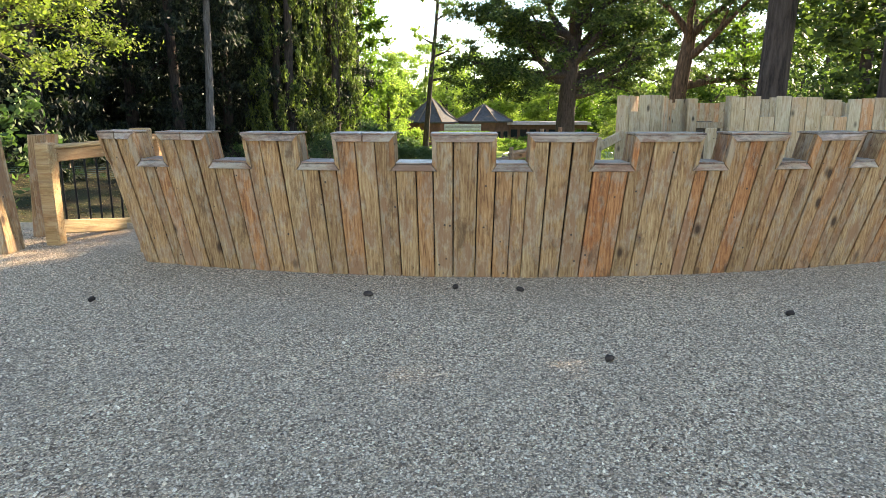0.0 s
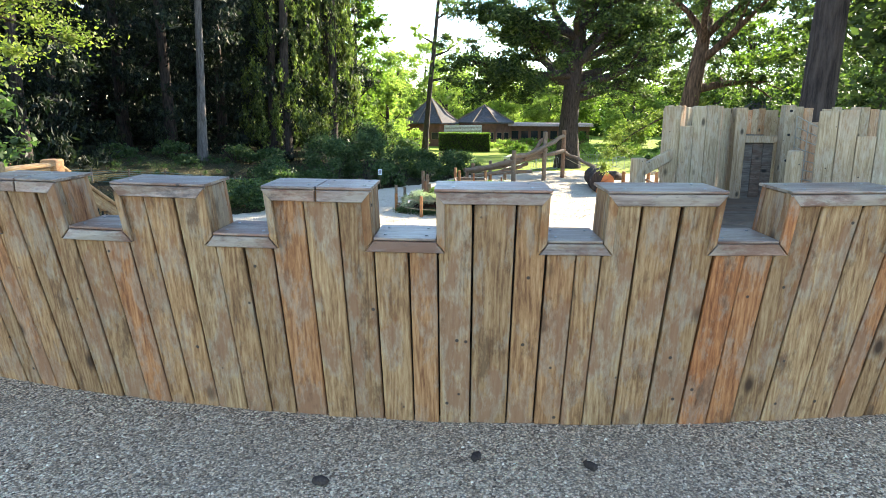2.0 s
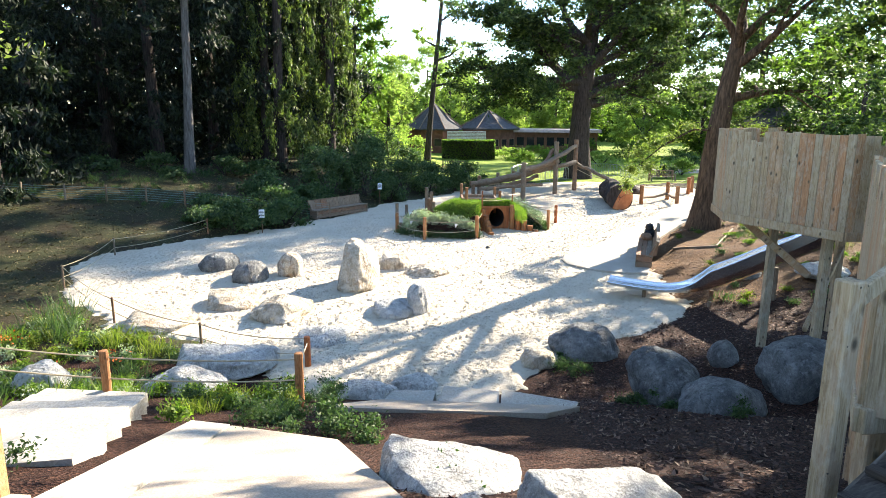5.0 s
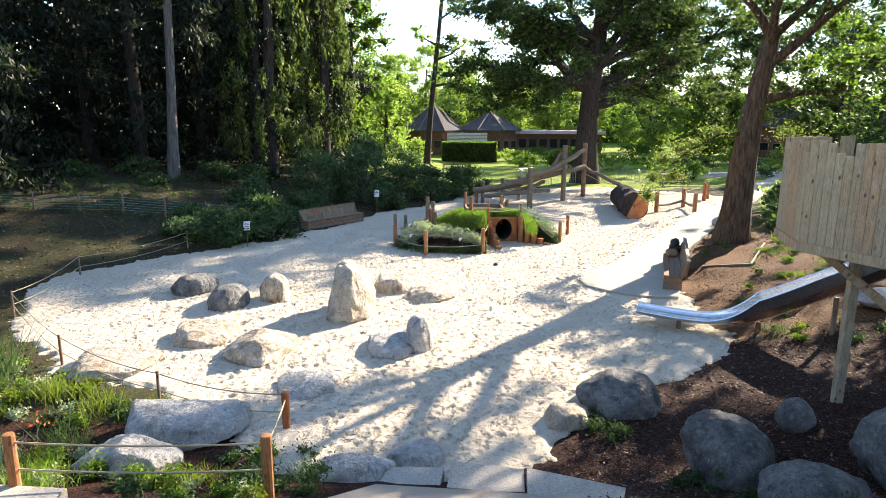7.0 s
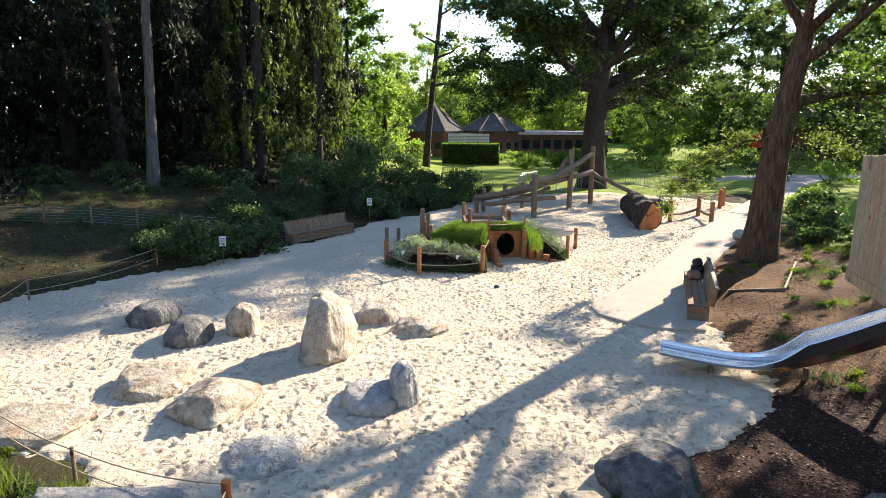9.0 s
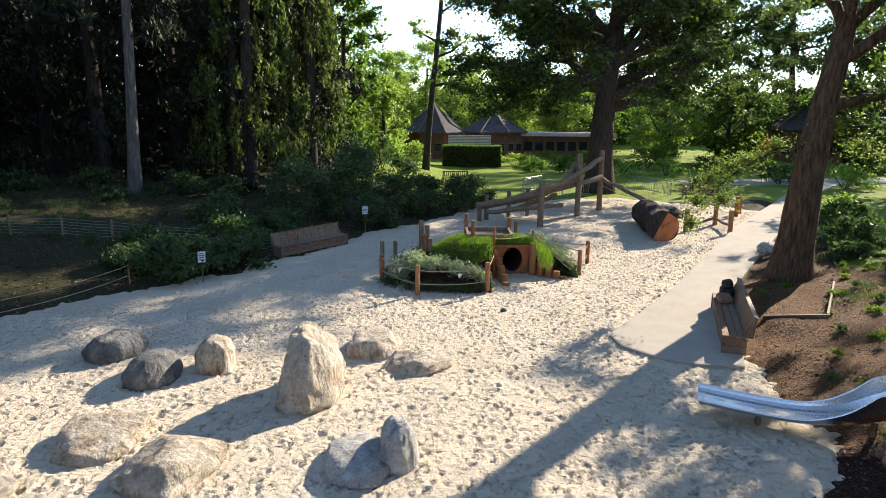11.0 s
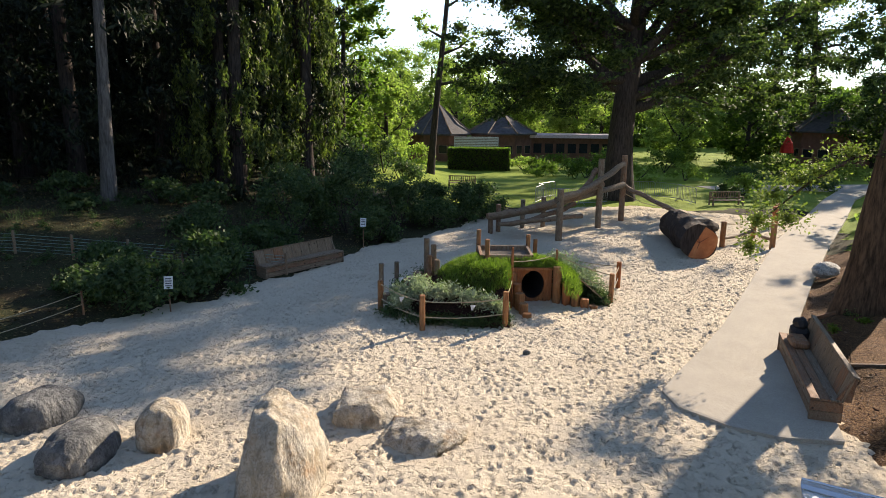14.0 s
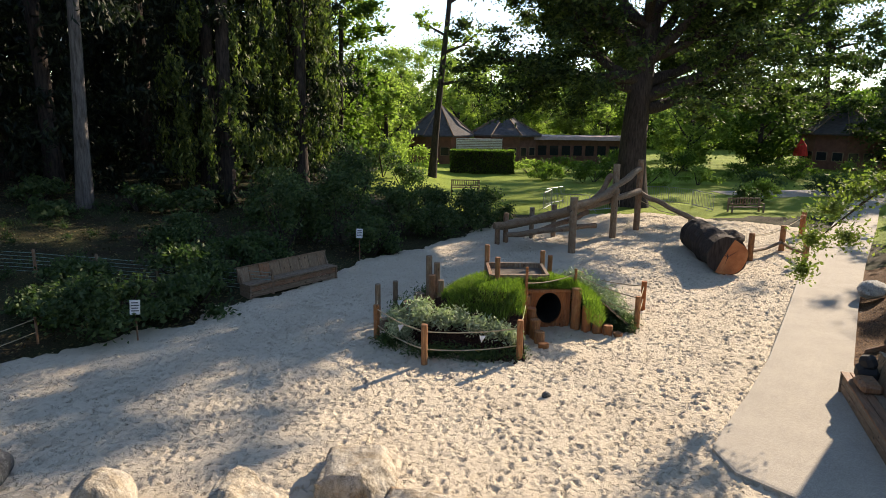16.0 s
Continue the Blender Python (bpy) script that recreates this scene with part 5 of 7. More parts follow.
    for x, y, z0, z1 in ((0.1, 38.0, 0.5, 2.0), (-0.15, 39.7, 0.5, 2.0), (1.55, 39.7, 0.5, 1.85), (1.85, 40.2, 0.3, 1.6)):
        log_post(m, x, y, z0, z1, 0.075, POSTWOOD, "tall_post", rng)
    # posts and ropes round the foot
    ring_posts = [(-3.15, 36.6, 0.95), (-1.75, 34.85, 1.03), (0.57, 35.3, 1.05), (0.85, 37.1, 1.95), (2.35, 38.25, 1.65), (4.1, 38.0, 0.95), (4.7, 39.7, 0.95), (3.0, 41.0, 0.9), (-2.9, 38.9, 1.0), (-3.25, 37.6, 1.25)]
    for q, (x, y, h) in enumerate(ring_posts):
        r = 0.04 if h > 1.5 else 0.08
        log_post(m, x, y, -0.25, h, r, POSTWOOD if q not in (9, 8) else GREYPOST, "rope_post", rng)
    for a, b, zs in ((0, 1, (0.85, 0.4)), (1, 2, (0.85, 0.4)), (2, 3, (0.9,)), (4, 5, (0.95, 0.5)), (5, 6, (0.8, 0.4)), (0, 9, (0.8,)), (3, 4, (1.5,)), (6, 7, (0.8,)), (4, 7, (0.9,))):
        for z in zs:
            A, B = Vector((ring_posts[a][0], ring_posts[a][1], min(z, ring_posts[a][2] - 0.05) if (a, b) != (4, 5) else 1.5 if z > 0.9 else 1.1)), Vector((ring_posts[b][0], ring_posts[b][1], min(z, ring_posts[b][2] - 0.05)))
            part("rope", Shape().tube([A.lerp(B, q / 8) - Vector((0, 0, 0.3 * (q / 8) * (1 - q / 8))) for q in range(9)], 0.016, 6), ROPE, m)
    for x, y, z in ((-0.35, 35.02, 0.72), (-2.4, 35.7, 0.72), (-2.6, 37.4, 0.85)):
        part("flag", Shape().add([(x - 0.08, y - 0.02, z), (x + 0.08, y - 0.02, z + 0.01), (x - 0.03, y - 0.03, z - 0.17)] + [(x - 0.08, y - 0.017, z), (x + 0.08, y - 0.017, z + 0.01), (x - 0.03, y - 0.027, z - 0.17)], [(0, 1, 2), (5, 4, 3), (0, 2, 5, 3), (2, 1, 4, 5), (1, 0, 3, 4)]), WHITE, m, "small white cloth flag")


def blades(roots, h, w, rng, lean=0.45):
    """Grass blades standing on the given roots."""
    n = len(roots)
    a = rng.uniform(0, 2 * np.pi, n)
    side = np.stack([np.cos(a), np.sin(a), np.zeros(n)], 1) * w
    ln = h * rng.uniform(0.5, 1.3, (n, 1))
    tip = roots + np.concatenate([rng.normal(0, lean, (n, 2)), np.ones((n, 1))], 1) * ln
    mid = roots * 0.45 + tip * 0.55 + np.array([0, 0, 0.1]) * ln
    return np.stack([roots - side * 0.6, mid - side * 0.5, tip, mid + side * 0.5], 1)


build_mound()


# ---- climbing logs ----
def build_climber():
    rng = random.Random(3)
    c = thing("climbing_logs", None, None, "climbing frame of rough logs slung between upright posts", "climbing frame")
    for x, y, h in ((6.25, 51.5, 3.6), (7.95, 53.8, 3.65), (3.74, 47.9, 2.45), (1.0, 50.0, 1.4), (3.4, 51.6, 1.6), (2.3, 51.2, 1.5), (10.3, 52.6, 1.0), (0.6, 49.6, 0.9)):
        log_post(c, x, y, -0.3, h, 0.16 if h > 2 else 0.12, GREYPOST, "upright_post", rng)
    for pts, r in (([(0.4, 48.5, 1.0), (2.4, 49.4, 1.25), (4.4, 50.2, 1.65), (6.4, 51.8, 2.3)], 0.17), ([(0.7, 49.0, 0.95), (3.0, 49.9, 1.15), (5.2, 51.0, 1.7), (7.9, 53.5, 2.1)], 0.16),
                   ([(2.2, 48.6, 0.8), (4.0, 50.6, 1.0), (5.0, 51.6, 1.25)], 0.13), ([(3.6, 48.2, 1.9), (5.2, 50.0, 2.2), (6.3, 51.4, 2.6), (7.9, 53.7, 3.2)], 0.15),
                   ([(4.6, 50.0, 1.7), (5.6, 51.2, 2.4), (6.1, 52.0, 3.0)], 0.14), ([(8.0, 53.8, 2.0), (9.0, 53.2, 1.5), (10.4, 52.2, 0.85)], 0.13), ([(0.9, 47.9, 0.75), (3.2, 49.0, 0.85), (5.2, 50.5, 0.8)], 0.12)):
        dense = []
        for a, b in zip(pts, pts[1:]):
            dense += [Vector(a).lerp(Vector(b), k / 4) + Vector((0, 0, rng.uniform(-0.05, 0.05))) for k in range(4)]
        dense.append(Vector(pts[-1]))
        part("log", Shape().tube(dense, [r * rng.uniform(0.8, 1.15) for _ in dense], 10, rough=0.06, seed=rng.randint(0, 99)), BENCHWOOD, c, smooth=True)
    part("rope", Shape().tube([(8.0, 53.9, 1.6), (9.0, 53.5, 1.1), (10.3, 52.7, 0.9)], 0.02, 6), ROPE, c)


build_climber()


def build_log():
    rng = random.Random(1)
    lg = thing("felled_log", None, None, "massive felled tree trunk with an orange sawn end lying on sand", "log")
    a, b = Vector((9.08, 44.55, 0.72)), Vector((9.65, 49.9, 0.62))
    pts = [a.lerp(b, k / 12) + Vector((rng.uniform(-0.06, 0.06) if k else 0, 0, rng.uniform(-0.03, 0.03) if k else 0)) for k in range(13)]
    sh = Shape().tube(pts, [0.76] + [0.74 * rng.uniform(0.92, 1.06) for _ in range(12)], 28, cap=True, rough=0.04, seed=4)
    part("bark", sh, DARKBARK, lg, smooth=False)
    d = (b - a).normalized()
    m = Matrix.Translation(a - d * 0.012) @ d.to_track_quat("Y", "Z").to_matrix().to_4x4()
    n = 40
    r = [0.70 * (1 + 0.03 * math.sin(5 * q) + 0.02 * math.sin(3 * q + 1)) for q in np.linspace(0, 2 * math.pi, n, endpoint=False)]
    disc = Shape().add([(0, -0.004, 0)] + [(r[q] * math.cos(2 * math.pi * q / n), 0, r[q] * math.sin(2 * math.pi * q / n)) for q in range(n)] + [(r[q] * math.cos(2 * math.pi * q / n), 0.05, r[q] * math.sin(2 * math.pi * q / n)) for q in range(n)],
                       [(0, 1 + q, 1 + (q + 1) % n) for q in range(n)] + [(1 + q, 1 + n + q, 1 + n + (q + 1) % n, 1 + (q + 1) % n) for q in range(n)])
    part("sawn_end", disc, LOGEND, lg, "orange sawn end with rings", at=m)
    crack = Shape()
    for ang, ln in ((0.6, 0.5), (2.7, 0.42), (4.4, 0.35), (1.9, 0.3)):
        u, w = Vector((math.cos(ang), 0, math.sin(ang))), Vector((-math.sin(ang), 0, math.cos(ang)))
        crack.add([w * 0.014 + Vector((0, -0.008, 0)), u * ln + Vector((0, -0.008, 0)), -w * 0.014 + Vector((0, -0.008, 0)), u * ln * 0.5 + w * 0.012 + Vector((0, -0.012, 0))], [(0, 3, 1), (0, 1, 2)])
    part("crack", crack, DARKBARK, lg, at=m)
    part("limb_stub", Shape().tube([(9.7, 47.6, 0.75), (10.7, 48.3, 0.8), (11.3, 49.0, 0.6)], [0.42, 0.32, 0.22], 16, rough=0.06, seed=2), DARKBARK, lg)


build_log()
rp = [round_post(x, y, 1.3, 0.12, POSTWOOD, "round orange-brown timber rope post in sand", "rope posts beside the log") for x, y in ((11.0, 47.1), (13.2, 49.1), (13.1, 46.8), (15.6, 52.3), (16.2, 53.4))]
rope([(x, y, z - 0.1) for x, y, z in rp[:3]], "sagging rope between round posts", 0.15)
rope([(x, y, z - 0.1) for x, y, z in (rp[0], rp[3], rp[4])], "sagging rope between round posts", 0.2)
for a, b in zip(rp[:2], rp[1:3]):
    thing("low_rail", Shape().tube([(a[0], a[1], 0.42), ((a[0] + b[0]) / 2, (a[1] + b[1]) / 2, 0.36), (b[0], b[1], 0.45)], 0.07, 8, rough=0.08), BENCHWOOD, "rough branch rail between posts", "rail")


# ---- benches ----
def build_bench(at, length, label, high=0.5):
    b = thing("bench", None, None, label, "bench", at=at)
    for k in range(3):
        part("seat_slat", Shape().box(length, 0.165, 0.045, b=0.008), BENCHWOOD, b, at=pose(0, -0.30 + k * 0.178, 0.42, 0, 0, 0))
    n = max(4, round(length / 0.42))
    for k in range(n):
        part("back_board", Shape().box(length / n - 0.014, 0.04, high, b=0.008), BENCHBOARD, b, at=pose(-length / 2 + (k + 0.5) * length / n, 0.17, 0.42, -16, 0, 0))
    top, lean = 0.42 + high * 0.96, 0.17 + high * 0.276
    part("back_cap", Shape().box(length + 0.04, 0.13, 0.04, b=0.008), BENCHWOOD, b, at=pose(0, lean + 0.012, top, -16, 0, 0))
    for x in (-length / 2 + 0.035, length / 2 - 0.035):
        for z in (0.0, 0.207):
            part("end_board", Shape().box(0.06, 0.58, 0.20, b=0.008), BENCHWOOD, b, at=pose(x, -0.09, z, 0, 0, 0))
        wedge = Shape().hexa([(-0.03, 0.02, 0), (0.03, 0.02, 0), (0.03, 0.30, 0), (-0.03, 0.30, 0)], [(-0.03, lean - 0.20 + 0.16, high - 0.06), (0.03, lean - 0.04, high - 0.06), (0.03, lean + 0.03, high - 0.06), (-0.03, lean + 0.03, high - 0.06)], 0.005)
        part("end_wedge", wedge, BENCHWOOD, b, at=pose(x * 0.985, 0.03, 0.44, 0, 0, 0))
    for z in (0.04, 0.225):
        part("front_board", Shape().box(length - 0.14, 0.035, 0.17, b=0.006), BENCHWOOD, b, at=pose(0, -0.33, z, 0, 0, 0))
    return b


build_bench(pose(-6.85, 41.55, 0.02, 0, 0, 53), 3.7, "long weathered timber bench with a boarded back at the sand's edge")
build_bench(pose(7.20, 31.62, 0.122, 0, 0, -106.5), 4.1, "grey-brown timber bench with a boarded back beside the path", 0.56)
bag = Shape()
bag.box(0.42, 0.40, 0.34, pose(0, 0, 0, 0, 12, 0), 0.08).box(0.34, 0.26, 0.30, pose(0.10, 0.05, 0.28, 15, -20, 30), 0.08)
thing("bag", bag, RUBBER, "dark cloth bag lying on the bench seat", "bag", at=pose(7.68, 33.25, 0.585, 0, 0, -106))
thing("bag", Shape().box(0.55, 0.40, 0.22, pose(0, 0, 0, 0, 0, 0), 0.07), GREYPOST, "slumped brown bag lying on the bench seat", "bag", at=pose(7.42, 32.72, 0.585, 0, 4, -100))


# ---- timber edging round the leaning tree ----
def edging(x0, y0, x1, y1):
    z0, z1 = gz(x0, y0), gz(x1, y1)
    n = Vector((y0 - y1, x1 - x0, 0)).normalized() * 0.03
    low = [Vector((x0, y0, z0 - 0.1)) - n, Vector((x1, y1, z1 - 0.1)) - n, Vector((x1, y1, z1 - 0.1)) + n, Vector((x0, y0, z0 - 0.1)) + n]
    c = (low[0] + low[2]) / 2
    thing("edging_board", Shape().hexa([p - c for p in low], [p - c + Vector((0, 0, 0.2)) for p in low], 0.006), BENCHWOOD, "pale timber edging board framing the tree's chip bed", "edging", "edging boards round the tree", at=Matrix.Translation(c))


edging(8.35, 32.2, 9.9, 31.65)
edging(9.9, 31.75, 11.75, 34.9)
edging(9.5, 36.3, 10.2, 36.2)
cx0 = Shape()
for i in range(9):
    for j in range(9):
        x, y = 8.45 + i * 0.16 + j * 0.22, 32.25 - i * 0.06 + j * 0.42
        cx0.v.append((x, y, gz(x, y) + 0.02 + 0.012 * math.sin(i * 2.1 + j * 3.7)))
cx0.add([], [])
for i in range(8):
    for j in range(8):
        k = i * 9 + j
        cx0.f.append((k, k + 9, k + 10, k + 1))
        cx0.mi.append(0)
thing("chip_bed", cx0, CHIPS, "orange-brown bark chips round the leaning tree", "mulch", kind="structure", smooth=True)


def park_bench(at):
    b = thing("park_bench", None, None, "dark slatted timber park bench on the lawn", "bench", at=at)
    for x in (-1.0, 1.0):
        for y, h in ((-0.25, 0.62), (0.25, 0.95)):
            part("leg", Shape().box(0.09, 0.09, h), GREYPOST, b, at=pose(x, y, 0))
        part("armrest", Shape().box(0.09, 0.6, 0.05), GREYPOST, b, at=pose(x, 0, 0.62))
    for k in range(4):
        part("seat_slat", Shape().box(2.1, 0.1, 0.035), GREYPOST, b, at=pose(0, -0.2 + k * 0.125, 0.42))
    for z in (0.52, 0.9):
        part("back_rail", Shape().box(2.1, 0.05, 0.07), GREYPOST, b, at=pose(0, 0.25, z))
    for k in range(12):
        part("back_slat", Shape().box(0.06, 0.025, 0.36), GREYPOST, b, at=pose(-0.9 + k * 0.164, 0.25, 0.56))


park_bench(pose(16.1, 60.2, 0.0, 0, 0, 8))
park_bench(pose(-1.0, 68.0, 0.0, 0, 0, 0))


def barrier(at):
    b = thing("crowd_barrier", None, None, "galvanised steel hoop barrier standing on the lawn", "barrier", "steel barriers round the oak", at=at)
    f = Shape().tube([(-1.1, 0, 0.15), (-1.1, 0, 1.0), (-1.0, 0, 1.1), (1.0, 0, 1.1), (1.1, 0, 1.0), (1.1, 0, 0.15), (-1.1, 0, 0.15)], 0.022, 6)
    part("frame", f, GALV, b)
    for k in range(13):
        part("bar", Shape().tube([(-0.95 + k * 0.158, 0, 0.15), (-0.95 + k * 0.158, 0, 1.1)], 0.009, 5), GALV, b)
    for x in (-0.8, 0.8):
        part("foot", Shape().tube([(x, -0.3, 0.02), (x, 0, 0.15), (x, 0.3, 0.02)], 0.018, 5), GALV, b)


for x, y, a in ((11.6, 64.5, 0), (13.4, 63.6, -50), (14.1, 61.9, -75), (4.2, 61.0, 70), (5.4, 59.6, -10), (7.6, 60.3, 25), (4.9, 63.0, 50)):
    barrier(pose(x, y, 0.0, 0, 0, a))


# ---- far buildings ----
def pavilion(name, cx, cy, w, eave, apex, label, lantern=True, base=0.0):
    p = thing(name, None, None, label, "pavilion", "pavilions beyond the lawn")
    h = w / 2
    roof = Shape()
    n = 8
    ring = lambda r, z: [(cx + r * math.cos(math.pi / 8 + math.pi / 4 * k) / math.cos(math.pi / 8), cy + r * math.sin(math.pi / 8 + math.pi / 4 * k) / math.cos(math.pi / 8), z) for k in range(n)]
    v = ring(h, eave) + ring(h, eave - 0.18) + ring(h * 0.62, eave + (apex - eave) * 0.32) + ring(0.12, apex)
    fs = [tuple(range(n, 2 * n))[::-1]]
    for k in range(n):
        j = (k + 1) % n
        fs += [(n + k, n + j, j, k), (k, j, 2 * n + j, 2 * n + k), (2 * n + k, 2 * n + j, 3 * n + j, 3 * n + k)]
    fs.append(tuple(range(3 * n, 4 * n)))
    part("roof", roof.add(v, fs), ROOF, p, "dark shingled roof")
    for k in range(n):
        a, b = Vector(ring(h, eave)[k]), Vector((cx, cy, apex))
        part("hip", Shape().tube([a + Vector((0, 0, 0.02)), b], 0.07, 6), GREYPOST, p)
    wl = Shape()
    r0, r1 = ring(h * 0.86, base), ring(h * 0.86, eave - 0.15)
    wl.add(r0 + r1, [(k, (k + 1) % n, n + (k + 1) % n, n + k) for k in range(n)])
    part("wall", wl, REDWALL, p, "brown boarded wall")
    for k in range(n):
        a, b = Vector(r0[k]), Vector(r0[(k + 1) % n])
        mid = (a + b) / 2
        ang = math.degrees(math.atan2(b.y - a.y, b.x - a.x))
        wd = (b - a).length
        for f in (-0.25, 0.25):
            q = mid + (b - a) * f
            win = part("window", Shape().box(wd * 0.36, 0.08, 1.0), GREYPOST, p, at=pose(q.x, q.y, base + 0.9, 0, 0, ang))
            part("pane", Shape().box(wd * 0.30, 0.10, 0.86), GLASS_DARK, win, at=Matrix.Translation((0, 0, 0.07)))


pavilion("pavilion", -4.2, 97.0, 8.0, 3.15, 6.5, "octagonal brown pavilion with a pyramid shingle roof")
pavilion("pavilion", 3.3, 97.5, 8.2, 3.25, 5.6, "low octagonal pavilion with a dark shingle roof")
pavilion("pavilion", 41.5, 97.0, 9.0, 3.9, 7.1, "dark pavilion with a steep shingle roof beyond the trees")
pavilion("pavilion", 47.5, 98.5, 9.6, 3.9, 7.5, "dark pavilion with a steep shingle roof beyond the trees")
lw = thing("low_building", None, None, "low flat-roofed brown building with a pale fascia", "building")
part("wall", Shape().box(11.5, 4.0, 2.7, pose(12.2, 98.5, 0)), REDWALL, lw)
part("fascia", Shape().box(12.6, 5.0, 0.4, pose(12.0, 98.3, 2.72)), FASCIA, lw, "pale pinkish fascia board")
for k in range(8):
    part("window", Shape().box(0.95, 0.08, 1.1, pose(7.6 + k * 1.35, 96.47, 0.95)), GLASS_DARK, lw)
hs = thing("hoarding", None, None, "pale slatted panel between the pavilions", "panel")
part("panel", Shape().box(5.0, 0.12, 1.15, pose(0.3, 92.5, 1.75)), WHITE, hs)
for k in range(6):
    part("slat", Shape().box(4.9, 0.05, 0.05, pose(0.3, 92.42, 1.85 + k * 0.18)), GREYPOST, hs)
for x in (-2.0, 2.6):
    part("post", Shape().box(0.12, 0.12, 1.8, pose(x, 92.5, 0)), GREYPOST, hs)
u = thing("parasol", None, None, "closed red parasol beside the far pavilion", "parasol")
part("canopy", Shape().tube([(34.5, 92.0, 1.6), (34.5, 92.0, 2.6), (34.5, 92.0, 3.4)], [0.75, 0.55, 0.05], 12), RED, u)
part("pole", Shape().tube([(34.5, 92.0, 0.0), (34.5, 92.0, 1.7)], 0.04, 8), GALV, u)


# ---- signs on the shrubs ----
def sign(x, y, z, a):
    s = thing("plant_sign", None, None, "small white printed sign on a stake among shrubs", "sign")
    part("stake", Shape().box(0.04, 0.03, z - gz(x, y), pose(x, y + 0.03, gz(x, y) - 0.1)), GREYPOST, s)
    m = pose(x, y, z, -12, 0, a)
    part("board", Shape().box(0.26, 0.012, 0.38, m), WHITE, s)
    for k in range(4):
        part("text_bar", Shape().box(0.2 - 0.03 * (k % 2), 0.004, 0.03, m @ Matrix.Translation((0, -0.0085, 0.08 + k * 0.07))), INK, s)


sign(-9.35, 35.9, 0.75, 10)
sign(-5.1, 45.6, 0.95, -5)


# ---- trees ----
def grow(name, base, lean, height, r, limbs, bark, label, category="tree", seed=0, fork=None):
    """A tapered trunk with limbs; limbs: (fraction up the trunk, direction, length). Returns the tree and the limb tips."""
    rng = random.Random(seed)
    t = thing(name, None, None, label, category)
    b = Vector(base)
    pts, radii = [], []
    for k in range(11):
        f = k / 10
        pts.append(b + Vector((lean[0] * f + 0.12 * r * math.sin(7 * f + seed), lean[1] * f, height * f - (0.3 if k == 0 else 0))))
        radii.append(r * (1 - 0.55 * f) * (1.35 if k == 0 else 1.1 if k == 1 else 1.0))
    part("trunk", Shape().tube(pts, radii, 20, rough=0.05, seed=seed), bark, t, smooth=True)
    tips = []
    for f, d, ln in limbs:
        i = min(9, int(f * 10))
        p = pts[i].lerp(pts[i + 1], f * 10 - i)
        d = Vector(d).normalized()
        line, rad, q = [p], [r * (1 - 0.55 * f) * 0.62], p
        for k in range(1, 9):
            d = (d + Vector((rng.uniform(-0.22, 0.22), rng.uniform(-0.22, 0.22), rng.uniform(-0.12, 0.2)))).normalized()
            q = q + d * ln / 8
            line.append(q)
            rad.append(max(0.025, rad[0] * (1 - k / 8.5)))
            if k >= 3:
                tips.append(q)
            if k in (3, 5, 6):
                e = (d + Vector((rng.uniform(-1, 1), rng.uniform(-1, 1), rng.uniform(-0.5, 0.5)))).normalized()
                sub = [q + e * (ln * 0.32 * s / 4) + Vector((0, 0, -0.03 * s * s)) for s in range(5)]
                part("branch", Shape().tube(sub, [rad[-1] * 0.6 * (1 - s / 5) + 0.012 for s in range(5)], 7), bark, t, smooth=True)
                tips += sub[2:]
        part("limb", Shape().tube(line, rad, 11, rough=0.05, seed=seed), bark, t, smooth=True)
    return t, tips


def crown(t, blobs, per, size, mat, seed, droop=0.0, slim=0.55, flat=0.3, name="crown"):
    rng = np.random.RandomState(seed)
    c = leaf_array(in_blobs(blobs, per, rng), size, rng, droop, slim, flat)
    return part(name, quads(name, c, mat), None, t)


def tip_blobs(tips, rng, r=(0.7, 1.3)):
    return [(p.x + rng.uniform(-0.4, 0.4), p.y + rng.uniform(-0.4, 0.4), p.z + rng.uniform(-0.2, 0.5), *(rng.uniform(*r) for _ in range(2)), rng.uniform(*r) * 0.55) for p in tips]


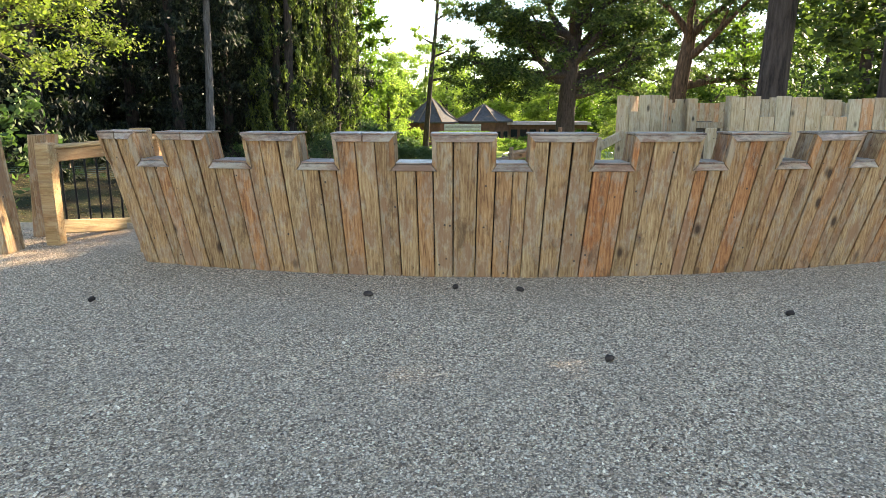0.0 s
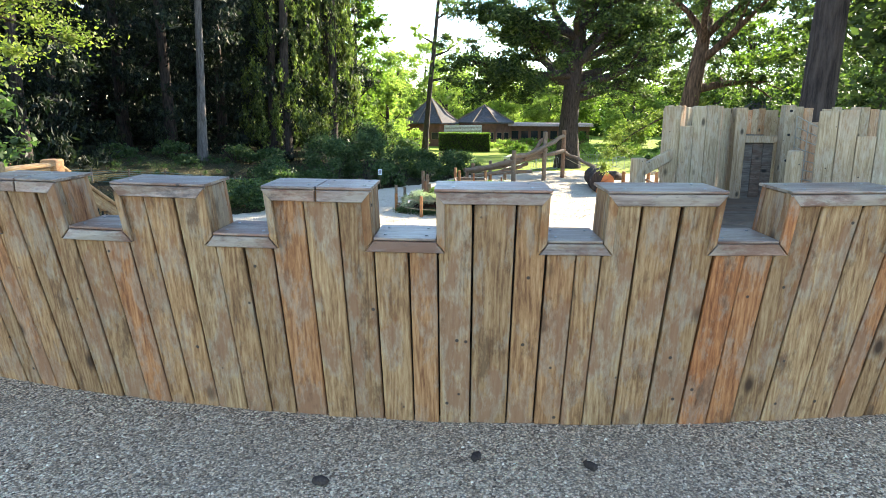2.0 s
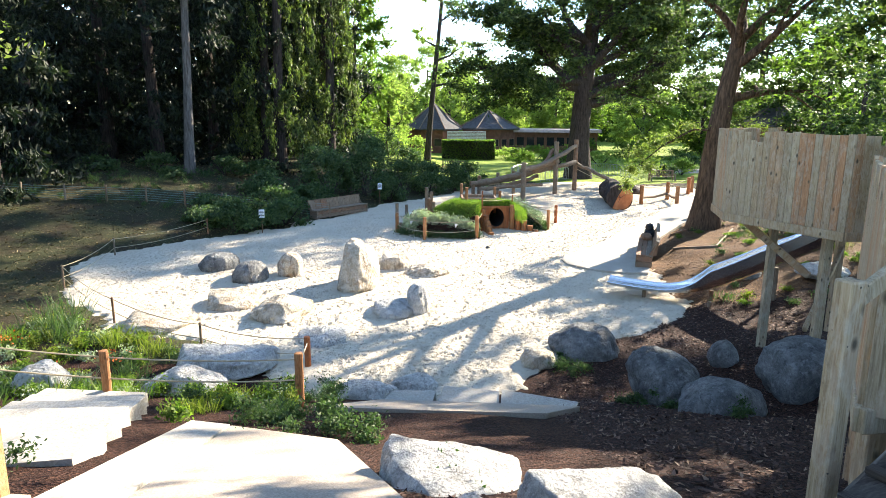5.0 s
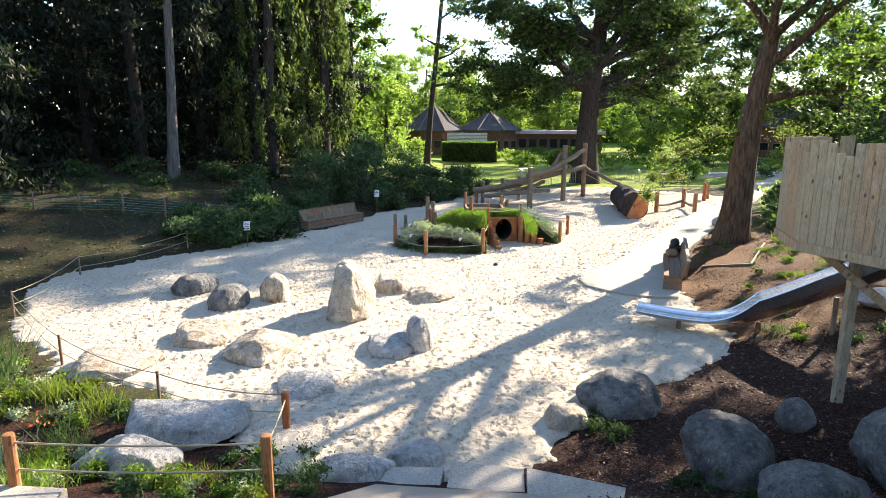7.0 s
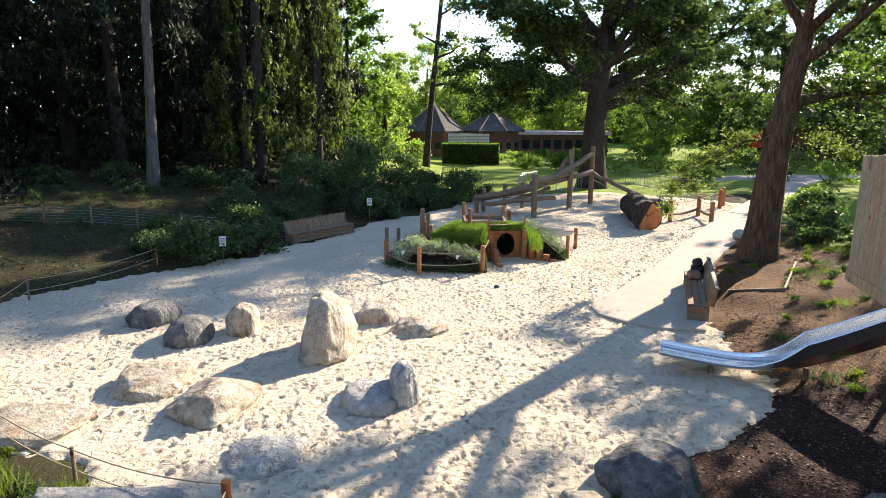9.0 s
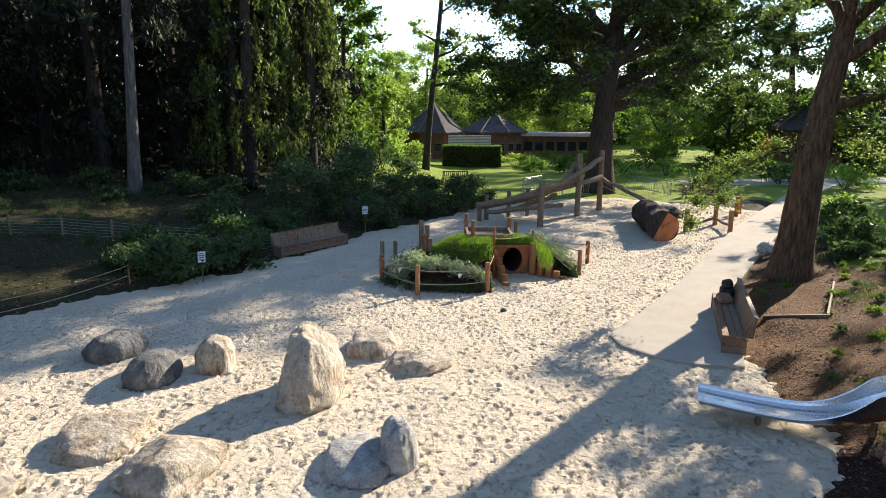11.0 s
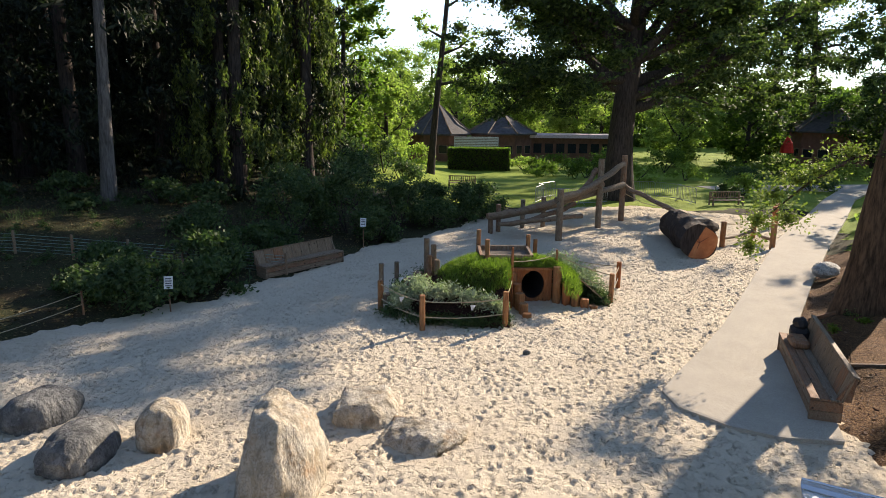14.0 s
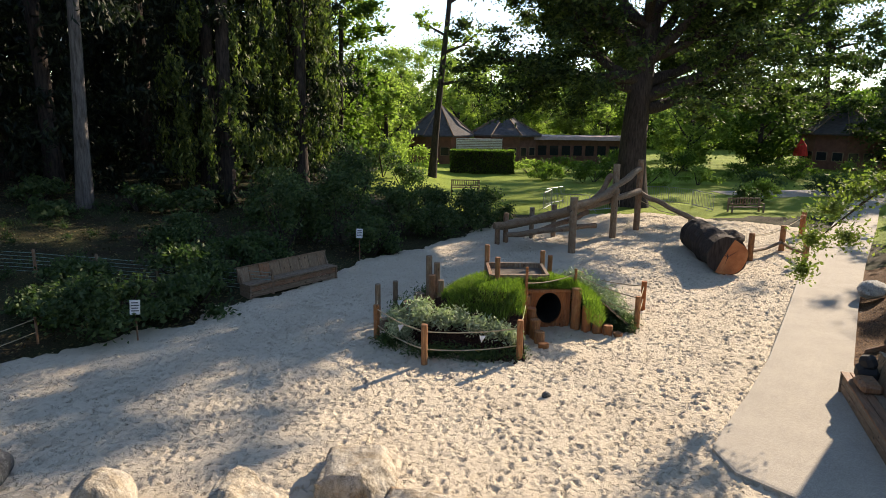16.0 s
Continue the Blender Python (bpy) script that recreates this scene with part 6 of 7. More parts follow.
def build_trees():
    rng = random.Random(21)
    # the great oak behind the climbing logs
    limbs = []
    for k in range(22):
        a = 2 * math.pi * k / 22 * 2.4 + 0.3
        limbs.append((0.42 + 0.52 * k / 22, (math.cos(a), math.sin(a) * 0.8, rng.uniform(0.12, 0.75)), rng.uniform(7.5, 12.0) * (1.1 - 0.35 * k / 22)))
    limbs += [(0.46, (1, -0.1, 0.30), 14), (0.5, (-1, -0.2, 0.3), 11), (0.52, (0.9, 0.5, 0.3), 11)]
    t, tips = grow("oak_tree", (9.6, 63.0, -0.1), (0.8, 0), 15.0, 0.98, limbs, DARKBARK, "great spreading oak tree with a dark leafy crown", seed=2)
    crown(t, tip_blobs([p for p in tips if p.z > 4.2], rng, (1.0, 1.8)), 250, 0.28, DARKOAK, 5)
    shell = []
    for _ in range(115):
        a, e = rng.uniform(0, 6.283), rng.uniform(-0.75, 1)
        q = math.sqrt(1 - e * e * 0.8) * rng.uniform(0.6, 1.05)
        shell.append((9.6 + 11.5 * q * math.cos(a), 62.5 + 9 * q * math.sin(a), 12.2 + 7.6 * e, rng.uniform(0.8, 1.7), rng.uniform(0.8, 1.6), rng.uniform(0.4, 0.9)))
    # unseen leaves high over the oak, added to shade the left sand
    crown(t, [(rng.uniform(11, 21), rng.uniform(56, 65), rng.uniform(17.2, 21.5), rng.uniform(1.0, 1.8), rng.uniform(1.0, 1.8), rng.uniform(0.5, 0.9)) for _ in range(25)], 200, 0.30, DARKOAK, 57, name="sand_shade_crown")
    hanging = []
    for _ in range(46):
        a, q = rng.uniform(0, 6.283), rng.uniform(4.5, 11.5)
        hanging.append((10.0 + q * math.cos(a), 62.5 + 0.8 * q * math.sin(a), rng.uniform(5.6, 9.5), rng.uniform(0.9, 1.6), rng.uniform(0.8, 1.4), rng.uniform(0.4, 0.8)))
    crown(t, hanging, 230, 0.25, DARKOAK, 58, name="lower_crown")
    crown(t, shell, 260, 0.26, DARKOAK, 55, name="outer_crown")
    t, tips = grow("broadleaf_tree", (43.5, 104.0, 0), (-3.0, -2), 19, 0.5, [(0.6, (-1, 0, 0.4), 7), (0.7, (1, 0.2, 0.4), 7), (0.65, (0, -1, 0.4), 5)], DARKBARK, "tall dark broadleaf tree rising over the far pavilions", seed=33)
    crown(t, [(rng.uniform(28, 52), rng.uniform(98, 106), rng.uniform(11.5, 23.0), rng.uniform(1.5, 2.6), rng.uniform(1.2, 2.0), rng.uniform(0.8, 1.4)) for _ in range(80)], 230, 0.45, DARKOAK, 56)
    # leaning tree beside the path
    t, tips = grow("oak_tree", (10.9, 36.4, 0.15), (0.7, -0.4), 8.6, 0.66, [(0.98, (-0.6, 0.1, 1), 6), (0.98, (0.8, 0.0, 0.75), 7), (0.9, (0.3, 0.8, 0.8), 6), (0.86, (0.9, -0.5, 0.7), 6), (0.7, (1, 0.3, 0.35), 4.5), (0.94, (-0.4, -0.8, 0.9), 6)], BARK,
                   "leaning oak tree with ridged brown bark beside the path", seed=7)
    crown(t, tip_blobs([p for p in tips if p.z > 6.5], rng, (0.9, 1.6)), 130, 0.20, DARKOAK, 6)
    crown(t, [(14.6 + rng.uniform(-1.5, 2.5), 36.5 + rng.uniform(-2, 2), 6.6 + rng.uniform(-0.6, 5.0), 0.9, 0.9, 0.6) for _ in range(14)], 200, 0.19, OAK, 66, name="low_crown")
    spray = [(7.6, 35.3, 3.9, 0.8, 0.6, 0.5), (8.3, 35.5, 4.3, 0.8, 0.6, 0.5), (7.3, 35.3, 3.2, 0.5, 0.5, 0.45), (7.1, 35.2, 2.5, 0.3, 0.3, 0.35), (9.0, 35.8, 4.5, 0.7, 0.6, 0.4), (9.9, 36.0, 5.0, 0.9, 0.6, 0.45), (8.0, 35.2, 3.3, 0.6, 0.5, 0.4), (11.8, 36.2, 5.6, 0.7, 0.6, 0.4), (12.8, 36.2, 5.0, 0.9, 0.6, 0.5), (13.6, 36, 4.5, 0.8, 0.6, 0.5)]
    crown(t, spray, 620, 0.095, YOUNG, 8, name="leaf_spray")
    part("branch", Shape().tube([(11.5, 36.2, 4.9), (10.0, 35.9, 4.9), (8.6, 35.5, 4.2), (7.5, 35.3, 3.3)], [0.07, 0.05, 0.035, 0.012], 7), BARK, t)
    # thin leaning pole-like tree in the middle distance
    t, tips = grow("slender_tree", (-3.9, 75.0, 0.0), (1.7, 0), 19.0, 0.32, [(0.42, (1, 0, 0.25), 4), (0.55, (1, 0.2, 0.3), 4), (0.62, (-1, 0, 0.5), 3), (0.75, (1, 0, 0.5), 3.5), (0.85, (-1, 0.3, 0.5), 3)], DARKBARK, "slender leaning tree with sparse leaves", seed=9)
    crown(t, tip_blobs(tips[::2], rng, (0.4, 0.8)), 40, 0.3, BRIGHT, 10)
    # dark conifers
    spots = [(-17.6, 47.9, 0.29, 22, 9.0), (-21.5, 52, 0.4, 24, 0.8), (-26.5, 46, 0.4, 23, 0.8), (-31, 42, 0.4, 22, 0.8), (-14.5, 55, 0.4, 22, 0.8), (-27, 56, 0.45, 25, 0.8), (-36, 50, 0.45, 24, 0.8), (-20.5, 60, 0.4, 25, 0.8), (-33, 34, 0.4, 22, 0.7), (-38, 40, 0.4, 22, 0.7), (-24, 39, 0.35, 19, 0.8), (-11.5, 60, 0.4, 22, 0.8), (-28, 30, 0.35, 18, 0.7)]
    for k, (x, y, r, h, skirt) in enumerate(spots):
        z = gz(x, y)
        t, _ = grow("conifer_tree", (x, y, z), (0.9 if k == 0 else rng.uniform(-0.4, 0.4), 0), h, r, [], PALEBARK if k == 0 else DARKBARK, "tall pale-trunked conifer with a dark crown" if k == 0 else "tall dark conifer with drooping boughs", seed=k, category="tree")
        blobs = []
        levels = int((h - skirt) / 0.75)
        for q in range(levels):
            f = q / levels
            zz = z + skirt + (h - skirt) * f
            rad = (4.2 * (1 - f) ** 0.7 + 0.5) * (0.75 if k == 0 else 1)
            for b in range(6):
                a = rng.uniform(0, 2 * math.pi)
                d = rad * rng.uniform(0.35, 1.0)
                blobs.append((x + math.cos(a) * d, y + math.sin(a) * d, zz - 0.35 * d, 0.9, 0.9, 0.55))
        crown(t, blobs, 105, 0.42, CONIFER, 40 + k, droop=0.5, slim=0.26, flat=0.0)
    # tall weeping foliage catching the sun
    for k, (x, y, h, r) in enumerate(((-13.2, 53.5, 21, 3.4), (-10.4, 57.5, 19, 2.6), (-15.8, 57, 22, 3.2))):
        z = gz(x, y)
        t, _ = grow("weeping_tree", (x, y, z), (0.2, 0), h, 0.4, [], DARKBARK, "tall weeping tree with hanging leafy curtains", seed=60 + k)
        blobs = []
        for q in range(230):
            f = rng.uniform(0.06, 1)
            a = rng.uniform(0, 2 * math.pi)
            d = r * (1.05 - 0.55 * f) * rng.uniform(0.5, 1)
            blobs.append((x + math.cos(a) * d, y + math.sin(a) * d, z + h * f, 0.28, 0.28, 0.9))
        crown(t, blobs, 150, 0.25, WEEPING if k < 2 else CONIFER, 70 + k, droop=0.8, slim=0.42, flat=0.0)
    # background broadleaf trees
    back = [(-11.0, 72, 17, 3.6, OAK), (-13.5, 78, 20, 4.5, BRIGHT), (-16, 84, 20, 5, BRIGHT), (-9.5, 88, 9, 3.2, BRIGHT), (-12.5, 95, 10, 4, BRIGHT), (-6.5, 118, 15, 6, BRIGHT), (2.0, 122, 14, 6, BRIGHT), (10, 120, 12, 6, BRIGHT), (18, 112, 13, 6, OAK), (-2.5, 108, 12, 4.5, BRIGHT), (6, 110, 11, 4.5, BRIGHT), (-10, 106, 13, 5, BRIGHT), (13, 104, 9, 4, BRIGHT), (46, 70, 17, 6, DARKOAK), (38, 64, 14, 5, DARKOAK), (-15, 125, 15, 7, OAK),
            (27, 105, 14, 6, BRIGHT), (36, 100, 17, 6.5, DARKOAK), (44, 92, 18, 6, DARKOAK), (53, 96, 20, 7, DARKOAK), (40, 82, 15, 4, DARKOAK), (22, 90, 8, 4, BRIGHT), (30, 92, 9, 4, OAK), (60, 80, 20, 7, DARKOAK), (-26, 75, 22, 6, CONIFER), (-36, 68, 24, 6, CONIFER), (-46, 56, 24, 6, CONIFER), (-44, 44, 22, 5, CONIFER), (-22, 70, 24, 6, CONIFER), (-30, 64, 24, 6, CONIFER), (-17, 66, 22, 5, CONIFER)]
    for k, (x, y, h, r, mat) in enumerate(back):
        t, _ = grow("broadleaf_tree" if mat is not CONIFER else "dark_tree", (x, y, 0), (0.3, 0), h * 0.8, 0.3, [(0.4, (1, 0, 0.8), r), (0.5, (-1, 0.2, 0.8), r), (0.6, (0.3, -1, 0.8), r * 0.8)], DARKBARK,
                    "sunlit pale green broadleaf tree in the distance" if mat is BRIGHT else "dark green tree behind the garden", seed=90 + k)
        blobs = []
        for q in range(80):
            a, e = rng.uniform(0, 2 * math.pi), rng.uniform(-1.1, 1)
            e = max(e, -0.98)
            d = r * math.sqrt(max(0.05, 1 - e * e)) * rng.uniform(0.45, 1.0)
            blobs.append((x + math.cos(a) * d, y + math.sin(a) * d, h * 0.56 + e * h * 0.46, r * 0.26, r * 0.26, r * 0.2))
        crown(t, blobs, 200 if mat is BRIGHT else 110 if mat is CONIFER else 150, 0.31 if mat is BRIGHT else 0.40, mat, 120 + k)
    # trees close to the terrace
    t, tips = grow("dark_trunk_tree", (6.8, 15.9, gz(6.8, 15.9)), (0.3, 0), 14, 0.37, [(0.55, (1, 0.3, 0.3), 4), (0.6, (-0.4, 0.9, 0.4), 4), (0.75, (0.5, -0.8, 0.4), 4), (0.5, (0.9, -0.4, 0.2), 4)], DARKBARK, "dark straight tree trunk rising behind the play tower", seed=11)
    crown(t, tip_blobs([p for p in tips if p.z > 8.5], rng, (0.6, 1.0)), 110, 0.2, DARKOAK, 12)
    # leaf clusters out of view, added to shade terrace, landing and deck
    for cx, cy, seed in ((6.6, 13.8, 71), (10.8, 18.0, 72), (8.6, 12.2, 73), (12.0, 14.5, 74), (5.2, 19.6, 75), (12.8, 15.6, 77), (15.6, 20.6, 78)):
        crown(t, [(cx + rng.uniform(-3.2, 3.2), cy + rng.uniform(-3.2, 3.2), rng.uniform(9.3, 14.0), 1.2, 1.2, 0.7) for _ in range(26)], 190, 0.26, DARKOAK, seed, name="terrace_shade_crown")
    # lower cluster, also out of view, added to keep sun off the ramp
    crown(t, [(11.3 + rng.uniform(-2.0, 2.4), 17.4 + rng.uniform(-2.4, 2.4), rng.uniform(6.8, 9.6), 1.0, 1.0, 0.6) for _ in range(24)], 190, 0.24, DARKOAK, 76, name="low_crown")
    t, tips = grow("dark_trunk_tree", (7.9, 13.2, gz(7.9, 13.2)), (0.3, 0), 14, 0.5, [(0.5, (1, 0.2, 0.2), 5), (0.55, (0.6, 0.8, 0.3), 5), (0.7, (1, -0.4, 0.3), 4)], DARKBARK, "dark straight tree trunk at the terrace edge", seed=13)
    crown(t, tip_blobs([p for p in tips if p.z > 8.0], rng, (0.6, 1.0)), 110, 0.2, DARKOAK, 14)
    # tree added mostly out of view, to throw shade on the mulch bank
    t, tips = grow("broadleaf_tree", (18.8, 33.4, gz(18.8, 33.4)), (0.3, 0), 11, 0.36, [(0.6, (1, 0.3, 0.4), 4), (0.65, (-0.9, -0.3, 0.5), 4), (0.7, (0.2, -1, 0.5), 4), (0.75, (-0.3, 1, 0.5), 4)], DARKBARK, "broad dark green tree added to shade the mulch bank", seed=17)
    crown(t, [(18.8 + rng.uniform(-4.2, 4.2), 33.2 + rng.uniform(-4.2, 4.2), rng.uniform(7.5, 14.5), 1.2, 1.2, 0.7) for _ in range(56)], 180, 0.26, DARKOAK, 79)
    t, tips = grow("broadleaf_tree", (-10.5, 13.5, gz(-10.5, 13.5)), (0.5, 0), 9, 0.3, [(0.45, (1, -0.3, 0.3), 4.5), (0.6, (1, 0.1, 0.3), 4), (0.7, (0.6, -0.8, 0.3), 4), (0.5, (0.8, 0.7, 0.2), 4)], DARKBARK, "young tree with yellow-green leaves over the terrace", seed=15)
    crown(t, tip_blobs(tips, rng, (0.5, 0.9)), 330, 0.085, YOUNG, 16)
    # trees at x 17.2, 19.5 and 21.5: unseen, added to shade the mulch
    for k, (x, y, h, r) in enumerate(((-14, 9, 9, 3.2), (-17, 17, 10, 3.6), (-19, 25, 9, 3.5), (20, 22, 12, 4), (19.5, 31.0, 11, 3.6), (26, 46, 7.5, 4.5), (17.2, 27.8, 10, 3.0), (17, 13, 12, 4), (30, 58, 13, 5), (34, 50, 14, 5), (21.5, 36.5, 14, 4.2))):
        t, _ = grow("broadleaf_tree", (x, y, gz(x, y)), (0.2, 0), h * 0.7, 0.28, [], DARKBARK, "dense dark green tree at the garden's edge", seed=140 + k)
        blobs = [(x + rng.uniform(-1, 1) * r * 0.8, y + rng.uniform(-1, 1) * r * 0.8, gz(x, y) + h * rng.uniform(0.15, 1.0), 0.9, 0.9, 0.7) for _ in range(60)]
        crown(t, blobs, 70, 0.3, SHRUB if x < 0 else DARKOAK, 150 + k)


build_trees()


# ---- shrubs ----
def shrub(x, y, r, h, mat, label, seed, size=0.14, per=220, lobes=16, name="shrub", group=""):
    rng = random.Random(seed)
    z = gz(x, y)
    s = thing(name, None, None, label, "shrub", group)
    for k in range(4):
        a = rng.uniform(0, 6.28)
        st = Shape().tube([(x, y, z - 0.1), (x + math.cos(a) * r * 0.4, y + math.sin(a) * r * 0.4, z + h * 0.4), (x + math.cos(a) * r * 0.6, y + math.sin(a) * r * 0.6, z + h * 0.7)], [0.04, 0.025, 0.01], 6)
        part("stem", st, DARKBARK, s)
    blobs = []
    for k in range(lobes):
        a, e = rng.uniform(0, 6.28), rng.uniform(0, 1) ** 0.8
        d = r * math.sqrt(max(0.08, 1 - e * e)) * rng.uniform(0.55, 0.9)
        blobs.append((x + math.cos(a) * d, y + math.sin(a) * d, z + h * (0.12 + 0.72 * e), r * 0.4, r * 0.4, h * 0.22))
    crown(s, blobs, per, size, mat, seed + 500, flat=0.1, name="foliage")


HEDGEROW = "shrubs along the sand's edge"
for k, (x, y, r, h) in enumerate(((-10.6, 36.6, 1.7, 1.75), (-9.0, 38.4, 1.3, 1.3), (-10.0, 40.3, 1.6, 1.5), (-8.6, 43.0, 1.4, 1.5), (-8.2, 46.2, 1.7, 2.9), (-6.2, 47.8, 1.7, 3.2), (-4.7, 46.9, 1.2, 1.6), (-4.0, 50.4, 1.6, 2.6), (-2.4, 51.6, 1.4, 1.7), (-0.6, 53.4, 1.3, 2.2), (0.4, 55.8, 1.2, 1.9), (-3.0, 55, 1.7, 2.0), (-6.8, 53, 2.0, 3.5), (-11.5, 44.5, 1.6, 1.4), (-9.8, 50.5, 2.0, 2.6), (-13, 39.5, 1.1, 0.8), (-12.6, 37.2, 0.9, 0.8))):
    shrub(x, y, r, h, SHRUB, "dense dark green shrub beside the sand", 200 + k, 0.15, 330, 18, group=HEDGEROW)
for k, (x, y, r, h, mat) in enumerate(((-20, 48.5, 1.5, 1.2, SHRUB), (-15.5, 48.5, 1.4, 1.3, SHRUB), (-23, 46.5, 1.5, 1.0, SHRUB), (-13.5, 49.5, 1.3, 1.2, SHRUB), (-26, 44, 1.6, 1.2, SHRUB), (-18, 46.2, 0.9, 0.6, SHRUB), (14.4, 38.5, 0.9, 0.6, SHRUB), (15.5, 40.5, 1.4, 1.3, SHRUB), (16.8, 43.5, 1.5, 1.6, SHRUB), (15.6, 36.5, 1.1, 0.7, SHRUB), (18.5, 47, 1.6, 1.5, BRIGHT), (14.0, 33.0, 0.9, 0.6, SHRUB),
                                      (18.5, 76, 1.8, 1.6, BRIGHT), (14, 75, 2.0, 1.7, BRIGHT), (10, 77, 2.2, 1.9, OAK), (6, 79, 2.0, 1.7, OAK), (22, 72, 1.8, 1.7, SHRUB), (26, 69.5, 2.0, 1.8, SHRUB), (30, 67, 2.0, 2.0, BRIGHT), (19.5, 66, 1.3, 1.6, BRIGHT), (17.5, 63.5, 0.9, 1.3, SHRUB), (-5.5, 80, 1.8, 2.2, BRIGHT), (-7.5, 76, 1.8, 3.0, BRIGHT), (-6.8, 66, 1.7, 2.6, SHRUB), (-4.8, 62, 1.5, 2.0, SHRUB), (-9.5, 62, 2.2, 3.6, SHRUB), (24, 80, 2.2, 1.8, OAK), (29, 82, 2.4, 2.2, OAK), (34, 80, 2.4, 2.2, BRIGHT), (39, 80, 2.4, 2.2, OAK), (44, 82, 2.6, 2.4, OAK), (19, 84, 2.4, 2.6, OAK), (15, 88, 2.4, 2.4, OAK), (5.0, 84, 2, 1.4, BRIGHT), (8.5, 85, 2.2, 1.7, OAK), (12.5, 84, 2.2, 1.8, OAK))):
    shrub(x, y, r, h, mat, "leafy shrub in the garden border", 300 + k, 0.2, 150, 14)
# clipped hedge
hr = np.random.RandomState(77)
hc = np.stack([hr.uniform(-2.6, 3.6, 9000), hr.uniform(83.0, 84.6, 9000), hr.uniform(0, 2.15, 9000)], 1)
ax = hr.randint(0, 3, 9000)
hc[ax == 0, 1] = 83.0 + hr.uniform(-0.06, 0.1, (ax == 0).sum())
hc[ax == 1, 2] = 2.15 + hr.uniform(-0.1, 0.06, (ax == 1).sum())
hd = thing("clipped_hedge", Shape().box(6.1, 1.5, 2.05, pose(0.5, 83.8, 0), 0.1), DARKBARK, "clipped square green hedge on the lawn", "hedge")
part("foliage", quads("foliage", leaf_array(hc, 0.2, hr, 0, 0.6), OAK), None, hd)


# ---- low plants of the bed by the steps ----
def tuft(x, y, h, n, spread, mat, seed, label="tuft of long green leaves in the planted bed", w=0.016, name="grass_tuft", lean=0.4):
    rng = np.random.RandomState(seed)
    px, py = rng.normal(x, spread, n), rng.normal(y, spread, n)
    roots = np.stack([px, py, ground_height(px, py) - 0.03], 1)
    if mat is SHRUB and h < 0.7:
        label = "low leafy green clump among the stones"
        lobes = [(x + rng.normal(0, spread), y + rng.normal(0, spread), gz(x, y) + h * rng.uniform(0.2, 0.6), spread * 0.8, spread * 0.8, h * 0.45) for _ in range(7)]
        leaves = leaf_array(in_blobs(lobes, n, rng), 0.05, rng, 0, 0.5)
    else:
        leaves = blades(roots, h, w, rng, lean)
    tagged(new(name, quads(name, leaves, mat)), label, "plant", "plants in the bed")


pr = random.Random(31)
low = {}


def sow(x, y, h, n, spread, mat, seed, w):
    """Adds blades to the joined low planting of one leaf colour."""
    rng = np.random.RandomState(seed)
    px, py = rng.normal(x, spread, n), rng.normal(y, spread, n)
    if seed % 6 and w < 0.02:
        c = in_blobs([(x + rng.uniform(-0.1, 0.1), y + rng.uniform(-0.1, 0.1), gz(x, y) + h * rng.uniform(0.2, 0.6), spread * 0.9, spread * 0.9, h * 0.5) for _ in range(4)], n * 0.7, rng)
        low.setdefault(mat.name, (mat, []))[1].append(leaf_array(c, 0.06, rng, 0, 0.5))
        return
    low.setdefault(mat.name, (mat, []))[1].append(blades(np.stack([px, py, ground_height(px, py) - 0.03], 1), h, w, rng, 0.45))


for k in range(300):
    x, y = pr.uniform(-11.5, -2.6), pr.uniform(14.0, 22.8)
    if edge_distance(np.array([x]), np.array([y]), SAND_EDGE)[0] > -0.15 or (-7.3 < x < -4.6 and y < 16.4) or (x > -4.0 and y < 14.4) or (-7.0 < x < -4.0 and 19.0 < y < 20.1) or (-6.6 < x < -4.7 and 17.8 < y < 18.7):
        continue
    sow(x, y, pr.uniform(0.15, 0.42), 200, 0.22, pr.choice([GRASS, GRASS, YELLOWGRASS, SHRUB, SHRUB, LAVENDER]), 600 + k, 0.018)
for k in range(120):
    x, y = pr.uniform(7.5, 15), pr.uniform(24, 42)
    if edge_distance(np.array([x]), np.array([y]), SAND_EDGE)[0] < -0.5 and edge_distance(np.array([x]), np.array([y]), PATH_EDGE)[0] < -0.9 and math.hypot(x - 7.4, y - 31.6) > 2.4:
        sow(x, y, pr.uniform(0.1, 0.28), 110, 0.2, pr.choice([GRASS, YELLOWGRASS, SHRUB]), 900 + k, 0.016)
for k in range(120):
    x, y = pr.uniform(-27, -9), pr.uniform(38, 50)
    if edge_distance(np.array([x]), np.array([y]), SAND_EDGE)[0] < -2.5:
        sow(x, y, pr.uniform(0.2, 0.6), 90, 0.3, SHRUB, 1100 + k, 0.012)
for mat, some in low.values():
    tagged(new("low_plants", quads("low_plants", np.concatenate(some), mat)), "low mixed green plants and weeds on the slopes", "plants", kind="stuff")
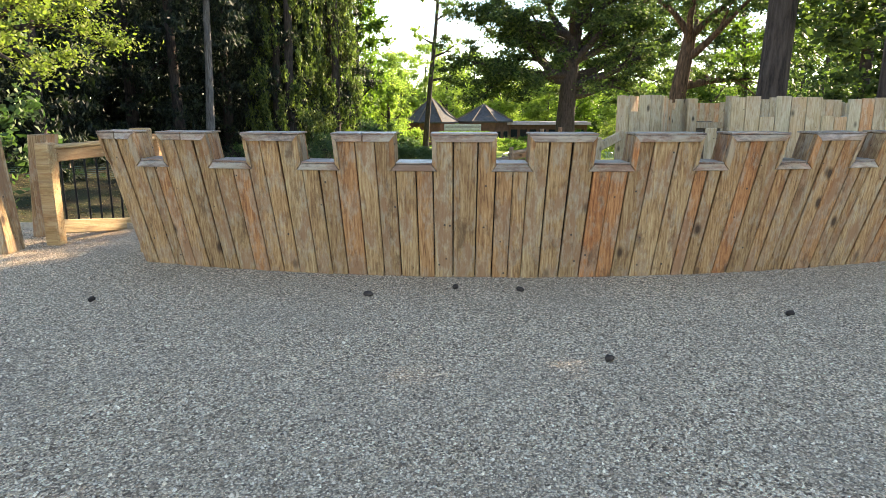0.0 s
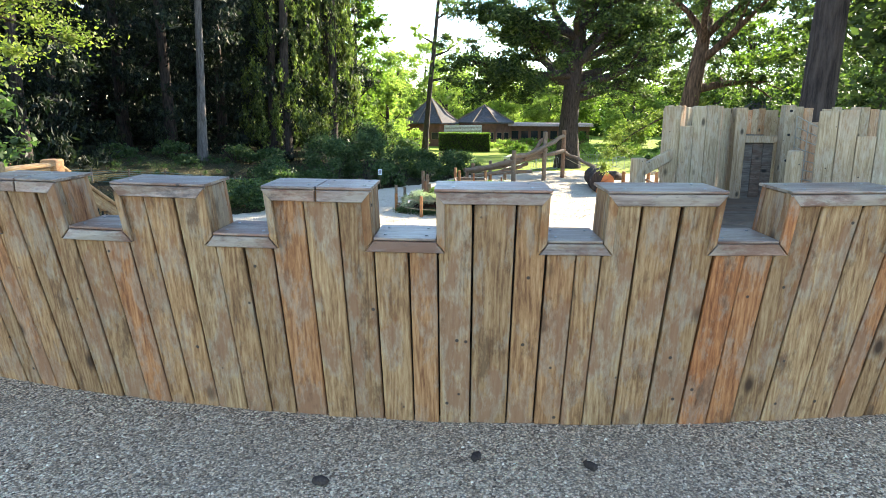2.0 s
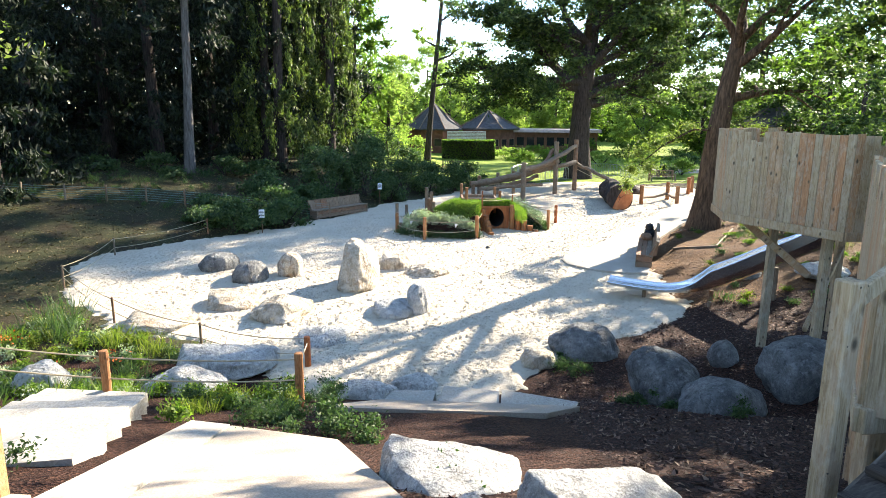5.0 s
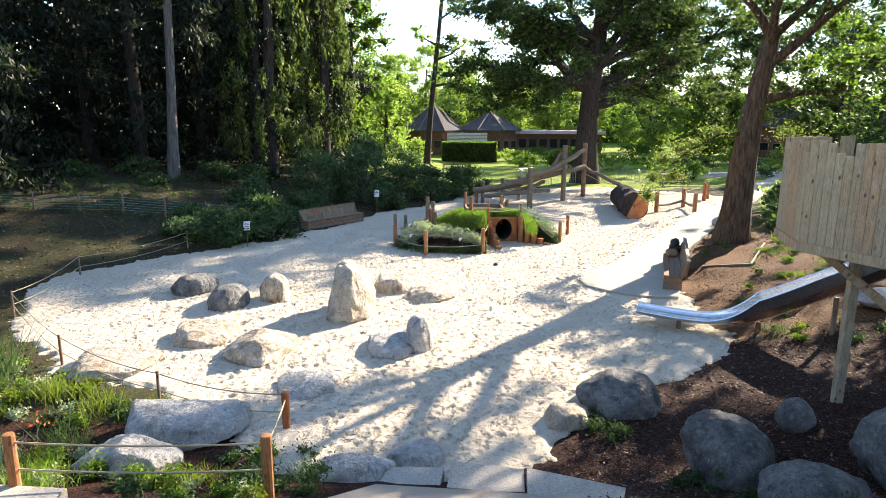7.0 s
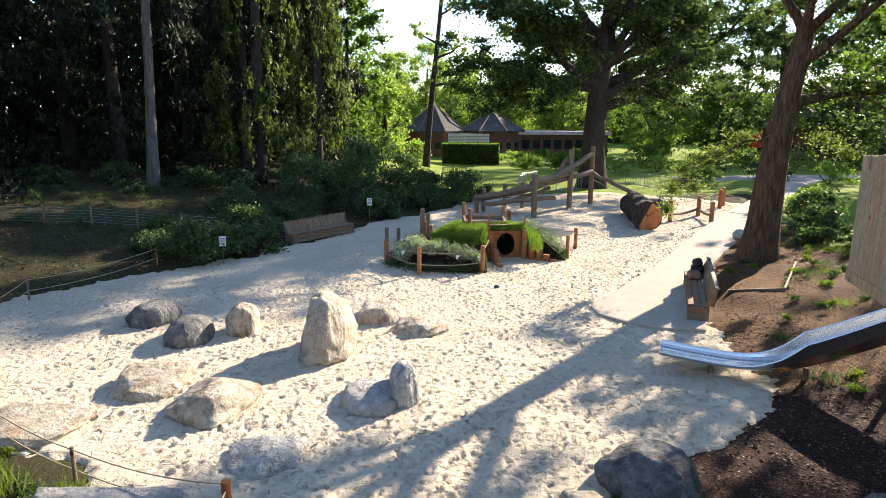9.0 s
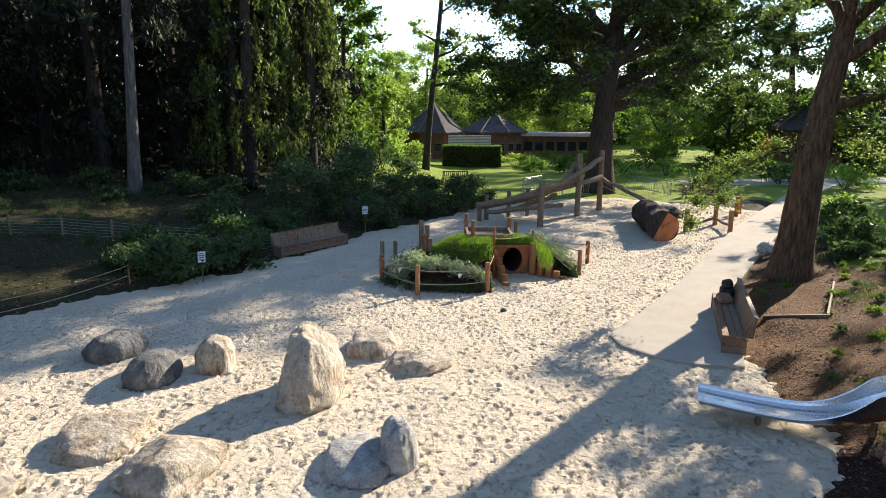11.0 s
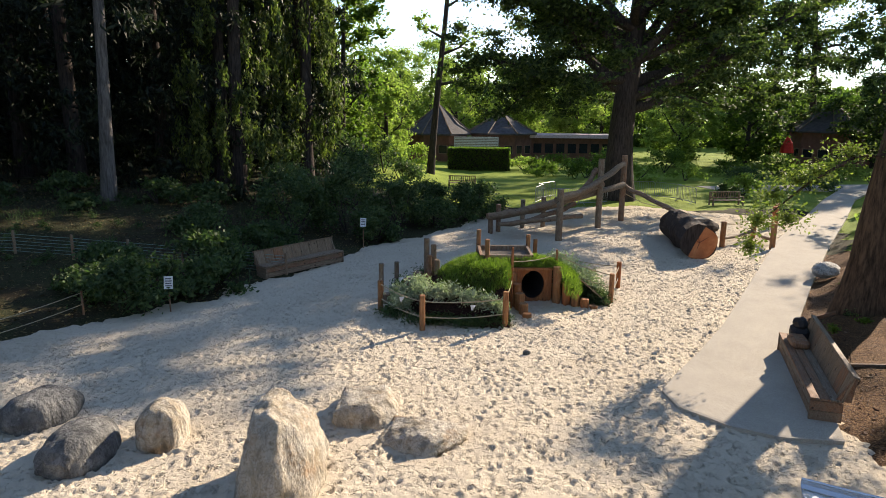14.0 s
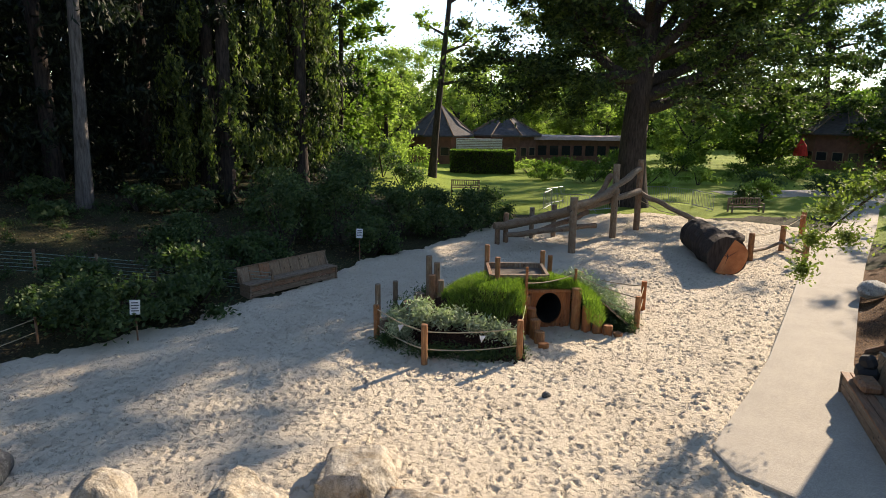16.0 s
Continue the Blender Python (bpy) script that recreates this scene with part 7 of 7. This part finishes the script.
for k, (x, y, h, n, s, mat) in enumerate(((-9.9, 21.4, 0.8, 160, 0.25, SHRUB), (-10.6, 22.4, 0.85, 180, 0.3, SHRUB), (-8.4, 20.9, 0.55, 120, 0.18, YELLOWGRASS), (-7.2, 20.5, 0.6, 120, 0.18, YELLOWGRASS), (-2.0, 13.9, 0.35, 420, 0.25, SHRUB), (-1.4, 13.6, 0.35, 420, 0.22, SHRUB), (-2.8, 14.5, 0.35, 260, 0.25, SHRUB), (-0.02, 8.75, 0.2, 90, 0.08, GRASS), (0.12, 8.5, 0.18, 70, 0.07, SHRUB), (0.2, 9.2, 0.18, 40, 0.08, GRASS),
                                          (3.3, 18.2, 0.25, 140, 0.2, SHRUB), (3.7, 17.6, 0.25, 120, 0.15, SHRUB), (2.3, 20.3, 0.3, 200, 0.22, SHRUB), (2.6, 19.9, 0.3, 160, 0.18, SHRUB), (4.6, 16.3, 0.3, 110, 0.15, SHRUB), (-3.0, 18.6, 0.45, 260, 0.3, SHRUB), (-2.4, 17.5, 0.4, 240, 0.25, SHRUB), (-0.1, 11.2, 0.22, 100, 0.15, SHRUB), (-4.4, 11.2, 0.3, 200, 0.3, SHRUB))):
    tuft(x, y, h, n, s, mat, 800 + k)

# ---- stake and wire fence under the conifers ----
stakes = []
for k in range(12):
    x, y = -27.5 + k * 1.85, 36.0 + k * 0.75 - 0.03 * k * k
    z = gz(x, y)
    thing("fence_stake", Shape().tube([(0, 0, -0.2), (0, 0, 0.8), (0, 0, 0.83)], [0.05, 0.05, 0.03], 9), GREYPOST, "pale wooden stake of a low wire fence", "fence stake", "stakes of the wire fence", at=pose(x, y, z))
    stakes.append((x, y, z + 0.7))
for dz in (0.0, 0.12, 0.24, 0.36, 0.48, 0.6):
    rope([(x, y, z - dz) for x, y, z in stakes], "thin green wire between fence stakes", 0.01, 0.009, "fence_wire", MESHNET)


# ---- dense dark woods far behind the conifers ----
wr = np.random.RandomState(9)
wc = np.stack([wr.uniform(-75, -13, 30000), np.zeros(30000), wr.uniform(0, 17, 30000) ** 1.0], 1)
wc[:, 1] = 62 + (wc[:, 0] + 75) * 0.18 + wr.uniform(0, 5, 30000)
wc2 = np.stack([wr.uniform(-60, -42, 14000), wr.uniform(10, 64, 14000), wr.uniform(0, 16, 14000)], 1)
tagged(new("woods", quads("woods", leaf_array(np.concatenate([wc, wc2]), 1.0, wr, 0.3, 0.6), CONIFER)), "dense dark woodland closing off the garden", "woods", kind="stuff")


# ---- loose pebbles and bark chips ----
def pebbles():
    r = np.random.RandomState(3)
    n = 60000
    y = 1.6 + 4.9 * r.uniform(0, 1, n) ** 1.3
    x = r.uniform(-1, 1, n) * (1.4 + (y - 1.2) * 0.85) + 0.3
    c = np.stack([x, y, np.full(n, 4.166) + r.uniform(0, 0.006, n)], 1)
    s = r.uniform(0.003, 0.0085, (n, 1, 1)) * r.uniform(0.6, 1.2, (n, 1, 3))
    base = np.array([(1, 0, -0.3), (-1, 0, -0.3), (0, 1, -0.3), (0, -1, -0.3), (0, 0, 1)], float)
    a = r.uniform(0, 6.28, n)
    v = base[None] * s + r.normal(0, 0.0012, (n, 5, 3))
    v = np.stack([v[..., 0] * np.cos(a)[:, None] - v[..., 1] * np.sin(a)[:, None], v[..., 0] * np.sin(a)[:, None] + v[..., 1] * np.cos(a)[:, None], v[..., 2]], -1) + c[:, None]
    f = np.array([(0, 2, 4), (2, 1, 4), (1, 3, 4), (3, 0, 4)])
    faces = (f[None] + 5 * np.arange(n)[:, None, None]).reshape(-1)
    me = bpy.data.meshes.new("pebbles")
    me.vertices.add(5 * n)
    me.vertices.foreach_set("co", v.reshape(-1).astype(np.float32))
    me.loops.add(12 * n)
    me.loops.foreach_set("vertex_index", faces.astype(np.int32))
    me.polygons.add(4 * n)
    me.polygons.foreach_set("loop_start", np.arange(0, 12 * n, 3, dtype=np.int32))
    me.materials.append(PEBBLE)
    me.polygons.foreach_set("use_smooth", [True] * (4 * n))
    me.update(calc_edges=True)
    tagged(new("pebbles", me), "loose grey and buff gravel pebbles", "gravel", kind="stuff")


pn = Nodes("pebble", 0.7)
PEBBLE = pn.colour(pn.ramp(pn.island(), [(0.0, (0.09, 0.06, 0.042)), (0.35, (0.36, 0.25, 0.17)), (0.7, (0.66, 0.49, 0.34)), (1.0, (1.0, 0.84, 0.64))])).m
cn = Nodes("bark_chip", 0.85)
CHIP = cn.colour(cn.ramp(cn.island(), [(0.0, (0.02, 0.012, 0.009)), (0.6, (0.07, 0.036, 0.026)), (0.9, (0.15, 0.085, 0.06)), (1.0, (0.28, 0.19, 0.13))])).m
pebbles()
cr = np.random.RandomState(14)
cx, cy = np.concatenate([cr.uniform(-1, 4, 9000), cr.uniform(1.5, 15, 52000)]), np.concatenate([cr.uniform(7.05, 11, 9000), cr.uniform(11, 40, 52000)])
# fewer dark chips past y 25.5, where the ground colour carries sunlight
keep = (sand_distance(cx, cy) < 0.15) & (edge_distance(cx, cy, LAND) < -0.05) & (edge_distance(cx, cy, PATH_EDGE) < -0.05) & ((cy < 25.5) | (cr.uniform(0, 1, len(cx)) < 0.35))
cx, cy = cx[keep], cy[keep]
near = cy < 11
cc = np.stack([cx, cy, ground_height(cx, cy) + 0.012], 1)
ch = leaf_array(cc, 1.0, cr, 0, 0.4, 0.75)
ch = cc[:, None] + (ch - cc[:, None]) * np.where(near, 0.045, 0.085)[:, None, None]
tagged(new("bark_chips", quads("bark_chips", ch, CHIP)), "loose dark brown bark chips", "mulch", kind="stuff")
lx, ly = cr.uniform(-30, -5, 26000), cr.uniform(22, 54, 26000)
keep = sand_distance(lx, ly) < 0.3
lc = np.stack([lx, ly, ground_height(lx, ly) + 0.015], 1)[keep]
LEAFFALL = foliage("fallen_leaves", (0.05, 0.035, 0.02), (0.10, 0.075, 0.035), (0.19, 0.15, 0.07), 0.1)
tagged(new("fallen_leaves", quads("fallen_leaves", leaf_array(lc, 0.11, cr, 0, 0.6, 0.7), LEAFFALL)), "scattered fallen brown leaves", "leaves", kind="stuff")


# ---- orange flowers in the bed ----
fr = np.random.RandomState(5)
for fx, fy in ((-7.6, 19.3), (-8.6, 18.6), (-10.6, 20.2)):
    fc = np.stack([fr.normal(fx, 0.18, 40), fr.normal(fy, 0.12, 40), gz(fx, fy) + fr.uniform(0.35, 0.6, 40)], 1)
    tagged(new("flower_cluster", quads("flower_cluster", leaf_array(fc, 0.06, fr, 0, 0.7), ORANGE)), "small orange flowers among green leaves", "flower")

fr2 = np.random.RandomState(19)
fw = np.stack([fr2.uniform(-40, 110, 52000), fr2.uniform(128, 140, 52000), fr2.uniform(0, 1, 52000)], 1)
fw[:, 2] *= 7 + 5 * lumps(fw[:, 0], fw[:, 1] * 0, 7.0, 33)
tagged(new("far_woods", quads("far_woods", leaf_array(fw, 0.9, fr2, 0, 0.6), OAK)), "belt of green woodland in the far distance", "woods", kind="stuff")

# ---- cones lying on the gravel ----
for k, (x, y) in enumerate(((-0.22, 4.85), (0.28, 5.02), (0.66, 4.98), (2.02, 4.55), (-1.75, 4.7), (2.05, 3.2), (0.95, 3.9), (-1.0, 1.95))):
    c = Shape().tube([(-0.028, 0, 0.014), (-0.02, 0, 0.014), (0, 0, 0.015), (0.018, 0, 0.014), (0.028, 0, 0.013)], [0.004, 0.012, 0.015, 0.011, 0.003], 9, rough=0.25, seed=k)
    thing("fir_cone", c, DARKBARK, "small dark fir cone lying on gravel", "cone", "fir cones on the gravel", at=pose(x, y, 4.168, 0, 0, k * 67))
